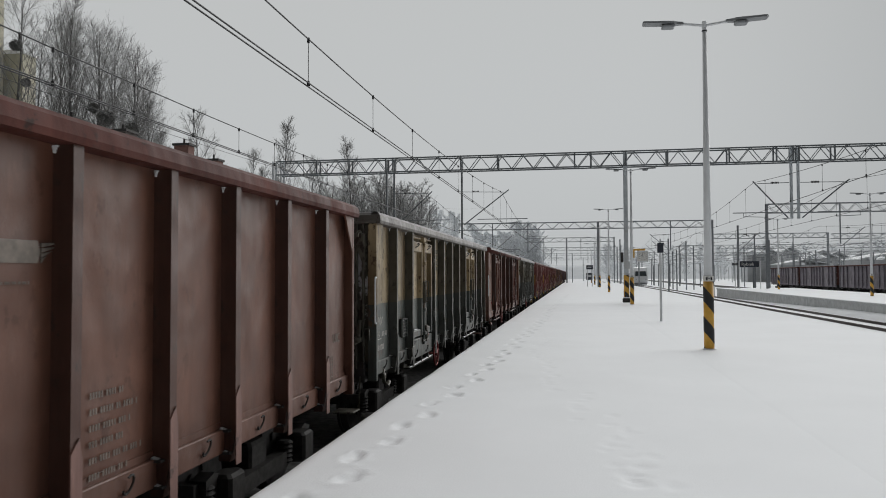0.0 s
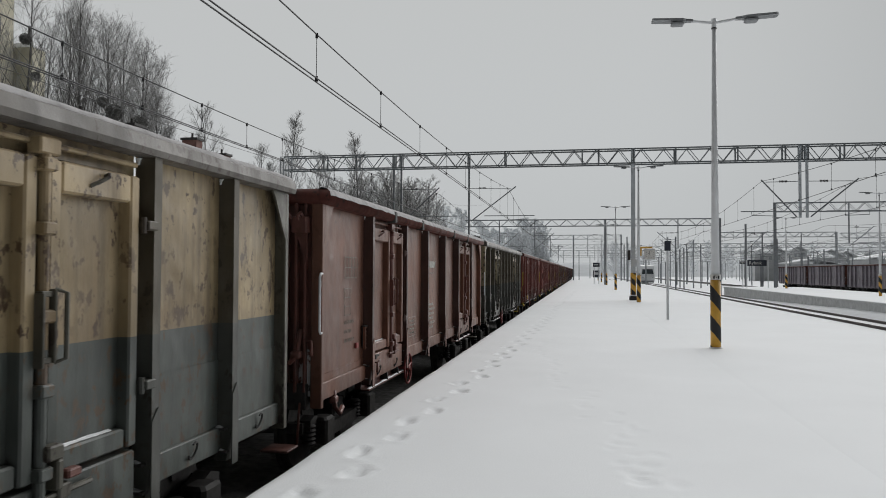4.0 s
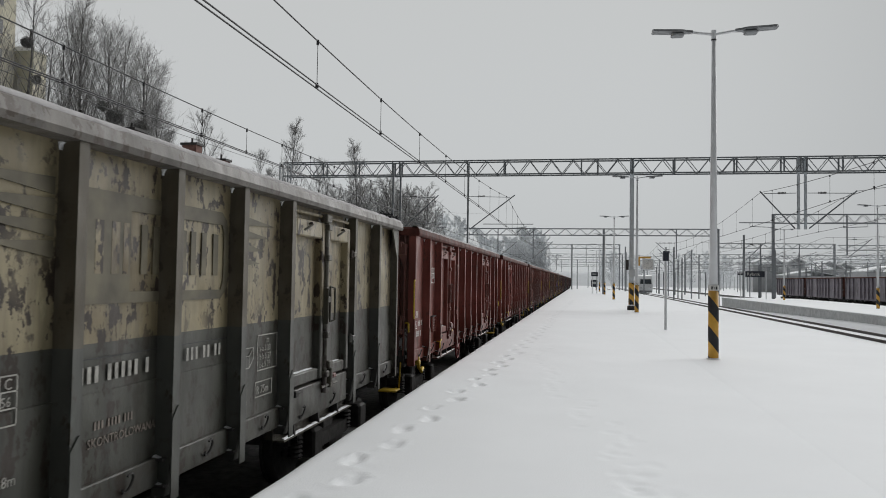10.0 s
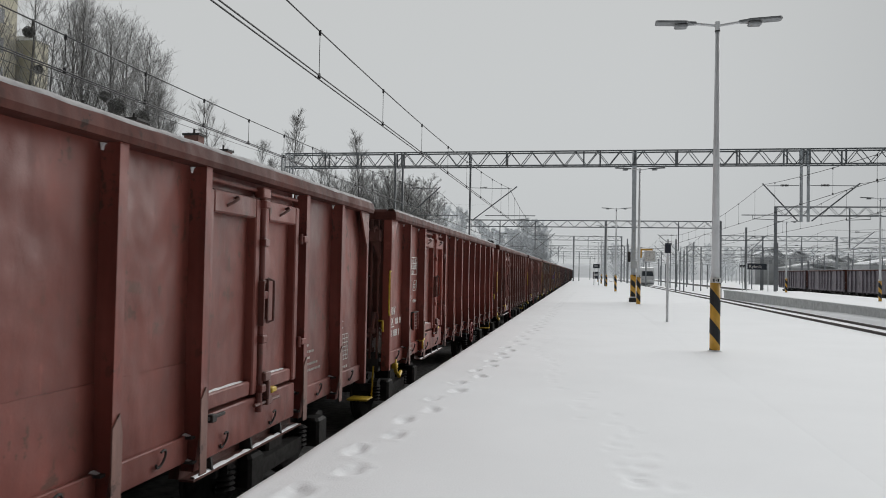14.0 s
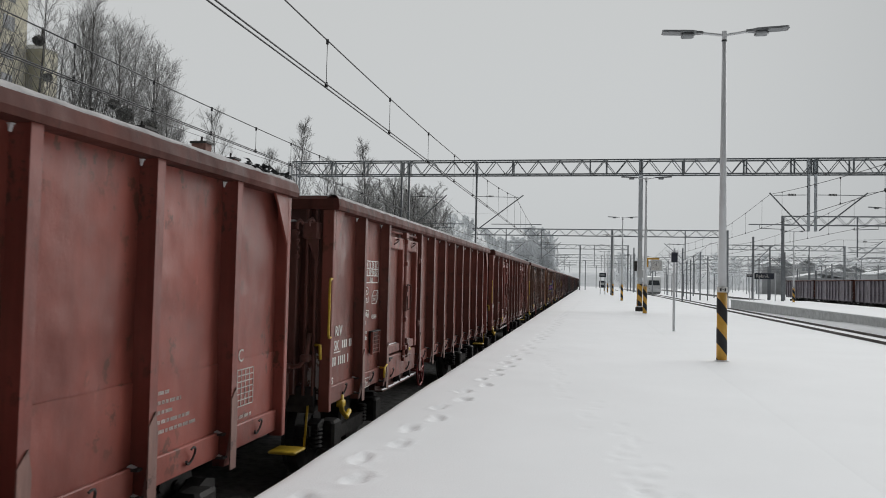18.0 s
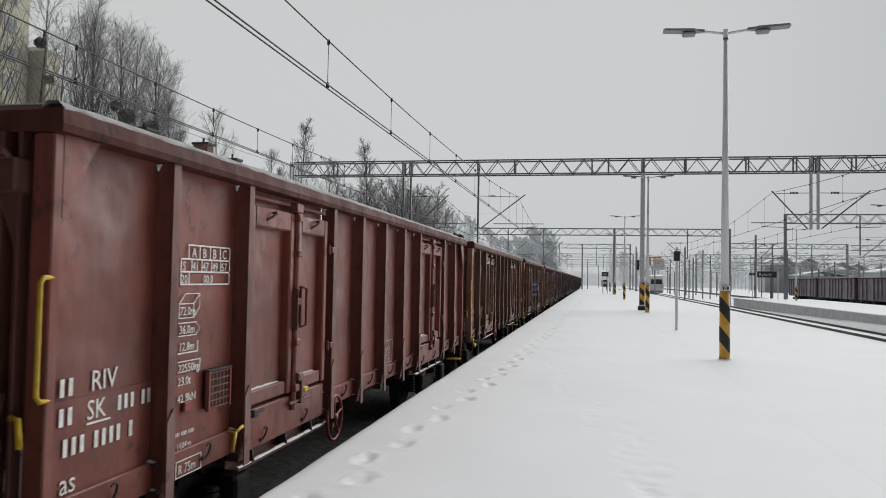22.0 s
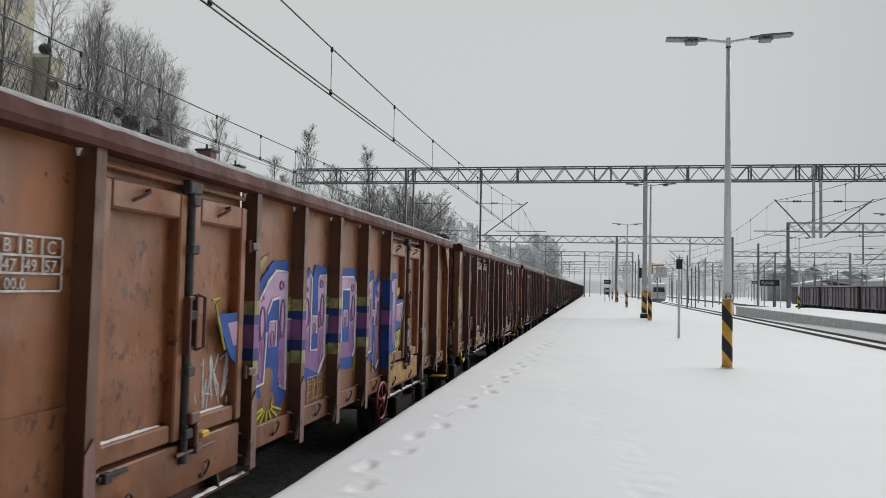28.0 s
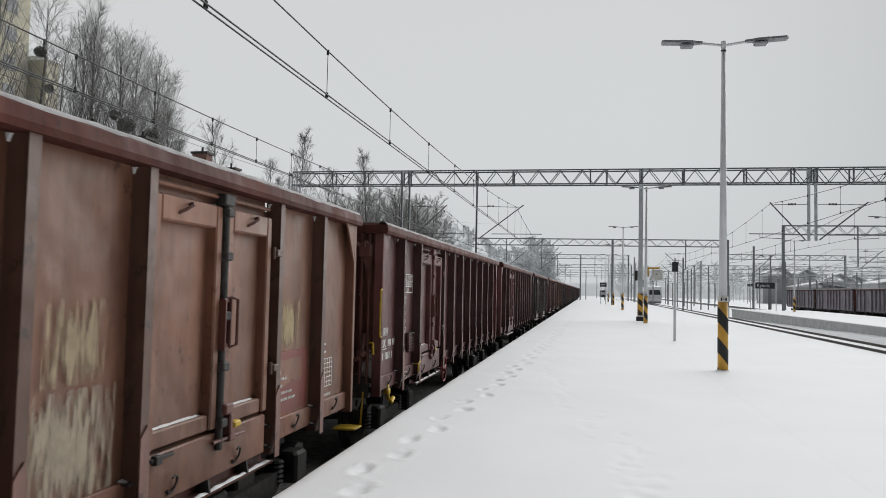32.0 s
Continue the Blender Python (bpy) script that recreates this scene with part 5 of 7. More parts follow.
marks(wj, [(0.36, 0.58, 1.495, 1.505)] + text_rows(0.30, 1.34, [0.6], 0.12, 0.1, 4) + text_rows(0.24, 1.16, [0.2], 0.10, 0.1, 5), OCHRE, "number_bar")
marks(wj, text_rows(0.64, 1.53, [0.40], 0.11, 0.1, 3), WHITE, "owner_code_bar")
rear_block(wj, OCHRE, 10.9, 12.22)
data_block(wk, OLDWHITE, lift=0.13)
rear_block(wk, WHITE)
frame_block(wk, DULL, 5.50, 1.14)
decal(wk, "fresh_paint_field", rect(10.66, 11.56, 1.14, 1.72), simple("fresh_oxide_field", (0.20, 0.055, 0.045), 0.5, 0, 0.15, 4), 0.0145, "fresh red field behind lettering")
data_block(wm, WHITE)
rear_block(wm, WHITE)
scrubbed(wk, 7.70, 8.24, 1.76, 2.24, (0.46, 0.37, 0.24), 1, "scrubbed chalky yellow patch")
scrubbed(wk, 7.52, 8.36, 1.04, 1.74, (0.47, 0.40, 0.30), 2, "scrubbed chalky pale patch", 0.5)
scrubbed(wk, 10.78, 11.32, 1.70, 2.20, (0.48, 0.38, 0.22), 3, "scrubbed chalky yellow patch")
scrubbed(wk, 0.23, 0.98, 1.66, 2.26, (0.50, 0.49, 0.47), 4, "overpainted pale patch")

# brown wagons of one owner: winged emblem and address lines as bars
for w, y, mat in ((wa, 6.70, DULL), (wc, 6.06, PALETEXT)):
    wing = [[(y + 0.14, 2.53), (y + 0.60, 2.53), (y + 0.62, 2.47), (y + 0.60, 2.41), (y + 0.20, 2.41), (y + 0.14, 2.46)]]
    for k in range(4):
        wing += [[(y + 0.13, 2.495 - k * 0.028), (y + 0.13, 2.518 - k * 0.028), (y - 0.06 + k * 0.05, 2.530 - k * 0.026)], [(y + 0.63, 2.495 - k * 0.028), (y + 0.82 - k * 0.05, 2.530 - k * 0.026), (y + 0.63, 2.518 - k * 0.028)]]
    for o in wing:
        decal(w, "emblem_piece", o, mat, 0.015, "pale winged emblem")
    marks(w, text_rows(y + 0.12, 2.30, [0.42], 0.022, 0.1, 2), mat, "emblem_caption")
marks(wa, text_rows(7.75, 1.62, [0.36, 0.50, 0.42, 0.36, 0.55, 0.40], 0.055, 0.095, 12), DULL, "address_bar")
marks(wc, text_rows(6.16, 1.70, [0.40, 0.54, 0.46, 0.40, 0.55, 0.42], 0.065, 0.085, 13), OLDWHITE, "address_bar")
letters("data_text", "UIC", 0.15, DULL, wa, on_side(12.28, 1.55))
marks(wa, grid_bars(11.98, 12.26, 1.12, 1.40, 6, 4, 0.005), DULL, "service_grid")
marks(wc, [(4.48, 4.98, 1.26, 1.267), (4.48, 4.98, 1.573, 1.58), (4.48, 4.487, 1.267, 1.573), (4.973, 4.98, 1.267, 1.573)] + text_rows(4.54, 1.50, [0.36, 0.38, 0.36, 0.38], 0.04, 0.065, 5), PALETEXT, "service_grid")
marks(wc, grid_bars(1.05, 1.55, 2.25, 2.50, 2, 4) + grid_bars(1.05, 1.30, 1.80, 2.12, 3, 1) + text_rows(1.05, 1.70, [0.4, 0.3, 0.42], 0.06, 0.11, 3), DULL, "load_table")
for y in (2.90, 4.80, 8.0, 9.92):
    part("rail_clamp", Shape().box(HALF - 0.06, HALF + 0.062, y - 0.07, y + 0.05, 3.03, 3.19, 0.01), SOOT, wc, "dark clamp round the top rail")
decal(wc, "rust_scar", ragged([(7.66, 1.86), (7.66 + 0.05, 1.88), (7.66 + 0.06, 1.70), (7.66 + 0.03, 1.60), (7.66, 1.66)], 0.01), SOOT, 0.0165, "dark rust scar")
decal(wc, "access_plate", rect(4.45, 4.85, 1.0, 1.17), MATTE["C"], 0.016, "riveted patch plate")
for w in (wb, wd):
    letters("code_text", "RIV", 0.17, OLDWHITE, w, on_side(0.42, 1.62))
    letters("code_text", "SK", 0.15, OLDWHITE, w, on_side(0.36, 1.44))
    marks(w, [(0.36, 0.58, 1.415, 1.425)] + text_rows(0.64, 1.45, [0.3], 0.10, 0.1, 3) + text_rows(0.34, 1.26, [0.5], 0.11, 0.1, 4), OLDWHITE, "number_bar")
    letters("data_text", "14.04 m", 0.085, OLDWHITE, w, on_side(1.36, 1.74))
    marks(w, [(1.34, 1.62, 1.28, 1.29), (1.34, 1.62, 1.39, 1.40)] + text_rows(1.36, 1.31, [0.24], 0.06, 0.1, 3) + text_rows(1.36, 1.18, [0.12], 0.06, 0.1, 3), PALETEXT, "weight_mark")
    # ghost of an overpainted emblem in the middle bays: dark field, framed box with bars, wings on both sides
    own = MATTE["B" if w is wb else "D"]
    decal(w, "overpainted_field", rect(5.45, 6.02, 2.16, 2.84), SIDEGREEN, 0.0145, "dark overpainted field")
    for y0, y1, z0, z1 in ((6.02, 6.37, 2.74, 2.84), (6.02, 6.37, 2.16, 2.23), (6.44, 7.26, 2.74, 2.84), (6.44, 7.26, 2.16, 2.23)):
        decal(w, "overpainted_frame", rect(y0, y1, z0, z1), SIDEGREEN, 0.0145, "dark frame of an old emblem")
    decal(w, "overpainted_frame", [(7.26, 2.16), (7.36, 2.24), (7.38, 2.36), (7.38, 2.66), (7.34, 2.78), (7.26, 2.84), (7.26, 2.74), (7.30, 2.68), (7.30, 2.32), (7.26, 2.23)], SIDEGREEN, 0.0145, "dark frame of an old emblem")
    for y0, y1 in ((5.50, 5.58), (5.66, 5.74), (5.82, 5.90), (5.94, 6.00)):
        decal(w, "ghost_bar", rect(y0, y1, 2.34, 2.66), own, 0.016, "pale bar of an old emblem")
    for y0, y1 in ((6.14, 6.21), (6.28, 6.35), (6.47, 6.55), (6.64, 6.71), (6.78, 6.85), (6.94, 7.01), (7.12, 7.20)):
        decal(w, "ghost_bar", rect(y0, y1, 2.34, 2.66), SIDEGREEN, 0.015, "faint dark bar of an old emblem")
    for k in range(4):
        z = 2.86 - k * 0.115
        decal(w, "ghost_wing", [(7.53, z), (8.30 - k * 0.10, z - 0.065), (7.53, z - 0.095)], SIDEGREEN, 0.015, "faint dark wing of an old emblem")
        decal(w, "ghost_wing", [(5.30, z), (5.30, z - 0.095), (4.50 + k * 0.09, z - 0.02)], SIDEGREEN, 0.015, "faint dark wing of an old emblem")
    marks(w, text_rows(5.55, 1.70, [0.74], 0.14, 0.1, 21) + text_rows(6.50, 1.72, [0.80], 0.13, 0.1, 22), PALETEXT, "contact_bar")
    marks(w, [(5.44, 6.36, 1.84, 1.846), (6.42, 7.38, 1.84, 1.846)], BLACK, "guide_line")
    letters("stencil_text", "SKONTROLOWANA", 0.078, DULL, w, on_side(5.64, 1.32))
    marks(w, text_rows(5.70, 1.42, [0.42], 0.07, 0.1, 8), DULL, "stencil_bar")
    load_table(w, 4.50, 1.42 if w is wb else 1.57, PALETEXT)
    cube_sign(w, 7.62, 1.55, PALETEXT)
    frame_block(w, PALETEXT, 7.98, 1.50)
    letters("data_text", "R 75m", 0.10, PALETEXT, w, on_side(7.98, 1.30))
    marks(w, [(7.95, 8.32, 1.27, 1.28), (7.95, 8.32, 1.40, 1.41), (7.95, 7.96, 1.28, 1.40), (8.31, 8.32, 1.28, 1.40)], PALETEXT, "frame_line")
    letters("data_text", "9.00m", 0.07, PALETEXT, w, on_side(7.62, 1.24))
    letters("data_text", "12.8m", 0.08, PALETEXT, w, on_side(4.88, 1.27))
    part("pointed_frame", Shape().path([(PANEL_X + 0.015, *p) for p in ((4.46, 1.22), (4.62, 1.22), (4.68, 1.27), (4.62, 1.32), (4.46, 1.32))], 0.005, 4), PALETEXT, w)
# graffiti: mauve letters edged in blue, one to a bay, on a blue band with white and yellow touches
m, n, l, b = material("spray_paint_mauve_to_violet", 0.6)
gc = n.new("ShaderNodeTexCoord")
gs = n.new("ShaderNodeSeparateXYZ")
l.new(gc.outputs["Object"], gs.inputs[0])
gm = n.new("ShaderNodeMapRange")
gm.inputs[1].default_value, gm.inputs[2].default_value = 1.45, 2.35
l.new(gs.outputs[2], gm.inputs[0])
l.new(blend(n, l, steps(n, l, noise_node(n, l, 5, 5), [(0.4, (0, 0, 0)), (0.6, (0.35, 0.35, 0.35))]), steps(n, l, gm.outputs[0], [(0.0, (0.20, 0.085, 0.25)), (0.42, (0.27, 0.12, 0.31)), (0.50, (0.42, 0.25, 0.42)), (1.0, (0.50, 0.34, 0.50))]), (0.26, 0.13, 0.28)), b.inputs["Base Color"])
MAUVE = m
SPRAYYELLOW = simple("spray_paint_yellow", (0.50, 0.45, 0.06), 0.7, 0, 0.3, 9)
SPRAYBAND = simple("spray_paint_deep_blue", (0.012, 0.035, 0.17), 0.6, 0, 0.3, 5)


def stroke(w, name, pts, r, mat, label, lift=0.0168):
    ob = part(name, Shape().path([(PANEL_X + lift, *q) for q in pts], r, 4), mat, w, label)
    return ob


def loop(y, z, a, b2, tilt=0.0):
    return [(y + a * math.cos(u) + tilt * b2 * math.sin(u), z + b2 * math.sin(u)) for u in np.linspace(0, 2 * math.pi, 15)]


def graffiti_letter(hull, legs, box, white):
    """Blue field, mauve legs shaded to violet, a small box in the counter, white highlights."""
    decal(wj, "graffiti_outline", ragged(hull, 0.010), BLUE, 0.0155, "bright blue graffiti outline")
    for o in legs:
        decal(wj, "graffiti_letter", o, MAUVE, 0.0168, "mauve graffiti letter shading to violet")
    if box:
        y, z, a, h = box
        decal(wj, "graffiti_box", rect(y, y + a, z, z + h), MAUVE, 0.0168, "mauve box in the letter")
        stroke(wj, "graffiti_ring", loop(y + a * 0.5, z + h * 0.35, a * 0.25, h * 0.28), 0.008, VIOLET, "violet loop")
        stroke(wj, "graffiti_edge", [(y, z + h + 0.01), (y + a, z + h + 0.01), (y + a, z)], 0.012, SPRAYWHITE, "white graffiti highlight")
    for o in white:
        stroke(wj, "graffiti_edge", o, 0.016, SPRAYWHITE, "white graffiti highlight")


def leg_marks(y, wide, low, high):
    """Loops and a triangle inside one leg."""
    m2 = y + wide / 2
    stroke(wj, "graffiti_ring", loop(m2 + 0.02, low + (high - low) * 0.62, wide * 0.28, (high - low) * 0.17), 0.012, VIOLET, "violet loop")
    stroke(wj, "graffiti_ring", loop(m2 - wide * 0.3, low + (high - low) * 0.52, wide * 0.14, (high - low) * 0.09), 0.010, VIOLET, "violet loop")
    stroke(wj, "graffiti_ring", loop(m2 - 0.02, high - 0.09, wide * 0.22, 0.035), 0.014, VIOLET, "violet spot")
    t0 = low + 0.10
    stroke(wj, "graffiti_triangle", [(m2 - wide * 0.32, t0), (m2, t0 + 0.26), (m2 + wide * 0.22, t0 + 0.08), (m2 - wide * 0.10, t0 - 0.06), (m2 - wide * 0.32, t0)], 0.007, PINK, "pale triangle")


# first letter
graffiti_letter([(4.43, 1.34), (4.50, 2.24), (4.72, 2.41), (4.92, 2.53), (5.24, 2.54), (5.27, 1.28), (5.10, 1.18), (4.97, 1.36), (4.72, 1.34)],
                [[(4.50, 1.44), (4.57, 2.12), (4.78, 2.33), (4.95, 2.43), (5.19, 2.43), (5.22, 1.34), (5.08, 1.42), (5.05, 2.20), (4.88, 2.18), (4.79, 2.06), (4.74, 1.46)]],
                (4.84, 1.76, 0.15, 0.22), [[(4.50, 1.44), (4.57, 2.13), (4.78, 2.34), (4.95, 2.44), (5.20, 2.44), (5.23, 1.34), (5.08, 1.41)], [(5.05, 2.20), (4.88, 2.18), (4.79, 2.06)], [(4.78, 1.90), (4.74, 1.46), (4.52, 1.44)]])
for k in range(7):
    u = math.radians(200 + 22 * k)
    stroke(wj, "graffiti_line", [(4.84 + 0.10 * math.cos(u), 1.26 + 0.05 * math.sin(u)), (4.84 + 0.34 * math.cos(u), 1.26 + 0.17 * math.sin(u))], 0.013, SPRAYYELLOW, "yellow sprayed burst", 0.017)
decal(wj, "graffiti_haze", ragged([(4.46, 2.30), (4.70, 2.50), (4.80, 2.58), (4.62, 2.52), (4.44, 2.40)], 0.012), LIME, 0.0148, "pale yellow-green spray")
leg_marks(5.02, 0.18, 1.36, 2.40)
leg_marks(4.58, 0.20, 1.46, 2.30)
# second letter
graffiti_letter([(5.56, 2.31), (5.80, 2.49), (5.90, 2.40), (5.95, 2.52), (6.27, 2.52), (6.26, 1.48), (6.13, 1.36), (5.71, 1.35), (5.58, 1.53)],
                [[(5.60, 2.27), (5.78, 2.42), (5.83, 2.39), (5.84, 1.66), (6.06, 1.65), (6.04, 2.40), (6.25, 2.42), (6.24, 1.56), (6.09, 1.41), (5.73, 1.50), (5.62, 1.59)]],
                (5.89, 1.82, 0.12, 0.17), [[(5.78, 2.43), (5.84, 2.38), (5.84, 1.66), (6.04, 1.65)], [(6.04, 2.41), (6.25, 2.43), (6.25, 1.56), (6.09, 1.40)]])
leg_marks(5.61, 0.21, 1.52, 2.36)
leg_marks(6.06, 0.18, 1.46, 2.42)
# third letter
graffiti_letter([(6.50, 2.50), (7.30, 2.52), (7.315, 2.33), (7.31, 1.44), (7.25, 1.35), (6.56, 1.36)],
                [[(6.53, 2.40), (6.80, 2.41), (6.80, 1.68), (6.58, 1.50)], [(6.80, 2.27), (6.80, 2.41), (7.20, 2.41), (7.30, 2.34), (7.30, 2.27)],
                 [(7.10, 2.27), (7.30, 2.27), (7.30, 1.56), (7.24, 1.48), (7.10, 1.66)], [(6.58, 1.50), (6.80, 1.68), (7.10, 1.66), (7.24, 1.48)]],
                (6.88, 1.84, 0.12, 0.18), [[(6.54, 2.41), (7.20, 2.42), (7.305, 2.34), (7.305, 1.56), (7.24, 1.48)], [(6.80, 1.68), (6.80, 2.27), (7.10, 2.27)]])
leg_marks(6.55, 0.24, 1.52, 2.38)
leg_marks(7.11, 0.19, 1.52, 2.38)
# fourth letter, running over a post on to the door
graffiti_letter([(7.62, 2.36), (7.80, 2.44), (8.06, 2.52), (8.14, 2.32), (8.28, 2.44), (8.35, 2.47), (8.365, 2.46), (8.365, 1.20), (8.30, 1.17), (8.17, 1.26), (8.06, 1.36), (7.66, 1.36)],
                [[(7.70, 2.28), (8.00, 2.39), (8.00, 1.50), (7.74, 1.44)], [(8.16, 2.16), (8.32, 2.38), (8.36, 2.38), (8.36, 1.32), (8.24, 1.24), (8.20, 1.44)]],
                (8.03, 1.81, 0.11, 0.18), [[(7.70, 2.28), (8.00, 2.40), (8.00, 1.49), (7.74, 1.43)], [(8.32, 2.38), (8.36, 2.37)], [(8.36, 1.34), (8.24, 1.24)]])
leg_marks(7.74, 0.24, 1.48, 2.34)
leg_marks(8.20, 0.15, 1.40, 2.30)
decal(wj, "graffiti_outline", ragged(rect(8.60, 8.98, 1.40, 2.50), 0.008), BLUE, 0.0875, "bright blue graffiti outline on the door frame")
decal(wj, "graffiti_letter", [(8.66, 2.24), (8.66, 2.38), (8.93, 2.41), (8.90, 1.62), (8.86, 1.48), (8.78, 1.60), (8.80, 2.24)], MAUVE, 0.0895, "mauve graffiti letter")
stroke(wj, "graffiti_edge", [(8.78, 2.40), (8.94, 2.42), (8.91, 1.62), (8.86, 1.46)], 0.012, SPRAYWHITE, "white graffiti highlight", 0.091)
decal(wj, "graffiti_tail", ragged([(8.64, 2.10), (9.56, 2.14), (9.26, 1.71), (8.64, 1.72)], 0.008), BLUE, 0.0885, "blue graffiti arrow")
decal(wj, "graffiti_tail", [(9.00, 2.05), (9.34, 2.07), (9.18, 1.81), (9.00, 1.83)], MAUVE, 0.0905, "mauve graffiti arrow")
stroke(wj, "graffiti_edge", [(9.00, 2.05), (9.34, 2.08), (9.18, 1.81)], 0.012, SPRAYWHITE, "white graffiti highlight", 0.091)
for o in ([(9.0, 2.40), (9.03, 2.42), (9.04, 2.28), (9.18, 2.30), (9.15, 2.20), (9.0, 2.15)], [(8.98, 1.66), (9.26, 1.70), (9.17, 1.48), (9.0, 1.42)]):
    decal(wj, "graffiti_haze", ragged(o, 0.010), LIME, 0.087, "pale yellow-green spray")
stroke(wj, "graffiti_line", [(9.5, 2.10), (9.30, 1.80), (9.22, 1.5), (9.0, 1.36), (8.9, 1.20)], 0.010, SPRAYYELLOW, "yellow sprayed line", 0.088)
# links between the letters
for y0, y1 in ((4.36, 4.54), (5.18, 5.35), (5.36, 5.60), (6.22, 6.38), (6.39, 6.54), (7.28, 7.42), (7.43, 7.68)):
    decal(wj, "graffiti_band", ragged(rect(y0, y1, 1.70, 2.07), 0.008), SPRAYBAND, 0.0148, "dark blue graffiti band")
    decal(wj, "graffiti_band", rect(y0, y1, 1.80, 1.99), MAUVE, 0.0162, "mauve graffiti band")
    stroke(wj, "graffiti_edge", [(y0, 1.995), (y1, 1.995)], 0.009, SPRAYWHITE, "white graffiti highlight", 0.0165)
    decal(wj, "graffiti_haze", ragged(rect(y0, y1, 2.07, 2.20), 0.012), LIME, 0.0138, "pale yellow-green spray")
    stroke(wj, "graffiti_line", [(y0, 2.11), (y1, 2.12)], 0.012, SPRAYYELLOW, "yellow sprayed line", 0.0145)
    decal(wj, "graffiti_haze", ragged(rect(y0, y1, 1.55, 1.69), 0.014), LIME, 0.0138, "pale yellow-green spray")
for y in (4.30, 5.35, 6.39, 7.43, 8.48):
    for z0, z1, mat in ((1.70, 1.80, SPRAYBAND), (1.80, 1.99, VIOLET), (1.99, 2.07, SPRAYBAND), (2.07, 2.18, LIME), (1.58, 1.70, LIME)):
        if y > 8:
            mat = BLUE if mat is LIME else mat
        part("graffiti_on_post", Shape().box(HALF + 0.001, HALF + 0.003, y - 0.022, y + 0.066, z0, z1).box(PANEL_X + 0.02, HALF - 0.011, y - 0.014, y - 0.011, z0, z1), mat, wj, "graffiti running over a post")
for z0, z1, mat in ((2.18, 2.40, BLUE), (1.22, 1.58, BLUE)):
    part("graffiti_on_post", Shape().box(HALF + 0.001, HALF + 0.003, 8.458, 8.546, z0, z1).box(PANEL_X + 0.02, HALF - 0.011, 8.466, 8.469, z0, z1), mat, wj, "graffiti running over a post")
decal(wj, "graffiti_tail", ragged([(3.74, 2.10), (4.14, 2.09), (4.14, 1.66), (4.0, 1.74), (3.88, 1.90)], 0.008), BLUE, 0.0885, "blue graffiti arrow")
decal(wj, "graffiti_tail", [(3.92, 2.02), (4.14, 2.03), (4.14, 1.84), (4.02, 1.84)], MAUVE, 0.0905, "mauve graffiti arrow")
stroke(wj, "graffiti_line", [(3.66, 2.20), (3.78, 2.21), (3.72, 2.16), (3.88, 1.82)], 0.009, SPRAYYELLOW, "yellow sprayed line", 0.09)
for y0, z0, z1 in ((4.50, 1.32, 1.16), (6.0, 1.34, 1.22), (7.34, 1.5, 1.3), (8.12, 1.6, 1.2), (4.95, 1.3, 1.2)):
    stroke(wj, "graffiti_line", [(y0, z0), (y0 - 0.03, z1)], 0.010, SPRAYYELLOW, "yellow sprayed line")
scribble(wj, 3.50, 1.36, 0.56, 0.46, 3, SPRAYWHITE, "white sprayed tag")
scribble(wj, 9.84, 1.40, 0.3, 0.30, 5, SPRAYWHITE, "white sprayed tag", 4)
scribble(wj, 10.86, 1.02, 0.40, 0.68, 6, SPRAYWHITE, "white sprayed tag", 6)
scribble(wi, 2.75, 1.42, 0.4, 0.3, 7, OLDWHITE, "faint white sprayed tag", 5)
marks(wj, grid_bars(5.80, 6.22, 1.08, 1.38, 4, 3, 0.010), OCHRE, "table_frame")
decal(wj, "ochre_sill_field", rect(8.7, 10.3, 0.94, 1.2), simple("ochre_sill", (0.42, 0.22, 0.05), 0.6, 0, 0.3, 6), HALF - PANEL_X - 0.045, "ochre painted sill")

for w in (wc, wd, wf, wh, wj):
    part("spilled_coal", once("heap", lambda: coal_heap().mesh("spilled_coal", COAL)), None, w, "coal lumps frozen on the top rail")["kind"] = "stuff"
for w in (we, wf, wh, wi):
    part("warning_triangle", once("tri", lambda: Shape().prism([(0.60, 1.46), (0.82, 1.46), (0.71, 1.66)], 0.052, 0.058).mesh("warning_triangle", HANDYELLOW)), None, w, "yellow warning triangle")
    part("warning_bolt", once("bolt", lambda: Shape().prism([(0.70, 1.49), (0.73, 1.55), (0.71, 1.55), (0.725, 1.61), (0.69, 1.54), (0.71, 1.54)], 0.049, 0.0515).mesh("warning_bolt", BLACK)), None, w, "black flash mark")


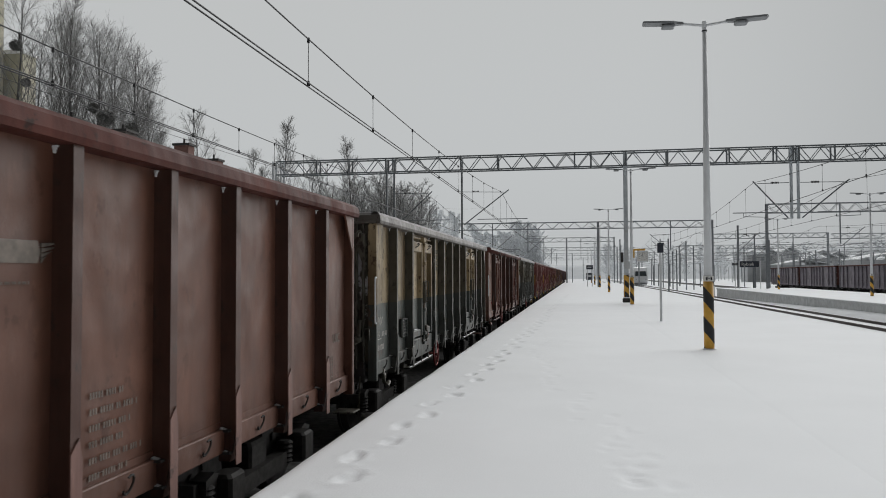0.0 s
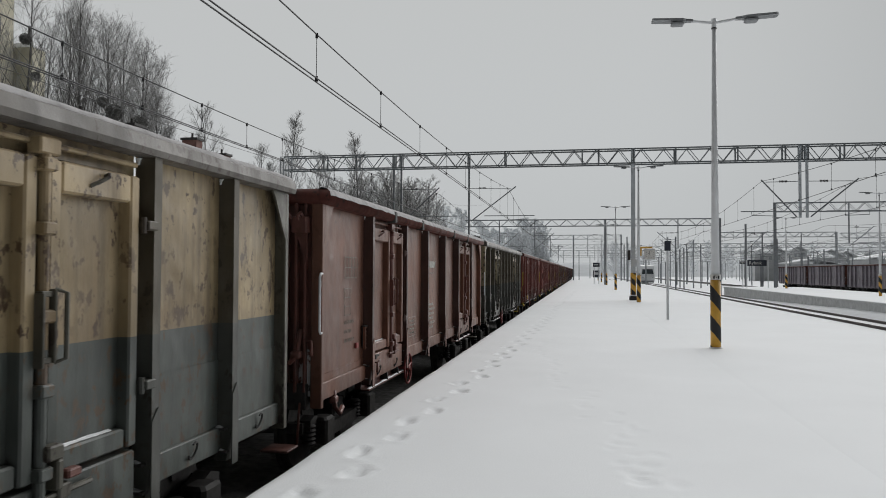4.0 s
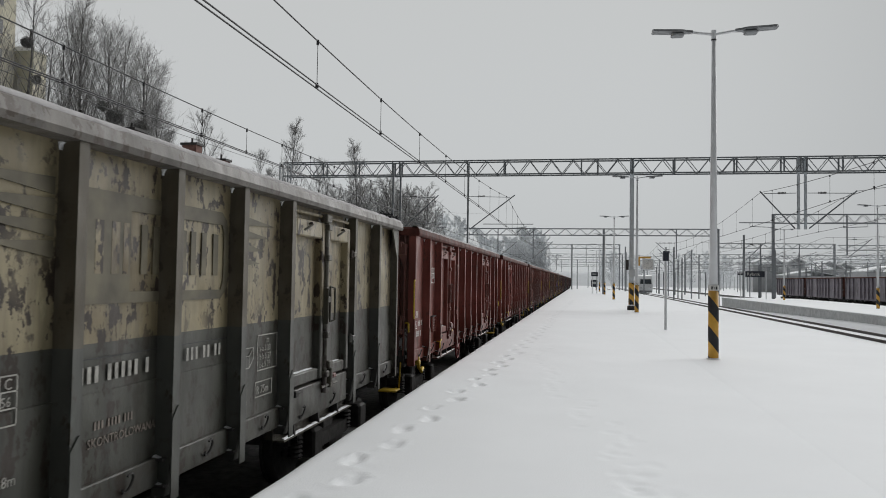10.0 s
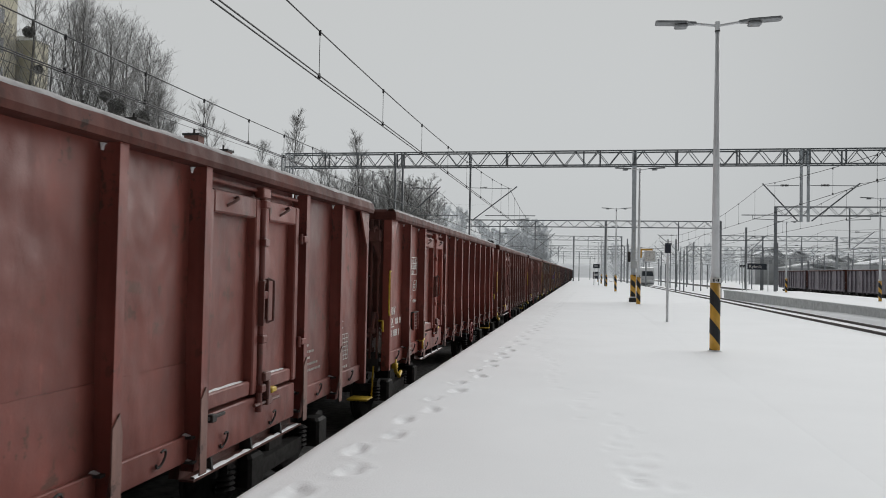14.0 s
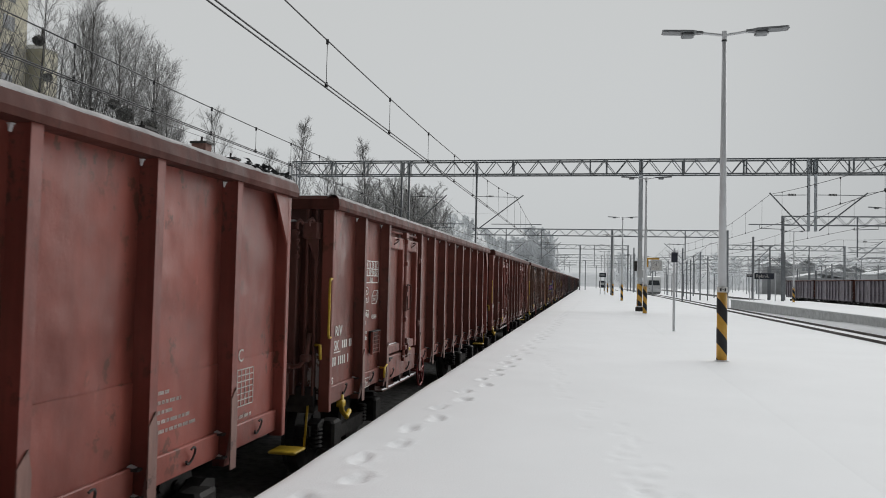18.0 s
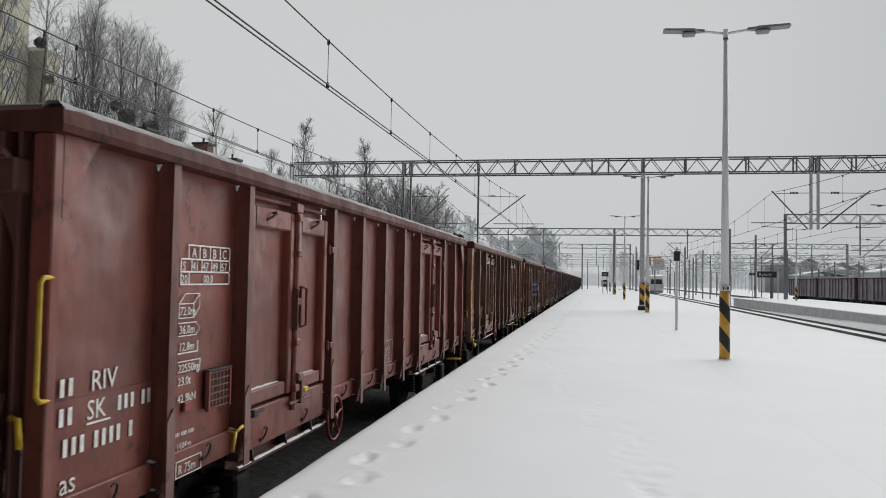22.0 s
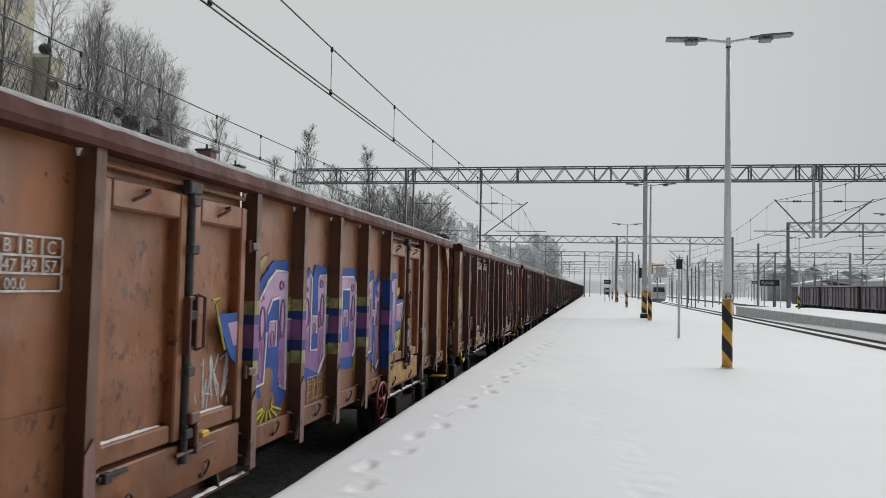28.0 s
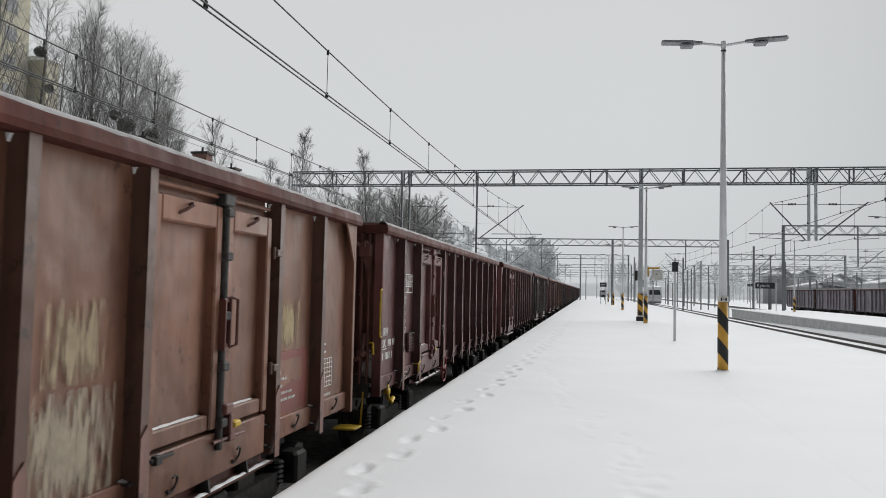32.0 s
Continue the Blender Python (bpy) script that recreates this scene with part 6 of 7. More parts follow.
# ---- catenary gantries ----
def truss_span(name, parent, x0, x1, y, zb, zt, depth, cell, mat, r=0.035, posts=()):
    """A box truss: four chords, zigzag laces on the near and far face, frames at the joints."""
    for dy in (-depth / 2, depth / 2):
        for z in (zb, zt):
            part("chord", Shape().box(x0, x1, y + dy - r, y + dy + r, z - r, z + r), mat, parent, "long steel chord")
    n = max(2, int(round((x1 - x0) / cell)))
    n += n % 2
    step = (x1 - x0) / n
    near = mat is TRUSS
    up = Shape().tube((0, 0, zb), (step, 0, zt), r * 0.75, r * 0.75, 4).mesh("lace", mat)
    down = Shape().tube((0, 0, zt), (step, 0, zb), r * 0.75, r * 0.75, 4).mesh("lace", mat)
    rest = Shape()
    for dy in (-depth / 2, depth / 2):
        for k in range(n):
            rising = k % 2
            if near:
                part("lace", up if rising else down, mat, parent, at=(x0 + k * step, y + dy, 0))
            else:
                za, zc = (zb, zt) if rising else (zt, zb)
                rest.tube((x0 + k * step, y + dy, za), (x0 + (k + 1) * step, y + dy, zc), r * 0.75, r * 0.75, 4)
    if not near:
        part("lacing", rest, mat, parent, "zigzag lacing")["kind"] = "stuff"
    ties = Shape()
    for k in range(0, n + 1, 2):
        a = x0 + (x1 - x0) * k / n
        for z in (zb, zt):
            ties.tube((a, y - depth / 2, z), (a, y + depth / 2, z), r * 0.6, r * 0.6, 4)
    part("cross_tie", ties, mat, parent)["kind"] = "stuff"
    for k, a in enumerate(posts):
        for dy in (-depth / 2, depth / 2):
            part("joint_post", Shape().box(a - 0.04, a + 0.04, y + dy - 0.03, y + dy + 0.03, zb, zt), mat, parent)


def h_mast(x, y, z0, z1, w, mat, parent, name="mast", label=""):
    s = Shape()
    s.box(x - w / 2, x + w / 2, y - w / 2, y - w / 2 + 0.02, z0, z1)
    s.box(x - w / 2, x + w / 2, y + w / 2 - 0.02, y + w / 2, z0, z1)
    s.box(x - 0.012, x + 0.012, y - w / 2 + 0.02, y + w / 2 - 0.02, z0, z1)
    return part(name, s, mat, parent, label)


def cantilever(x, y, way, z_low, z_tie, z_tip, reach, mat, parent, scale=1.0):
    """A hinged bracket: diagonal tube, tie rod with insulator, steady arm and drop arm."""
    a = way
    r = 0.032 * scale
    part("bracket_tube", Shape().tube((x + a * 0.08, y, z_low), (x + a * (reach + 0.1), y, z_tip + 0.08), r, r, 8), mat, parent, "slanting bracket tube")
    part("tie_rod", Shape().tube((x, y, z_tie), (x + a * reach * 0.93, y, z_tip - 0.05), r * 0.5, r * 0.5, 6), mat, parent)
    ins = Shape()
    for k in range(6):
        c = x + a * (0.55 + k * 0.07)
        ins.tube((c, y, z_tie + 0.006), (c + a * 0.035, y, z_tie + 0.006), 0.055 * scale, 0.04 * scale, 8)
    part("insulator", ins, SOOT, parent, "dark ribbed insulator")
    part("steady_tube", Shape().tube((x + a * 0.85, y, z_low + 0.30), (x + a * (reach + 1.15), y, z_low + 0.30), r * 0.7, r * 0.7, 6), mat, parent)
    part("drop_arm", Shape().path([(x + a * (reach + 0.6), y, z_low + 0.30), (x + a * (reach + 0.6), y, z_low + 0.10), (x + a * (reach - 0.6), y, z_low + 0.05)], r * 0.5, 6), mat, parent)


GY = 43.2
g1 = thing("catenary_gantry", (0, 0, 0), "grey steel lattice gantry spanning the platform tracks", "gantry", "catenary gantries")
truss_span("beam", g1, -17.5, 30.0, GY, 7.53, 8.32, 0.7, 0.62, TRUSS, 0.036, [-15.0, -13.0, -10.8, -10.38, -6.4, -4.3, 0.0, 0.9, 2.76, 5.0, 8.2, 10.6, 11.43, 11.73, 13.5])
h_mast(2.76, GY, 0.0, 8.36, 0.22, MASTSTEEL, g1, "mast", "grey-blue H-section mast")
h_mast(30.0, GY, RAIL - 0.2, 8.36, 0.26, MASTSTEEL, g1, "mast")
lat = Shape()
for dx in (-0.25, 0.25):
    for dy in (-0.25, 0.25):
        lat.box(-17.5 + dx - 0.04, -17.5 + dx + 0.04, GY + dy - 0.04, GY + dy + 0.04, RAIL - 0.2, 8.36)
part("lattice_mast", lat, HAZED, g1)
part("hanger", Shape().box(-6.44, -6.34, GY - 0.06, GY + 0.06, 3.55, 8.3), TRUSS, g1, "hanging post")
for x in (-10.82, -10.38):
    part("hanger", Shape().box(x - 0.05, x + 0.05, GY - 0.06, GY + 0.06, 3.9, 8.3), TRUSS, g1)
for x in (11.40, 11.75):
    part("hanger", Shape().box(x - 0.06, x + 0.06, GY - 0.07, GY - 0.05, 4.48, 8.36).box(x - 0.06, x + 0.06, GY + 0.05, GY + 0.07, 4.48, 8.36).box(x - 0.01, x + 0.01, GY - 0.05, GY + 0.05, 4.48, 8.36), MASTSTEEL, g1, "slim H-section hanging post")
cantilever(-6.35, GY, 1, 4.42, 6.31, 6.30, 2.55, TRUSS, g1)
cantilever(-10.33, GY, 1, 4.42, 6.31, 6.30, 2.1, TRUSS, g1)
cantilever(11.30, GY, -1, 4.53, 6.42, 6.45, 1.75, TRUSS, g1, 1.2)
cantilever(11.85, GY, 1, 4.53, 6.42, 6.45, 2.35, TRUSS, g1, 1.2)
part("warning_band", Shape().box(2.62, 2.90, GY - 0.14, GY + 0.14, 0.0, 1.5), YELLOW, g1, "yellow and black striped sleeve")


def stripes(parent, x, y, w, z1, round_post, lean=1):
    """Slanting black bands wrapped round a post."""
    n, pitch, t = 20, 0.62, 0.31
    r = w / 2 + 0.004
    k = -1
    while k * pitch < z1 + 0.3:
        s = Shape()
        for i in range(n):
            u0, u1 = 2 * math.pi * i / n, 2 * math.pi * (i + 1) / n
            quad = []
            for u, up in ((u0, 0), (u1, 0), (u1, t), (u0, t)):
                m = max(abs(math.cos(u)), abs(math.sin(u))) if not round_post else 1.0
                cx, sy = r * math.cos(u) / m, r * math.sin(u) / m
                zz = min(max(k * pitch + up + lean * 0.26 * cx / w + 0.23, 0.005), z1)
                quad.append((x + cx, y + sy, zz))
            if max(q[2] for q in quad) - min(q[2] for q in quad) > 0.01:
                s.add(quad, [(0, 1, 2, 3)])
        if s.f:
            part("black_stripe", s, BLACK, parent, "slanting black stripe")
        k += 1


stripes(g1, 2.76, GY, 0.285, 1.5, False, -1)
part("cable_box", Shape().box(2.45, 2.60, GY - 0.25, GY - 0.05, 2.2, 2.75, 0.02), SOOT, g1, "dark loudspeaker box")
part("number_plate", Shape().box(2.62, 2.95, GY - 0.175, GY - 0.165, 1.85, 2.25), DIFFUSER, g1, "pale plate")
part("number_plate", Shape().box(2.68, 2.84, GY - 0.145, GY - 0.135, 3.85, 3.98), DIFFUSER, g1)
foot = Shape().box(2.55, 2.97, GY - 0.24, GY + 0.24, -0.05, 0.24, 0.05)
part("mast_foot", foot, SOOT, g1, "dark bolted foot")
part("foot_snow", Shape().box(2.54, 2.98, GY - 0.25, GY - 0.145, 0.24, 0.30, 0.03), SNOW, g1)


def plain_gantry(y, x0, x1, zb, zt, masts, hangers, mat, label, low=0.0, cell=0.9, brackets=()):
    g = thing("catenary_gantry", label=label, category="gantry", group="catenary gantries")
    truss_span("beam", g, x0, x1, y, zb, zt, 0.6, cell, mat, 0.045)
    for x in masts:
        h_mast(x, y, low, zt + 0.05, 0.26, mat, g, "mast")
    for x, z in hangers:
        part("hanger", Shape().box(x - 0.06, x + 0.06, y - 0.06, y + 0.06, z, zt), mat, g)
    for x, way in brackets:
        cantilever(x, y, way, 4.4, 6.3, 6.3, 2.3, mat, g, 1.3)
    return g


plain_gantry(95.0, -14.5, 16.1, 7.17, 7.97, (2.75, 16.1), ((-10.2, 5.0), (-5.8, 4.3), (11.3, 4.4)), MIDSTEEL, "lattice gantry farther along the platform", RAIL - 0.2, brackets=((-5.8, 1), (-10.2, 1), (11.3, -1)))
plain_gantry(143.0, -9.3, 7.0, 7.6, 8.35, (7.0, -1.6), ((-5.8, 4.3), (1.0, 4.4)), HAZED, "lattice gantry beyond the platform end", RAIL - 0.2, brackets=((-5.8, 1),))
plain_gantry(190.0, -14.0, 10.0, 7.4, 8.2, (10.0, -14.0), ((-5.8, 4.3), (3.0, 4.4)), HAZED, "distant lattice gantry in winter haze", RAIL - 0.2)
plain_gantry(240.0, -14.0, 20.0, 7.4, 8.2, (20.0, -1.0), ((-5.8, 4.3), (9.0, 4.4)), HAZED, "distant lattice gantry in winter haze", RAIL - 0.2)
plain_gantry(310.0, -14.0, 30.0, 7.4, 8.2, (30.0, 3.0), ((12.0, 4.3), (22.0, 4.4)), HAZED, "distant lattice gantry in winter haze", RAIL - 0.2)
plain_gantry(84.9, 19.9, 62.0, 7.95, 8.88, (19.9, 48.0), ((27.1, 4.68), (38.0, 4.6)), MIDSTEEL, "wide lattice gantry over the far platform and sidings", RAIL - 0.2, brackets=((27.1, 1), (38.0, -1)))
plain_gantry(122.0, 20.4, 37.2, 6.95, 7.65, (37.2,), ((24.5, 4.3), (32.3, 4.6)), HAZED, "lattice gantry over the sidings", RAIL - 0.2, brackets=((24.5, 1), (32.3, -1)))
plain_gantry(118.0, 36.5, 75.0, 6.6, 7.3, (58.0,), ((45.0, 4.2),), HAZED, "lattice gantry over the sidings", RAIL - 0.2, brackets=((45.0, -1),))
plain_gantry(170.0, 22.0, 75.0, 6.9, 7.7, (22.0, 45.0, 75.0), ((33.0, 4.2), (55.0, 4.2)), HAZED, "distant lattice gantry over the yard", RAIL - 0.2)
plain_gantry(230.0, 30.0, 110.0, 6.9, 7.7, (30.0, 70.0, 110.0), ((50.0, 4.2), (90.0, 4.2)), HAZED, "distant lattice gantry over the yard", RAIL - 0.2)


# ---- overhead wires ----
def wire(name, pts, r, label, mat=WIRE, group="overhead wires"):
    return solid(name, Shape().path(pts, r, 6), mat, label, "wire", group)


def catenary_line(x, zc, mids, span_ends, sag_z, top_z, gap=0.09, pitch=3.9, start=0.0, r=0.0115, twin=True):
    """Contact wires, sagging messenger and droppers of one track, between supports."""
    y_lo, y_hi = span_ends[0], span_ends[-1]
    for off in ((-gap / 2, gap / 2) if twin else (0.0,)):
        wire("contact_wire", [(x + off, y, zc) for y in np.linspace(y_lo, y_hi, 41)], r, "straight dark contact wire over the track")
    pts, drops = [], []

    def height(y):
        for a, b in zip(span_ends, span_ends[1:]):
            if a <= y <= b:
                u = (y - a) / (b - a)
                return sag_z + (top_z - sag_z) * (2 * u - 1) ** 2
        return top_z

    for y in np.arange(y_lo, y_hi + 0.01, 2.0):
        pts.append((x, float(y), height(float(y))))
    wire("messenger_wire", pts, r * 1.0, "sagging dark messenger wire")
    y = start
    while y < min(y_hi, 140):
        c = Shape().path([(x, y, height(y)), (x, y, zc)], r * 0.5, 6).tube((x, y, height(y) + 0.02), (x, y, height(y) - 0.06), 0.024, 0.024, 6).tube((x, y, zc - 0.02), (x, y, zc + 0.06), 0.03, 0.024, 6)
        solid("dropper", c, WIRE, "thin vertical dropper clamped between two wires", "wire", "droppers")
        y += pitch


catenary_line(AXIS, 4.55, None, [-15.0, GY, 95.0, 143.0, 190.0], 5.27, 6.28, start=-0.3)
catenary_line(-8.1, 4.56, None, [-15.0, GY, 95.0, 143.0, 190.0], 5.13, 6.0, start=3.95, pitch=2.25)
catenary_line(9.45, 4.75, None, [-15.0, GY, 95.0, 143.0, 190.0], 5.4, 6.45, start=18.0, pitch=4.5, twin=False)
catenary_line(14.2, 4.75, None, [-15.0, GY, 95.0, 143.0, 190.0], 5.4, 6.5, start=18.0, pitch=4.5, twin=False)
catenary_line(24.9, 4.75, None, [20.0, 84.9, 140.0], 5.4, 6.5, start=40.0, pitch=6, twin=False)
catenary_line(30.0, 4.75, None, [20.0, 84.9, 140.0], 5.4, 6.5, start=40.0, pitch=6, twin=False)
for k in range(7):
    xk = 34.0 + k * 5.2
    catenary_line(xk, 4.6, None, [30.0, 85.0, 122.0, 170.0, 230.0], 5.2, 6.3, start=200.0, r=0.014, twin=False)
for k in range(5):
    xk = 4.0 + k * 4.4
    catenary_line(xk + 12, 4.6, None, [118.0, 170.0, 230.0, 300.0], 5.2, 6.3, start=300.0, r=0.02, twin=False)
wire("feeder_wire", [(-12.5, y, 5.95 + 0.0006 * (y - 14) ** 2) for y in range(-14, 100, 4)], 0.008, "thin feeder wire behind the second track")


# ---- platform lamps ----
def platform_lamp(x, y, height, stripe=True):
    p = thing("street_lamp", (x, y, 0), "tall grey platform lamp with two flat heads and striped base", "lamp", "platform lamps")
    part("pole", Shape().tube((0, 0, 0), (0, 0, 1.5), 0.085, 0.083, 20).tube((0, 0, 1.5), (0, 0, height - 0.18), 0.083, 0.042, 20), LAMPGREY, p, "tapered light grey pole", True)
    part("cap", Shape().tube((0, 0, height - 0.18), (0, 0, height + 0.02), 0.05, 0.05, 14), LAMPGREY, p)
    part("cap_ring", Shape().tube((0, 0, height - 0.19), (0, 0, height - 0.165), 0.054, 0.054, 14), BLACK, p)
    for a in (1, -1):
        part("arm", Shape().tube((a * 0.04, 0, height - 0.06), (a * 0.46, 0, height + 0.0), 0.028, 0.026, 10), LAMPGREY, p)
        head = Shape()
        n = [(0.42, 0.05), (0.55, 0.075), (0.62, 0.13), (0.86, 0.14), (0.90, 0.125), (1.22, 0.125), (1.255, 0.09)]
        out = [(xx, yy2) for xx, yy2 in n] + [(xx, -yy2) for xx, yy2 in reversed(n)]
        z0, z1 = height - 0.022, height + 0.03
        v = [(a * xx, yy2, z0 + 0.05 * (xx - 0.4)) for xx, yy2 in out] + [(a * (xx * 0.985 + 0.01), yy2 * 0.8, z1 + 0.05 * (xx - 0.4)) for xx, yy2 in out]
        k = len(out)
        head.add(v, [(i, (i + 1) % k, k + (i + 1) % k, k + i) for i in range(k)] + [tuple(range(k - 1, -1, -1)), tuple(range(k, 2 * k))])
        hd = part("lamp_head", head, LAMPHEAD, p, "flat dark grey lamp head")
        part("gear_box", Shape().box(min(a * 0.60, a * 0.86), max(a * 0.60, a * 0.86), -0.11, 0.11, height - 0.085, height - 0.02, 0.02), LAMPHEAD, hd)
        for q in range(4):
            c = 0.915 + q * 0.082
            part("lens", Shape().box(min(a * c, a * (c + 0.068)), max(a * c, a * (c + 0.068)), -0.10, 0.10, height - 0.018 + 0.05 * (c - 0.4), height - 0.008 + 0.05 * (c - 0.4)), DIFFUSER, hd, "pale lamp lens")
    part("warning_sleeve", Shape().tube((0, 0, 0), (0, 0, 1.39), 0.103, 0.1, 24), YELLOW, p, "yellow sleeve", True)
    stripes(p, 0, 0, 0.206, 1.39, True, -1)
    part("number_label", Shape().tube((0, 0, 1.39), (0, 0, 1.50), 0.105, 0.105, 24), WHITE, p, "white label band")
    part("label_marks", Shape().box(-0.06, -0.03, -0.109, -0.106, 1.415, 1.475).box(-0.012, 0.012, -0.109, -0.106, 1.435, 1.455).box(0.028, 0.06, -0.109, -0.106, 1.415, 1.475), BLACK, p, "dark marks")
    part("snow_collar", Shape().tube((0, 0, -0.02), (0, 0, 0.018), 0.17, 0.11, 20), SNOW, p, "snow gathered round the base", True)
    return p


for ly, lh in ((16.42, 6.78), (40.2, 6.95), (67.6, 7.2), (92.8, 7.2), (118.0, 7.2), (142.0, 7.2)):
    platform_lamp(2.69 if ly < 20 else 2.84, ly, lh)
for ly in (80.1, 56.0):
    platform_lamp(19.8, ly, 7.0)

# sign post with a small dark box
sp = thing("signal_post", (2.76, 26.0, 0), "slim grey post with a small dark indicator box", "signal")
part("post", Shape().tube((0, 0, -0.02), (0, 0, 2.3), 0.042, 0.042, 12), LAMPGREY, sp)
part("indicator_box", Shape().box(-0.10, 0.09, -0.13, 0.05, 2.25, 2.56, 0.015), BROWNSIGN, sp, "dark box on top")
part("visor", Shape().box(-0.11, 0.10, -0.22, -0.13, 2.53, 2.57), BROWNSIGN, sp)

# yellow bracket with the station clock beside the gantry mast
ck = thing("station_clock", (0, 0, 0), "square white station clock on a yellow bracket", "clock")
part("bracket", Shape().box(3.02, 3.14, GY - 1.0, GY - 0.9, 2.42, 2.92).box(3.14, 3.70, GY - 1.0, GY - 0.9, 2.82, 2.92), YELLOW, ck, "yellow bracket")
part("case", Shape().box(3.28, 3.86, GY - 1.02, GY - 0.86, 2.21, 2.79, 0.02), LAMPGREY, ck, "grey square case")
part("face", Shape().box(3.32, 3.82, GY - 1.028, GY - 1.02, 2.25, 2.75), WHITE, ck, "white dial")
tick = Shape()
for k in range(12):
    u = 2 * math.pi * k / 12
    a, b = 3.57 + 0.20 * math.sin(u), 2.50 + 0.20 * math.cos(u)
    tick.box(a - 0.012, a + 0.012, GY - 1.034, GY - 1.029, b - 0.012, b + 0.012)
part("hour_marks", tick, BLACK, ck)
part("pointers", Shape().tube((3.57, GY - 1.035, 2.50), (3.545, GY - 1.035, 2.66), 0.012, 0.01, 5).tube((3.57, GY - 1.035, 2.50), (3.47, GY - 1.035, 2.57), 0.014, 0.012, 5), BLACK, ck)
part("post", Shape().tube((3.02, GY - 0.95, 0), (3.02, GY - 0.95, 2.9), 0.04, 0.04, 10), LAMPGREY, ck)


# ---- signs on the platforms ----
def sign_board(name, x0, x1, y, z0, z1, text, label, size, legs):
    s = thing(name, label=label, category="sign")
    part("panel", Shape().box(x0, x1, y - 0.04, y + 0.04, z0, z1, 0.012), BROWNSIGN, s, "dark blue panel")
    if text:
        letters("lettering", text, size, WHITE, s, Matrix.Translation(((x0 + x1) / 2 - size * len(text) * 0.29, y - 0.044, (z0 + z1) / 2 - size * 0.33)) @ pose(0, 0, 0, 90, 0, 0))
    for x in legs:
        part("leg", Shape().tube((x, y + 0.06, -0.05), (x, y + 0.06, z1), 0.045, 0.045, 8), LAMPGREY, s)
    return s


sign_board("station_sign", 16.95, 18.85, 84.0, 2.25, 2.88, "Rybnik", "dark blue station name board with white lettering", 0.46, (16.9, 19.0))
b2 = sign_board("track_sign", 16.2, 16.75, 84.0, 2.45, 2.72, "", "small dark track number board", 0.2, (16.5,))
part("mark", Shape().box(16.25, 16.7, 83.945, 83.957, 2.57, 2.60).box(16.46, 16.49, 83.945, 83.957, 2.47, 2.70), WHITE, b2)
b3 = sign_board("display_board", 1.36, 2.2, 100.0, 2.2, 2.75, "", "dark display board on the platform", 0.2, (1.5, 2.1))
part("mark", Shape().box(1.5, 2.0, 99.945, 99.957, 2.42, 2.55), DIFFUSER, b3)
b4 = sign_board("timetable_case", 1.36, 2.2, 101.0, 0.85, 1.75, "", "dark timetable case on legs", 0.2, (1.5, 2.1))
part("mark", Shape().box(1.5, 2.0, 100.945, 100.957, 1.2, 1.5), DIFFUSER, b4)

# masts standing free
rm = random.Random(11)


def lone_mast(x, y, h, mat, w=0.22, arm=0):
    m = thing("catenary_mast", label="grey catenary mast standing in the snowy yard", category="mast", group="yard masts")
    h_mast(x, y, RAIL - 0.2, h, w, mat, m, "shaft")
    if arm:
        cantilever(x + arm * w / 2, y, arm, 4.3, 6.2, 6.2, 2.0, mat, m, 1.4)
    return m


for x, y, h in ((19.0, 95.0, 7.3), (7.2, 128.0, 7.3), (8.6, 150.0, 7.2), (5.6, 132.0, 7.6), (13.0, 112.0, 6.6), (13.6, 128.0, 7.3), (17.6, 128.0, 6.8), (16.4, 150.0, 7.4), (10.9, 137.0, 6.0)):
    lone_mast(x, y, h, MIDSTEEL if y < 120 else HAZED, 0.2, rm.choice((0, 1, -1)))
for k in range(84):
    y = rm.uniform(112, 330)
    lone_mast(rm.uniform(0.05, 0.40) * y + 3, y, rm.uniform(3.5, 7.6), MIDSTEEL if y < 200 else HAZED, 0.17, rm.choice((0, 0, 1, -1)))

# low wayside boxes and a trackside cabinet
wc1 = thing("trackside_cabinet", (0, 0, 0), "small white trackside cabinet in the snow", "cabinet")
part("body", Shape().box(15.0, 15.7, 91.5, 92.1, RAIL - 0.2, 0.05, 0.02), WHITE, wc1)
part("lid", Shape().box(14.95, 15.75, 91.45, 92.15, 0.05, 0.12, 0.02), SNOW, wc1, "snowy lid")

# ---- parked wagons on the siding ----
PURPLE = paint("dark_plum_paint", (0.19, 0.172, 0.195), seed=14, worn=0.3)
for k in range(7):
    pw = build_wagon("dark plum open wagon parked on the siding under snow", PURPLE, P2, GRIME, detail=0, group="wagons parked on the siding")
    pw.location = (28.5, 113.5 - 12.78 - k * PITCH, RAIL)
    pw.rotation_euler = (0, 0, math.pi)
    pw.location.y += LEN

# ---- white railcar waiting far down the line ----
TRAINWHITE = simple("railcar_white", (0.84, 0.85, 0.86), 0.35, 0, 0.05, 1)
emu = thing("railcar", (13.7, 168.0, RAIL), "white and grey passenger railcar standing far along the line", "train")
nose = [(0.0, 0.35), (-0.5, 0.6), (-0.75, 1.2), (-0.5, 2.0), (0.3, 3.1), (1.0, 3.75), (3.0, 3.9), (30.0, 3.9), (30.0, 0.35)]
part("body", Shape().prism(nose, -1.4, 1.4, "x"), TRAINWHITE, emu, "white rounded body")
part("windscreen", Shape().add([(-1.2, -0.60, 1.98), (1.2, -0.60, 1.98), (1.05, 0.15, 3.0), (-1.05, 0.15, 3.0)], [(0, 1, 2, 3)]), PANE, emu, "dark windscreen")
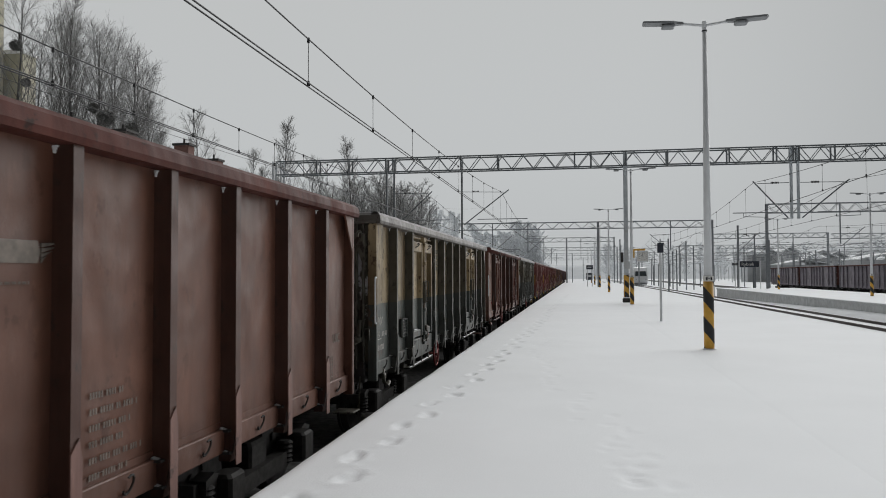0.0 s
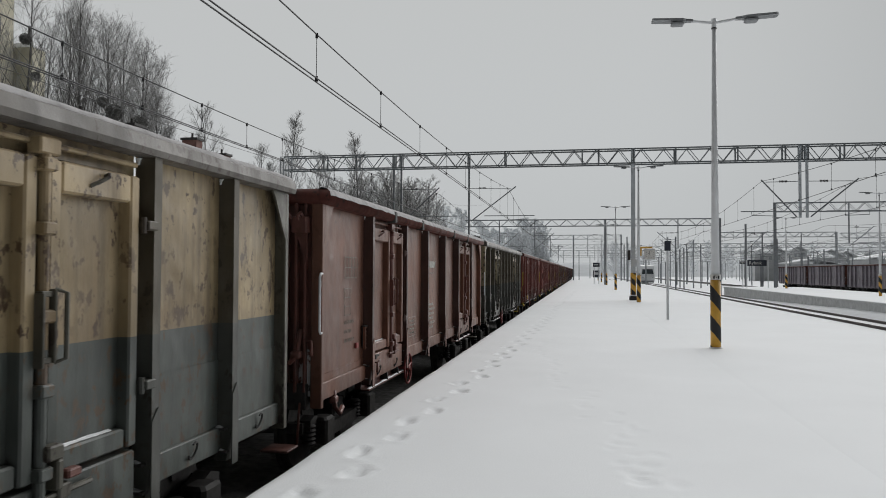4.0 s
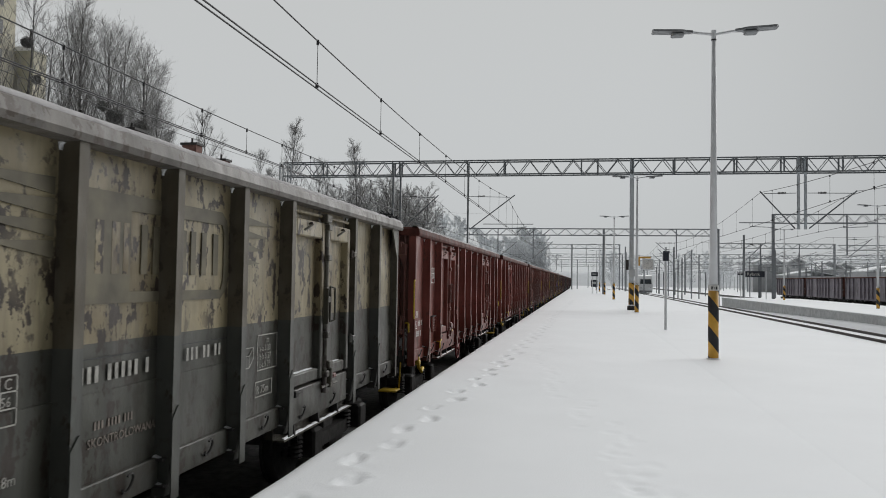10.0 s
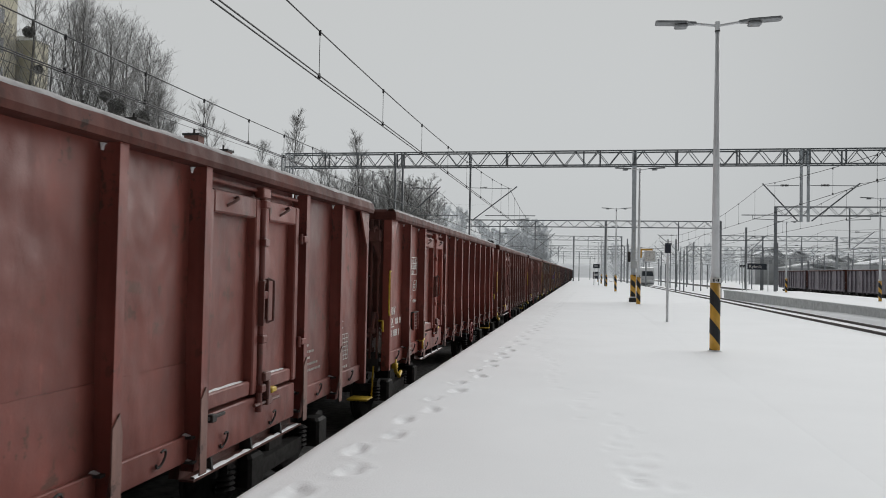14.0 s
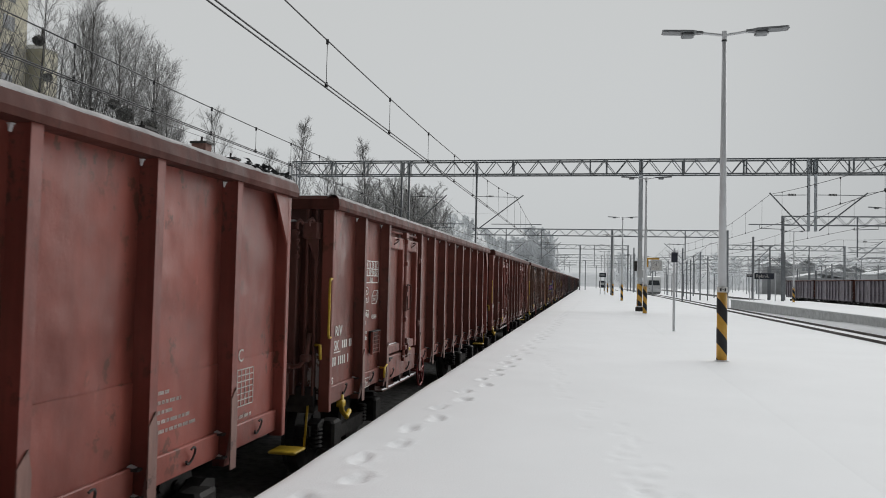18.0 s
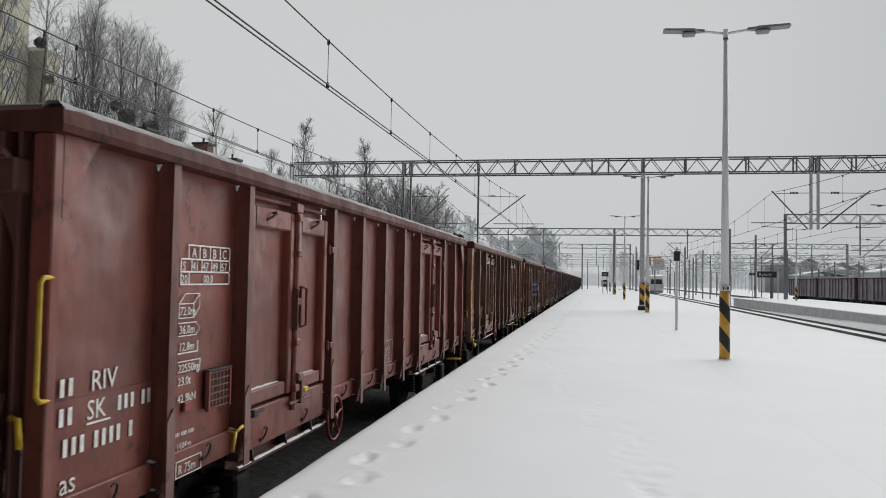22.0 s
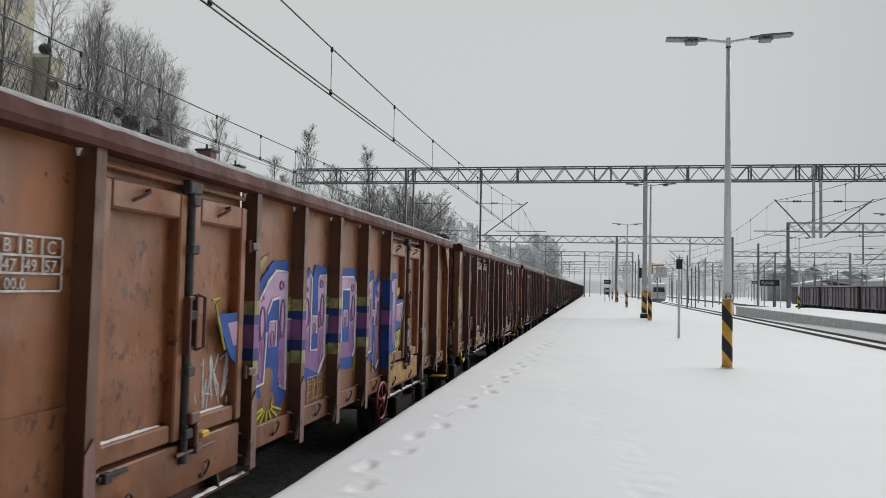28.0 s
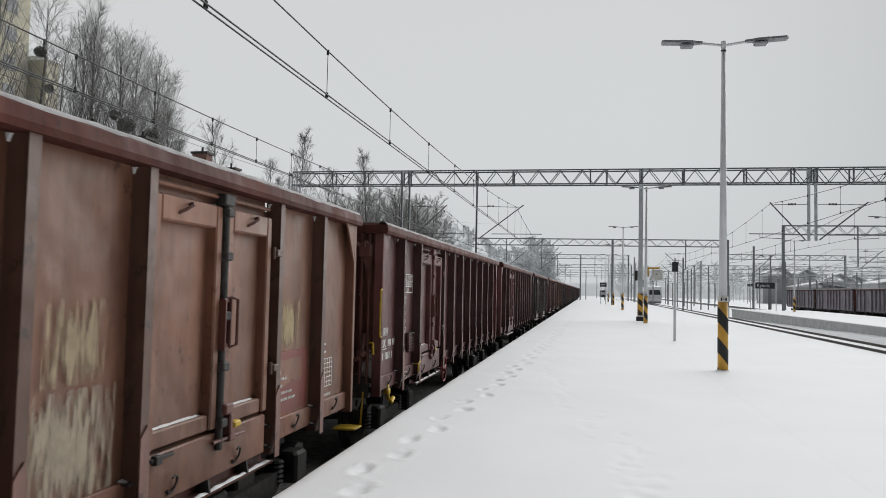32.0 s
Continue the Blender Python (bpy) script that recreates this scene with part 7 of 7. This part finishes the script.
for x in (-1.0, 1.0):
    part("headlight", Shape().disc((x, -0.78, 1.25), (0, 1, 0.2), 0.12, 0.06, 12), DIFFUSER, emu)
part("skirt", Shape().box(-1.3, 1.3, -0.45, 0.2, 0.15, 0.7, 0.05), LAMPHEAD, emu)
for k in range(8):
    part("side_window", Shape().box(-1.42, -1.40, 3 + k * 3.2, 5.2 + k * 3.2, 1.7, 2.7), PANE, emu)
part("pantograph", Shape().path([(-0.6, 5, 3.9), (0, 7, 4.7), (0, 5, 5.3)], 0.04, 5).tube((-0.8, 5, 5.3), (0.8, 5, 5.3), 0.04, 0.04, 5), SOOT, emu)

# ---- house behind the tracks ----
house = thing("house", label="low house with snowy roof and brick chimneys beyond the tracks", category="house")
part("wall", Shape().box(-17.2, -10.8, 6.0, 36.0, RAIL - 0.3, 3.02), PLASTER, house, "plain rendered wall")
part("roof", Shape().prism([(-17.6, 2.95), (-14.0, 5.08), (-10.4, 2.95), (-10.4, 3.12), (-14.0, 5.26), (-17.6, 3.12)], 5.6, 36.4), SNOW, house, "snow-covered gable roof")
for yc, half, zt in ((19.3, 0.36, 5.98), (21.8, 0.31, 6.12), (25.6, 0.22, 6.34), (27.9, 0.22, 6.12)):
    ch = part("chimney", Shape().box(-14.28, -13.72, yc - half, yc + half, 4.5, zt - 0.08), DARKBRICK if yc < 23 else BRICKRED, house, "sooty brick chimney" if yc < 23 else "brown brick chimney")
    part("chimney_cap", Shape().box(-14.33, -13.67, yc - half - 0.05, yc + half + 0.05, zt - 0.08, zt), SOOT, ch, "dark capping")
    part("chimney_pot", Shape().tube((-14, yc, zt), (-14, yc, zt + 0.2), 0.04, 0.04, 8), SOOT, ch)
for k in range(6):
    part("window", Shape().box(-10.8, -10.77, 8 + k * 4.6, 9.2 + k * 4.6, 0.6, 2.2), PANE, house)

# ---- tall yellow apartment block half hidden by trees ----
block = thing("apartment_building", label="yellow-grey apartment block behind bare trees", category="building")
part("wall", Shape().box(-74, -58.8, 54, 70, -1.2, 36), PLASTER, block, "yellow-grey rendered wall")
part("roof", Shape().box(-74.4, -58.4, 53.6, 70.4, 36, 36.5), CONCRETE, block)
for f in range(11):
    for k in range(4):
        part("window", Shape().box(-58.8, -58.76, 55.2 + k * 3.8, 56.8 + k * 3.8, 2.0 + f * 3.0, 3.5 + f * 3.0), PANE, block)
wing = thing("apartment_building", label="lower yellow wing with a chimney pipe behind bare trees", category="building")
part("wall", Shape().box(-62, -57.0, 70.6, 72.6, -1.2, 25.0), PLASTER, wing)
part("roof", Shape().box(-62.3, -56.7, 70.4, 72.9, 25.0, 25.4), SNOW, wing, "snowy flat roof")
part("pipe", Shape().tube((-58.2, 71.6, 25.4), (-58.2, 71.6, 27.6), 0.14, 0.14, 10), SOOT, wing)


# ---- bare winter trees ----
def branches(seed, height, spread, upright, levels=4, trunk=0.22, twigs=5, start=0.15, density=1.0, thin=0.006, reach=None):
    """Limbs and twigs as thin tapered prisms: trunk mesh and crown mesh."""
    r = random.Random(seed)
    wood, crown = Shape(), Shape()

    def limb(p, d, length, rad, level):
        n = 4 if level < 2 else 3 if level < 3 else 2
        q = Vector(p)
        d = Vector(d).normalized()
        pts = [q.copy()]
        for k in range(n):
            d = (d + Vector((r.uniform(-1, 1), r.uniform(-1, 1), r.uniform(-0.4, 0.8) + upright * 0.5)) * (0.16 if level < 2 else 0.24)).normalized()
            q = q + d * (length / n)
            pts.append(q.copy())
        for k in range(n):
            a, b = rad * (1 - 0.75 * k / n), rad * (1 - 0.75 * (k + 1) / n)
            (wood if level < 2 else crown).tube(pts[k], pts[k + 1], max(a, thin), max(b, thin), 6 if level == 0 else 4 if level == 1 else 3, False)
        if level >= levels:
            return
        m = int(twigs * density * (3.4 if level == 0 else 1.5 if level == 1 else 1.0) + r.random())
        for k in range(m):
            u = (start if level == 0 else 0.15) + (1 - (start if level == 0 else 0.15)) * (k + r.random()) / m
            i = min(int(u * n), n - 1)
            base = pts[i].lerp(pts[i + 1], u * n - i)
            ang = r.uniform(0, 2 * math.pi)
            side = Vector((math.cos(ang), math.sin(ang), 0))
            way = (d * 0.35 + side * spread * (1.0 if level == 0 else r.uniform(0.7, 1.7)) + Vector((0, 0, upright * (1.0 if level == 0 else r.uniform(0.4, 1.1))))).normalized()
            ln = length * ((0.34 if level == 0 else 0.45) if reach is None else reach[min(level, 2)]) * (1.15 - 0.65 * u) * r.uniform(0.7, 1.2)
            limb(base, way, ln, rad * (0.32 if level == 0 else 0.4) * (1.1 - 0.6 * u), level + 1)

    limb((0, 0, 0), (0, 0, 1), height, trunk, 0)
    return wood, crown


def tree_kind(seed, height, spread, upright, label, bark=BARK, twig=TWIG, **kw):
    wood, crown = branches(seed, height, spread, upright, **kw)
    t = thing("tree", (0, 0, -1), label, "tree", "bare trees")
    part("trunk", wood, bark, t)
    part("crown", crown, twig, t, "frosted bare twigs")
    return t


def place_tree(t, spots):
    first = True
    for x, y, z, s, turn in spots:
        m = pose(x, y, z, 0, 0, turn)
        if first:
            t.matrix_basis = m @ Matrix.Diagonal((s, s, s, 1))
            first = False
        else:
            o = copy_thing(t, m)
            o.scale = (s, s, s)


def crown_tree(seed, height, width, label, clear=0.12, limbs=44, angle=32.0, rise=0.22, side=8, twigs=6, trunk=0.22, thin=0.008, heads=1, bark=BARK, twig=TWIG):
    """A bare tree: a trunk (or several), limbs that fill an oval crown and sweep upwards, side shoots, and fine twigs on them."""
    r = random.Random(seed)
    wood, crown = Shape(), Shape()
    up = Vector((0, 0, 1))

    def run(p, d, length, n, lift, wobble):
        pts, d = [Vector(p)], Vector(d).normalized()
        for _ in range(n):
            d = (d + up * lift + Vector((r.uniform(-1, 1), r.uniform(-1, 1), r.uniform(-1, 1))) * wobble).normalized()
            pts.append(pts[-1] + d * (length / n))
        return pts

    def rod(shape, pts, a, b, n):
        m = len(pts) - 1
        for k in range(m):
            shape.tube(pts[k], pts[k + 1], a + (b - a) * k / m, a + (b - a) * (k + 1) / m, n, False)

    def along(pts, u):
        i = min(int(u * (len(pts) - 1)), len(pts) - 2)
        f = u * (len(pts) - 1) - i
        return pts[i].lerp(pts[i + 1], f), (pts[i + 1] - pts[i]).normalized()

    for h in range(heads):
        turn = 2 * math.pi * h / heads
        lean = Vector((math.cos(turn), math.sin(turn), 0)) * (0.0 if heads == 1 else 0.16)
        tall = height * (1.0 if h == 0 else r.uniform(0.80, 0.95))
        stem = run((0, 0, 0), up + lean, tall, 9, 0.05, 0.035)
        rod(wood, stem, trunk * (1.0 if h == 0 else 0.75), thin * 2, 7)
        for k in range(limbs):
            v = (k + r.random()) / limbs
            u = clear + (0.98 - clear) * v
            base, _ = along(stem, u)
            az = k * 2.3999 + r.uniform(-0.5, 0.5)
            reach = width * (0.30 + 0.70 * math.sin(math.pi * min(1.0, 0.16 + 0.84 * v))) * r.uniform(0.65, 1.12)
            a = radians(angle * r.uniform(0.75, 1.2))
            length = min(reach / math.sin(a), tall * (1.04 - u) + 1.0)
            d0 = Vector((math.cos(az) * math.sin(a), math.sin(az) * math.sin(a), math.cos(a)))
            limb = run(base, d0, length, 4, rise * 0.5, 0.07)
            rod(wood, limb, max(thin * 2.0, trunk * 0.30 * (1.1 - u)), thin * 1.2, 4)
            for q in range(side):
                w = 0.22 + 0.76 * (q + r.random()) / side
                p, d = along(limb, w)
                out = d.orthogonal()
                out.rotate(Matrix.Rotation(r.uniform(0, 2 * math.pi), 3, d))
                shoot = run(p, d * 0.8 + out.normalized() * 0.75, length * 0.36 * (1.15 - 0.65 * w) * r.uniform(0.7, 1.3), 2, rise * 0.5, 0.10)
                rod(crown, shoot, thin * 1.05, thin * 0.8, 3)
                for z in range(twigs):
                    p2, d2 = along(shoot, 0.15 + 0.84 * (z + r.random()) / twigs)
                    o2 = d2.orthogonal()
                    o2.rotate(Matrix.Rotation(r.uniform(0, 2 * math.pi), 3, d2))
                    tip = run(p2, d2 + o2.normalized() * 0.8 + up * 0.25, r.uniform(0.25, 0.75) * height / 22, 1, rise * 0.5, 0.1)
                    rod(crown, tip, thin * 0.8, thin * 0.55, 3)
    t = thing("tree", (0, 0, -1), label, "tree", "bare trees")
    part("trunk", wood, bark, t, "bare trunk and limbs")
    part("crown", crown, twig, t, "frosted bare twigs")
    return t


# standing behind the tracks: place, height of the top
def stand(t, height, spots):
    place_tree(t, [(x, y, -1, (top + 1) / height, turn) for x, y, top, turn in spots])


poplar = crown_tree(1, 22.0, 2.9, "tall bare poplar with dense upright frosted twigs", clear=0.08, limbs=72, angle=27, rise=0.28, side=8, twigs=6, trunk=0.26)
stand(poplar, 22.0, [(-42.0, 58, 24.6, 0), (-43.8, 60, 23.4, 70), (-40.6, 60, 22.4, 140), (-50.6, 56, 29.0, 200), (-45.2, 63, 24.0, 30), (-41.4, 64, 23.0, 110), (-39.4, 62, 21.0, 260)])
ash = crown_tree(2, 20.0, 3.4, "bare ash tree with spreading frosted branches", clear=0.16, limbs=46, angle=40, rise=0.24, side=8, twigs=6, trunk=0.2)
stand(ash, 20.0, [(-47.2, 57, 26.0, 20), (-38.9, 58, 21.2, 100), (-37.4, 60, 19.6, 250), (-36.2, 57, 16.4, 10), (-41.2, 64, 20.5, 160), (-38.2, 62, 19.6, 40), (-44.6, 56, 21.5, 310)])
slim = crown_tree(3, 13.0, 1.15, "slim young poplar with thin frosted twigs", clear=0.10, limbs=44, angle=28, rise=0.28, side=8, twigs=6, trunk=0.10, thin=0.009)
stand(slim, 13.0, [(-34.8, 58, 16.6, 0), (-33.9, 60, 14.0, 90), (-24.2, 60, 14.2, 200), (-17.1, 58, 12.2, 30), (-32.2, 61, 11.5, 150)])
young = crown_tree(7, 12.0, 1.7, "young bare tree with loose frosted twigs", clear=0.18, limbs=30, angle=36, rise=0.24, side=8, twigs=7, trunk=0.09, thin=0.009, twig=PALETWIG)
stand(young, 12.0, [(-29.6, 58, 14.6, 0), (-26.4, 60, 11.6, 90), (-22.4, 61, 11.2, 200), (-20.8, 62, 10.2, 30), (-28.0, 64, 10.8, 150), (-25.2, 62, 9.8, 300)])
bush = crown_tree(4, 10.0, 2.6, "dense bare thicket of frosted twigs", clear=0.05, limbs=32, angle=48, rise=0.20, side=8, twigs=8, trunk=0.10, thin=0.009, heads=3, twig=PALETWIG)
stand(bush, 10.0, [(-19.4, 62, 9.4, 0), (-17.3, 64, 9.9, 80), (-15.4, 62, 9.8, 160), (-13.6, 62, 8.6, 240), (-12.6, 61, 7.0, 30), (-21.6, 65, 9.0, 300), (-18.4, 66, 9.6, 200), (-14.6, 66, 9.4, 20), (-23.6, 66, 8.4, 120)])
rime = tree_kind(5, 12.0, 0.85, 0.6, "distant tree whitened by hoar frost and by haze in its colour", bark=FARTWIG, twig=FARTWIG, trunk=0.2, twigs=8, thin=0.03, levels=3, start=0.05)
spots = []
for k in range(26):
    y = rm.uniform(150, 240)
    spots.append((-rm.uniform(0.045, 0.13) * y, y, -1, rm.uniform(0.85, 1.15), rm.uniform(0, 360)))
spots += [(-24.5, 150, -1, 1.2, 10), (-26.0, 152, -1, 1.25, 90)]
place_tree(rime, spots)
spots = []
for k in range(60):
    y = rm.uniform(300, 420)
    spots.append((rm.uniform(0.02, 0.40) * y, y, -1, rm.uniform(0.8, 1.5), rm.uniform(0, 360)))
rime2 = tree_kind(6, 11.0, 0.9, 0.5, "distant tree whitened by hoar frost and by haze in its colour", bark=FARTWIG, twig=FARTWIG, trunk=0.2, twigs=6, thin=0.05, levels=2, start=0.05)
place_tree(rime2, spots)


def mistletoe(x, y, z, rad, seed):
    r = random.Random(seed)
    s = Shape()
    for k in range(2000):
        d = Vector((r.gauss(0, 1), r.gauss(0, 1), r.gauss(0, 0.9))).normalized()
        p = d * rad * r.random() ** 0.5
        a = Vector((r.uniform(-1, 1), r.uniform(-1, 1), r.uniform(-1, 1))).normalized() * 0.09
        c = Vector((r.uniform(-1, 1), r.uniform(-1, 1), r.uniform(-1, 1))).normalized() * 0.03
        s.add([p - a, p + c, p + a, p - c], [(0, 1, 2, 3)])
    solid("mistletoe", s, MISTLETOE, "dark round mistletoe clump among bare branches", "mistletoe", "mistletoe clumps", at=(x, y, z))


for k, (px, pz, rad) in enumerate(((-46.3, 21.0, 0.5), (-45.3, 17.8, 0.4), (-39.0, 15.4, 0.42), (-37.9, 14.5, 0.7), (-35.6, 13.4, 0.75))):
    mistletoe(px, 56.5, pz, rad, k)

# ---- sheds and the grey far bank ----
SHED = simple("grey_shed_wall", (0.46, 0.47, 0.48), 0.85, 0, 0.12, 0.6)
for x0, x1, y, h, rid in ((70, 86, 205, 5.0, 1.6), (90, 108, 230, 6.4, 1.6), (96, 130, 205, 3.4, 1.8), (60, 74, 240, 4.2, 1.4)):
    sh = thing("shed", label="low grey shed with a snow-covered roof", category="shed", group="far sheds")
    part("wall", Shape().box(x0, x1, y, y + 14, RAIL - 0.3, h), SHED, sh)
    part("roof", Shape().prism([(x0 - 0.4, h), ((x0 + x1) / 2, h + rid), (x1 + 0.4, h), (x1 + 0.4, h + 0.25), ((x0 + x1) / 2, h + rid + 0.25), (x0 - 0.4, h + 0.25)], y - 0.4, y + 14.4), SNOW, sh, "snowy pitched roof")
# far houses: pale walls and panes carry the haze in their colour
FARWALL = simple("hazy_house_wall", (0.60, 0.61, 0.62), 0.85, 0, 0.15, 0.4)
rh = random.Random(21)
for k in range(22):
    y = rh.uniform(250, 400)
    x = rh.uniform(0.19, 0.44) * y + 4
    w, h, z = rh.uniform(5, 11), rh.uniform(3.5, 6.5), rh.uniform(0.0, 0.018) * y
    hs = thing("house", (x, y, RAIL - 0.3), "small grey house with a snow-covered roof beyond the yard", "house", "far houses")
    part("wall", Shape().box(-w / 2, w / 2, 0, 8, 0, z + h), FARWALL, hs, "grey rendered wall")
    part("roof", Shape().prism([(-w / 2 - 0.5, z + h), (0, z + h + w * 0.28), (w / 2 + 0.5, z + h), (w / 2 + 0.5, z + h + 0.3), (0, z + h + w * 0.28 + 0.35), (-w / 2 - 0.5, z + h + 0.3)], -0.5, 8.5), SNOW, hs, "snowy pitched roof")
    for q in range(3):
        part("window", Shape().box(-w / 2 + w * (0.2 + 0.25 * q), -w / 2 + w * (0.2 + 0.25 * q) + 0.9, -0.04, 0.0, z + h - 2.0, z + h - 0.8), HAZED, hs)
# far bank: frosted woods, with the haze put into their pale colour
HILL = simple("frost_and_haze_woods", (0.60, 0.62, 0.64), 0.95, 0, 0.12, 0.05)
bank = grid_sheet(-500, 900, 430, 640, 90, 8, lambda x, y: -2 + min(1.0, (y - 430) / 60) * (9 + 5 * noise.noise((x * 0.012, y * 0.01, 4)) + 3 * noise.noise((x * 0.06, 0, 8)) + 1.2 * noise.noise((x * 0.25, y * 0.2, 2)) + max(0, min(14, (x - 60) * 0.09))))
tagged(new("backdrop_woods", bank.mesh("backdrop_woods", HILL, True)), "grey frosted woodland bank, the far haze in its colour", "woods", kind="structure")


# ---- what moves: the train rolls towards and past the camera ----
# metres of the first cream wagon's leading end along the track, every two seconds
ROLL = [10.22, 2.02, -6.07, -13.92, -21.57, -29.11, -36.92, -44.92, -53.28, -61.79, -70.82, -80.24, -89.98, -100.08, -110.28, -120.22, -129.98]


def rolled(t):
    i = min(int(t // 2), len(ROLL) - 2)
    u = t / 2 - i
    m = [ROLL[1] - ROLL[0]] + [(b - a) / 2 for a, b in zip(ROLL, ROLL[2:])] + [ROLL[-1] - ROLL[-2]]
    return ROLL[i] * (2 * u ** 3 - 3 * u * u + 1) + m[i] * (u ** 3 - 2 * u * u + u) + ROLL[i + 1] * (3 * u * u - 2 * u ** 3) + m[i + 1] * (u ** 3 - u * u)


BEND, RADIUS = 232.0, 450.0


def on_track(s):
    """A place on the line: straight along the platform, then bending gently west."""
    if s <= BEND:
        return Vector((AXIS, s, RAIL))
    a = (s - BEND) / RADIUS
    return Vector((AXIS - RADIUS * (1 - math.cos(a)), BEND + RADIUS * math.sin(a), RAIL))


NEAR = [w for w, at in TRAIN[:12]]


def motions():
    for w, at in TRAIN:
        rows = []
        for k in range(33):
            s = rolled(k) + at
            p, q = on_track(s), on_track(s + LEN)
            turn = math.degrees(math.atan2(p.x - q.x, q.y - p.y))
            rows.append((k, pose(p.x, p.y, p.z, 0, 0, turn)))
        walk(w, rows)
        if w not in NEAR:
            continue
        for wheel in [o for o in w.children if o.name.startswith("wheelset")]:
            x, y, z = wheel.location
            walk(wheel, [(f / 10, pose(x, y, z, math.degrees(-(rolled(f / 10) - rolled(0)) / 0.46) % 360)) for f in range(0, 321)])


motions()
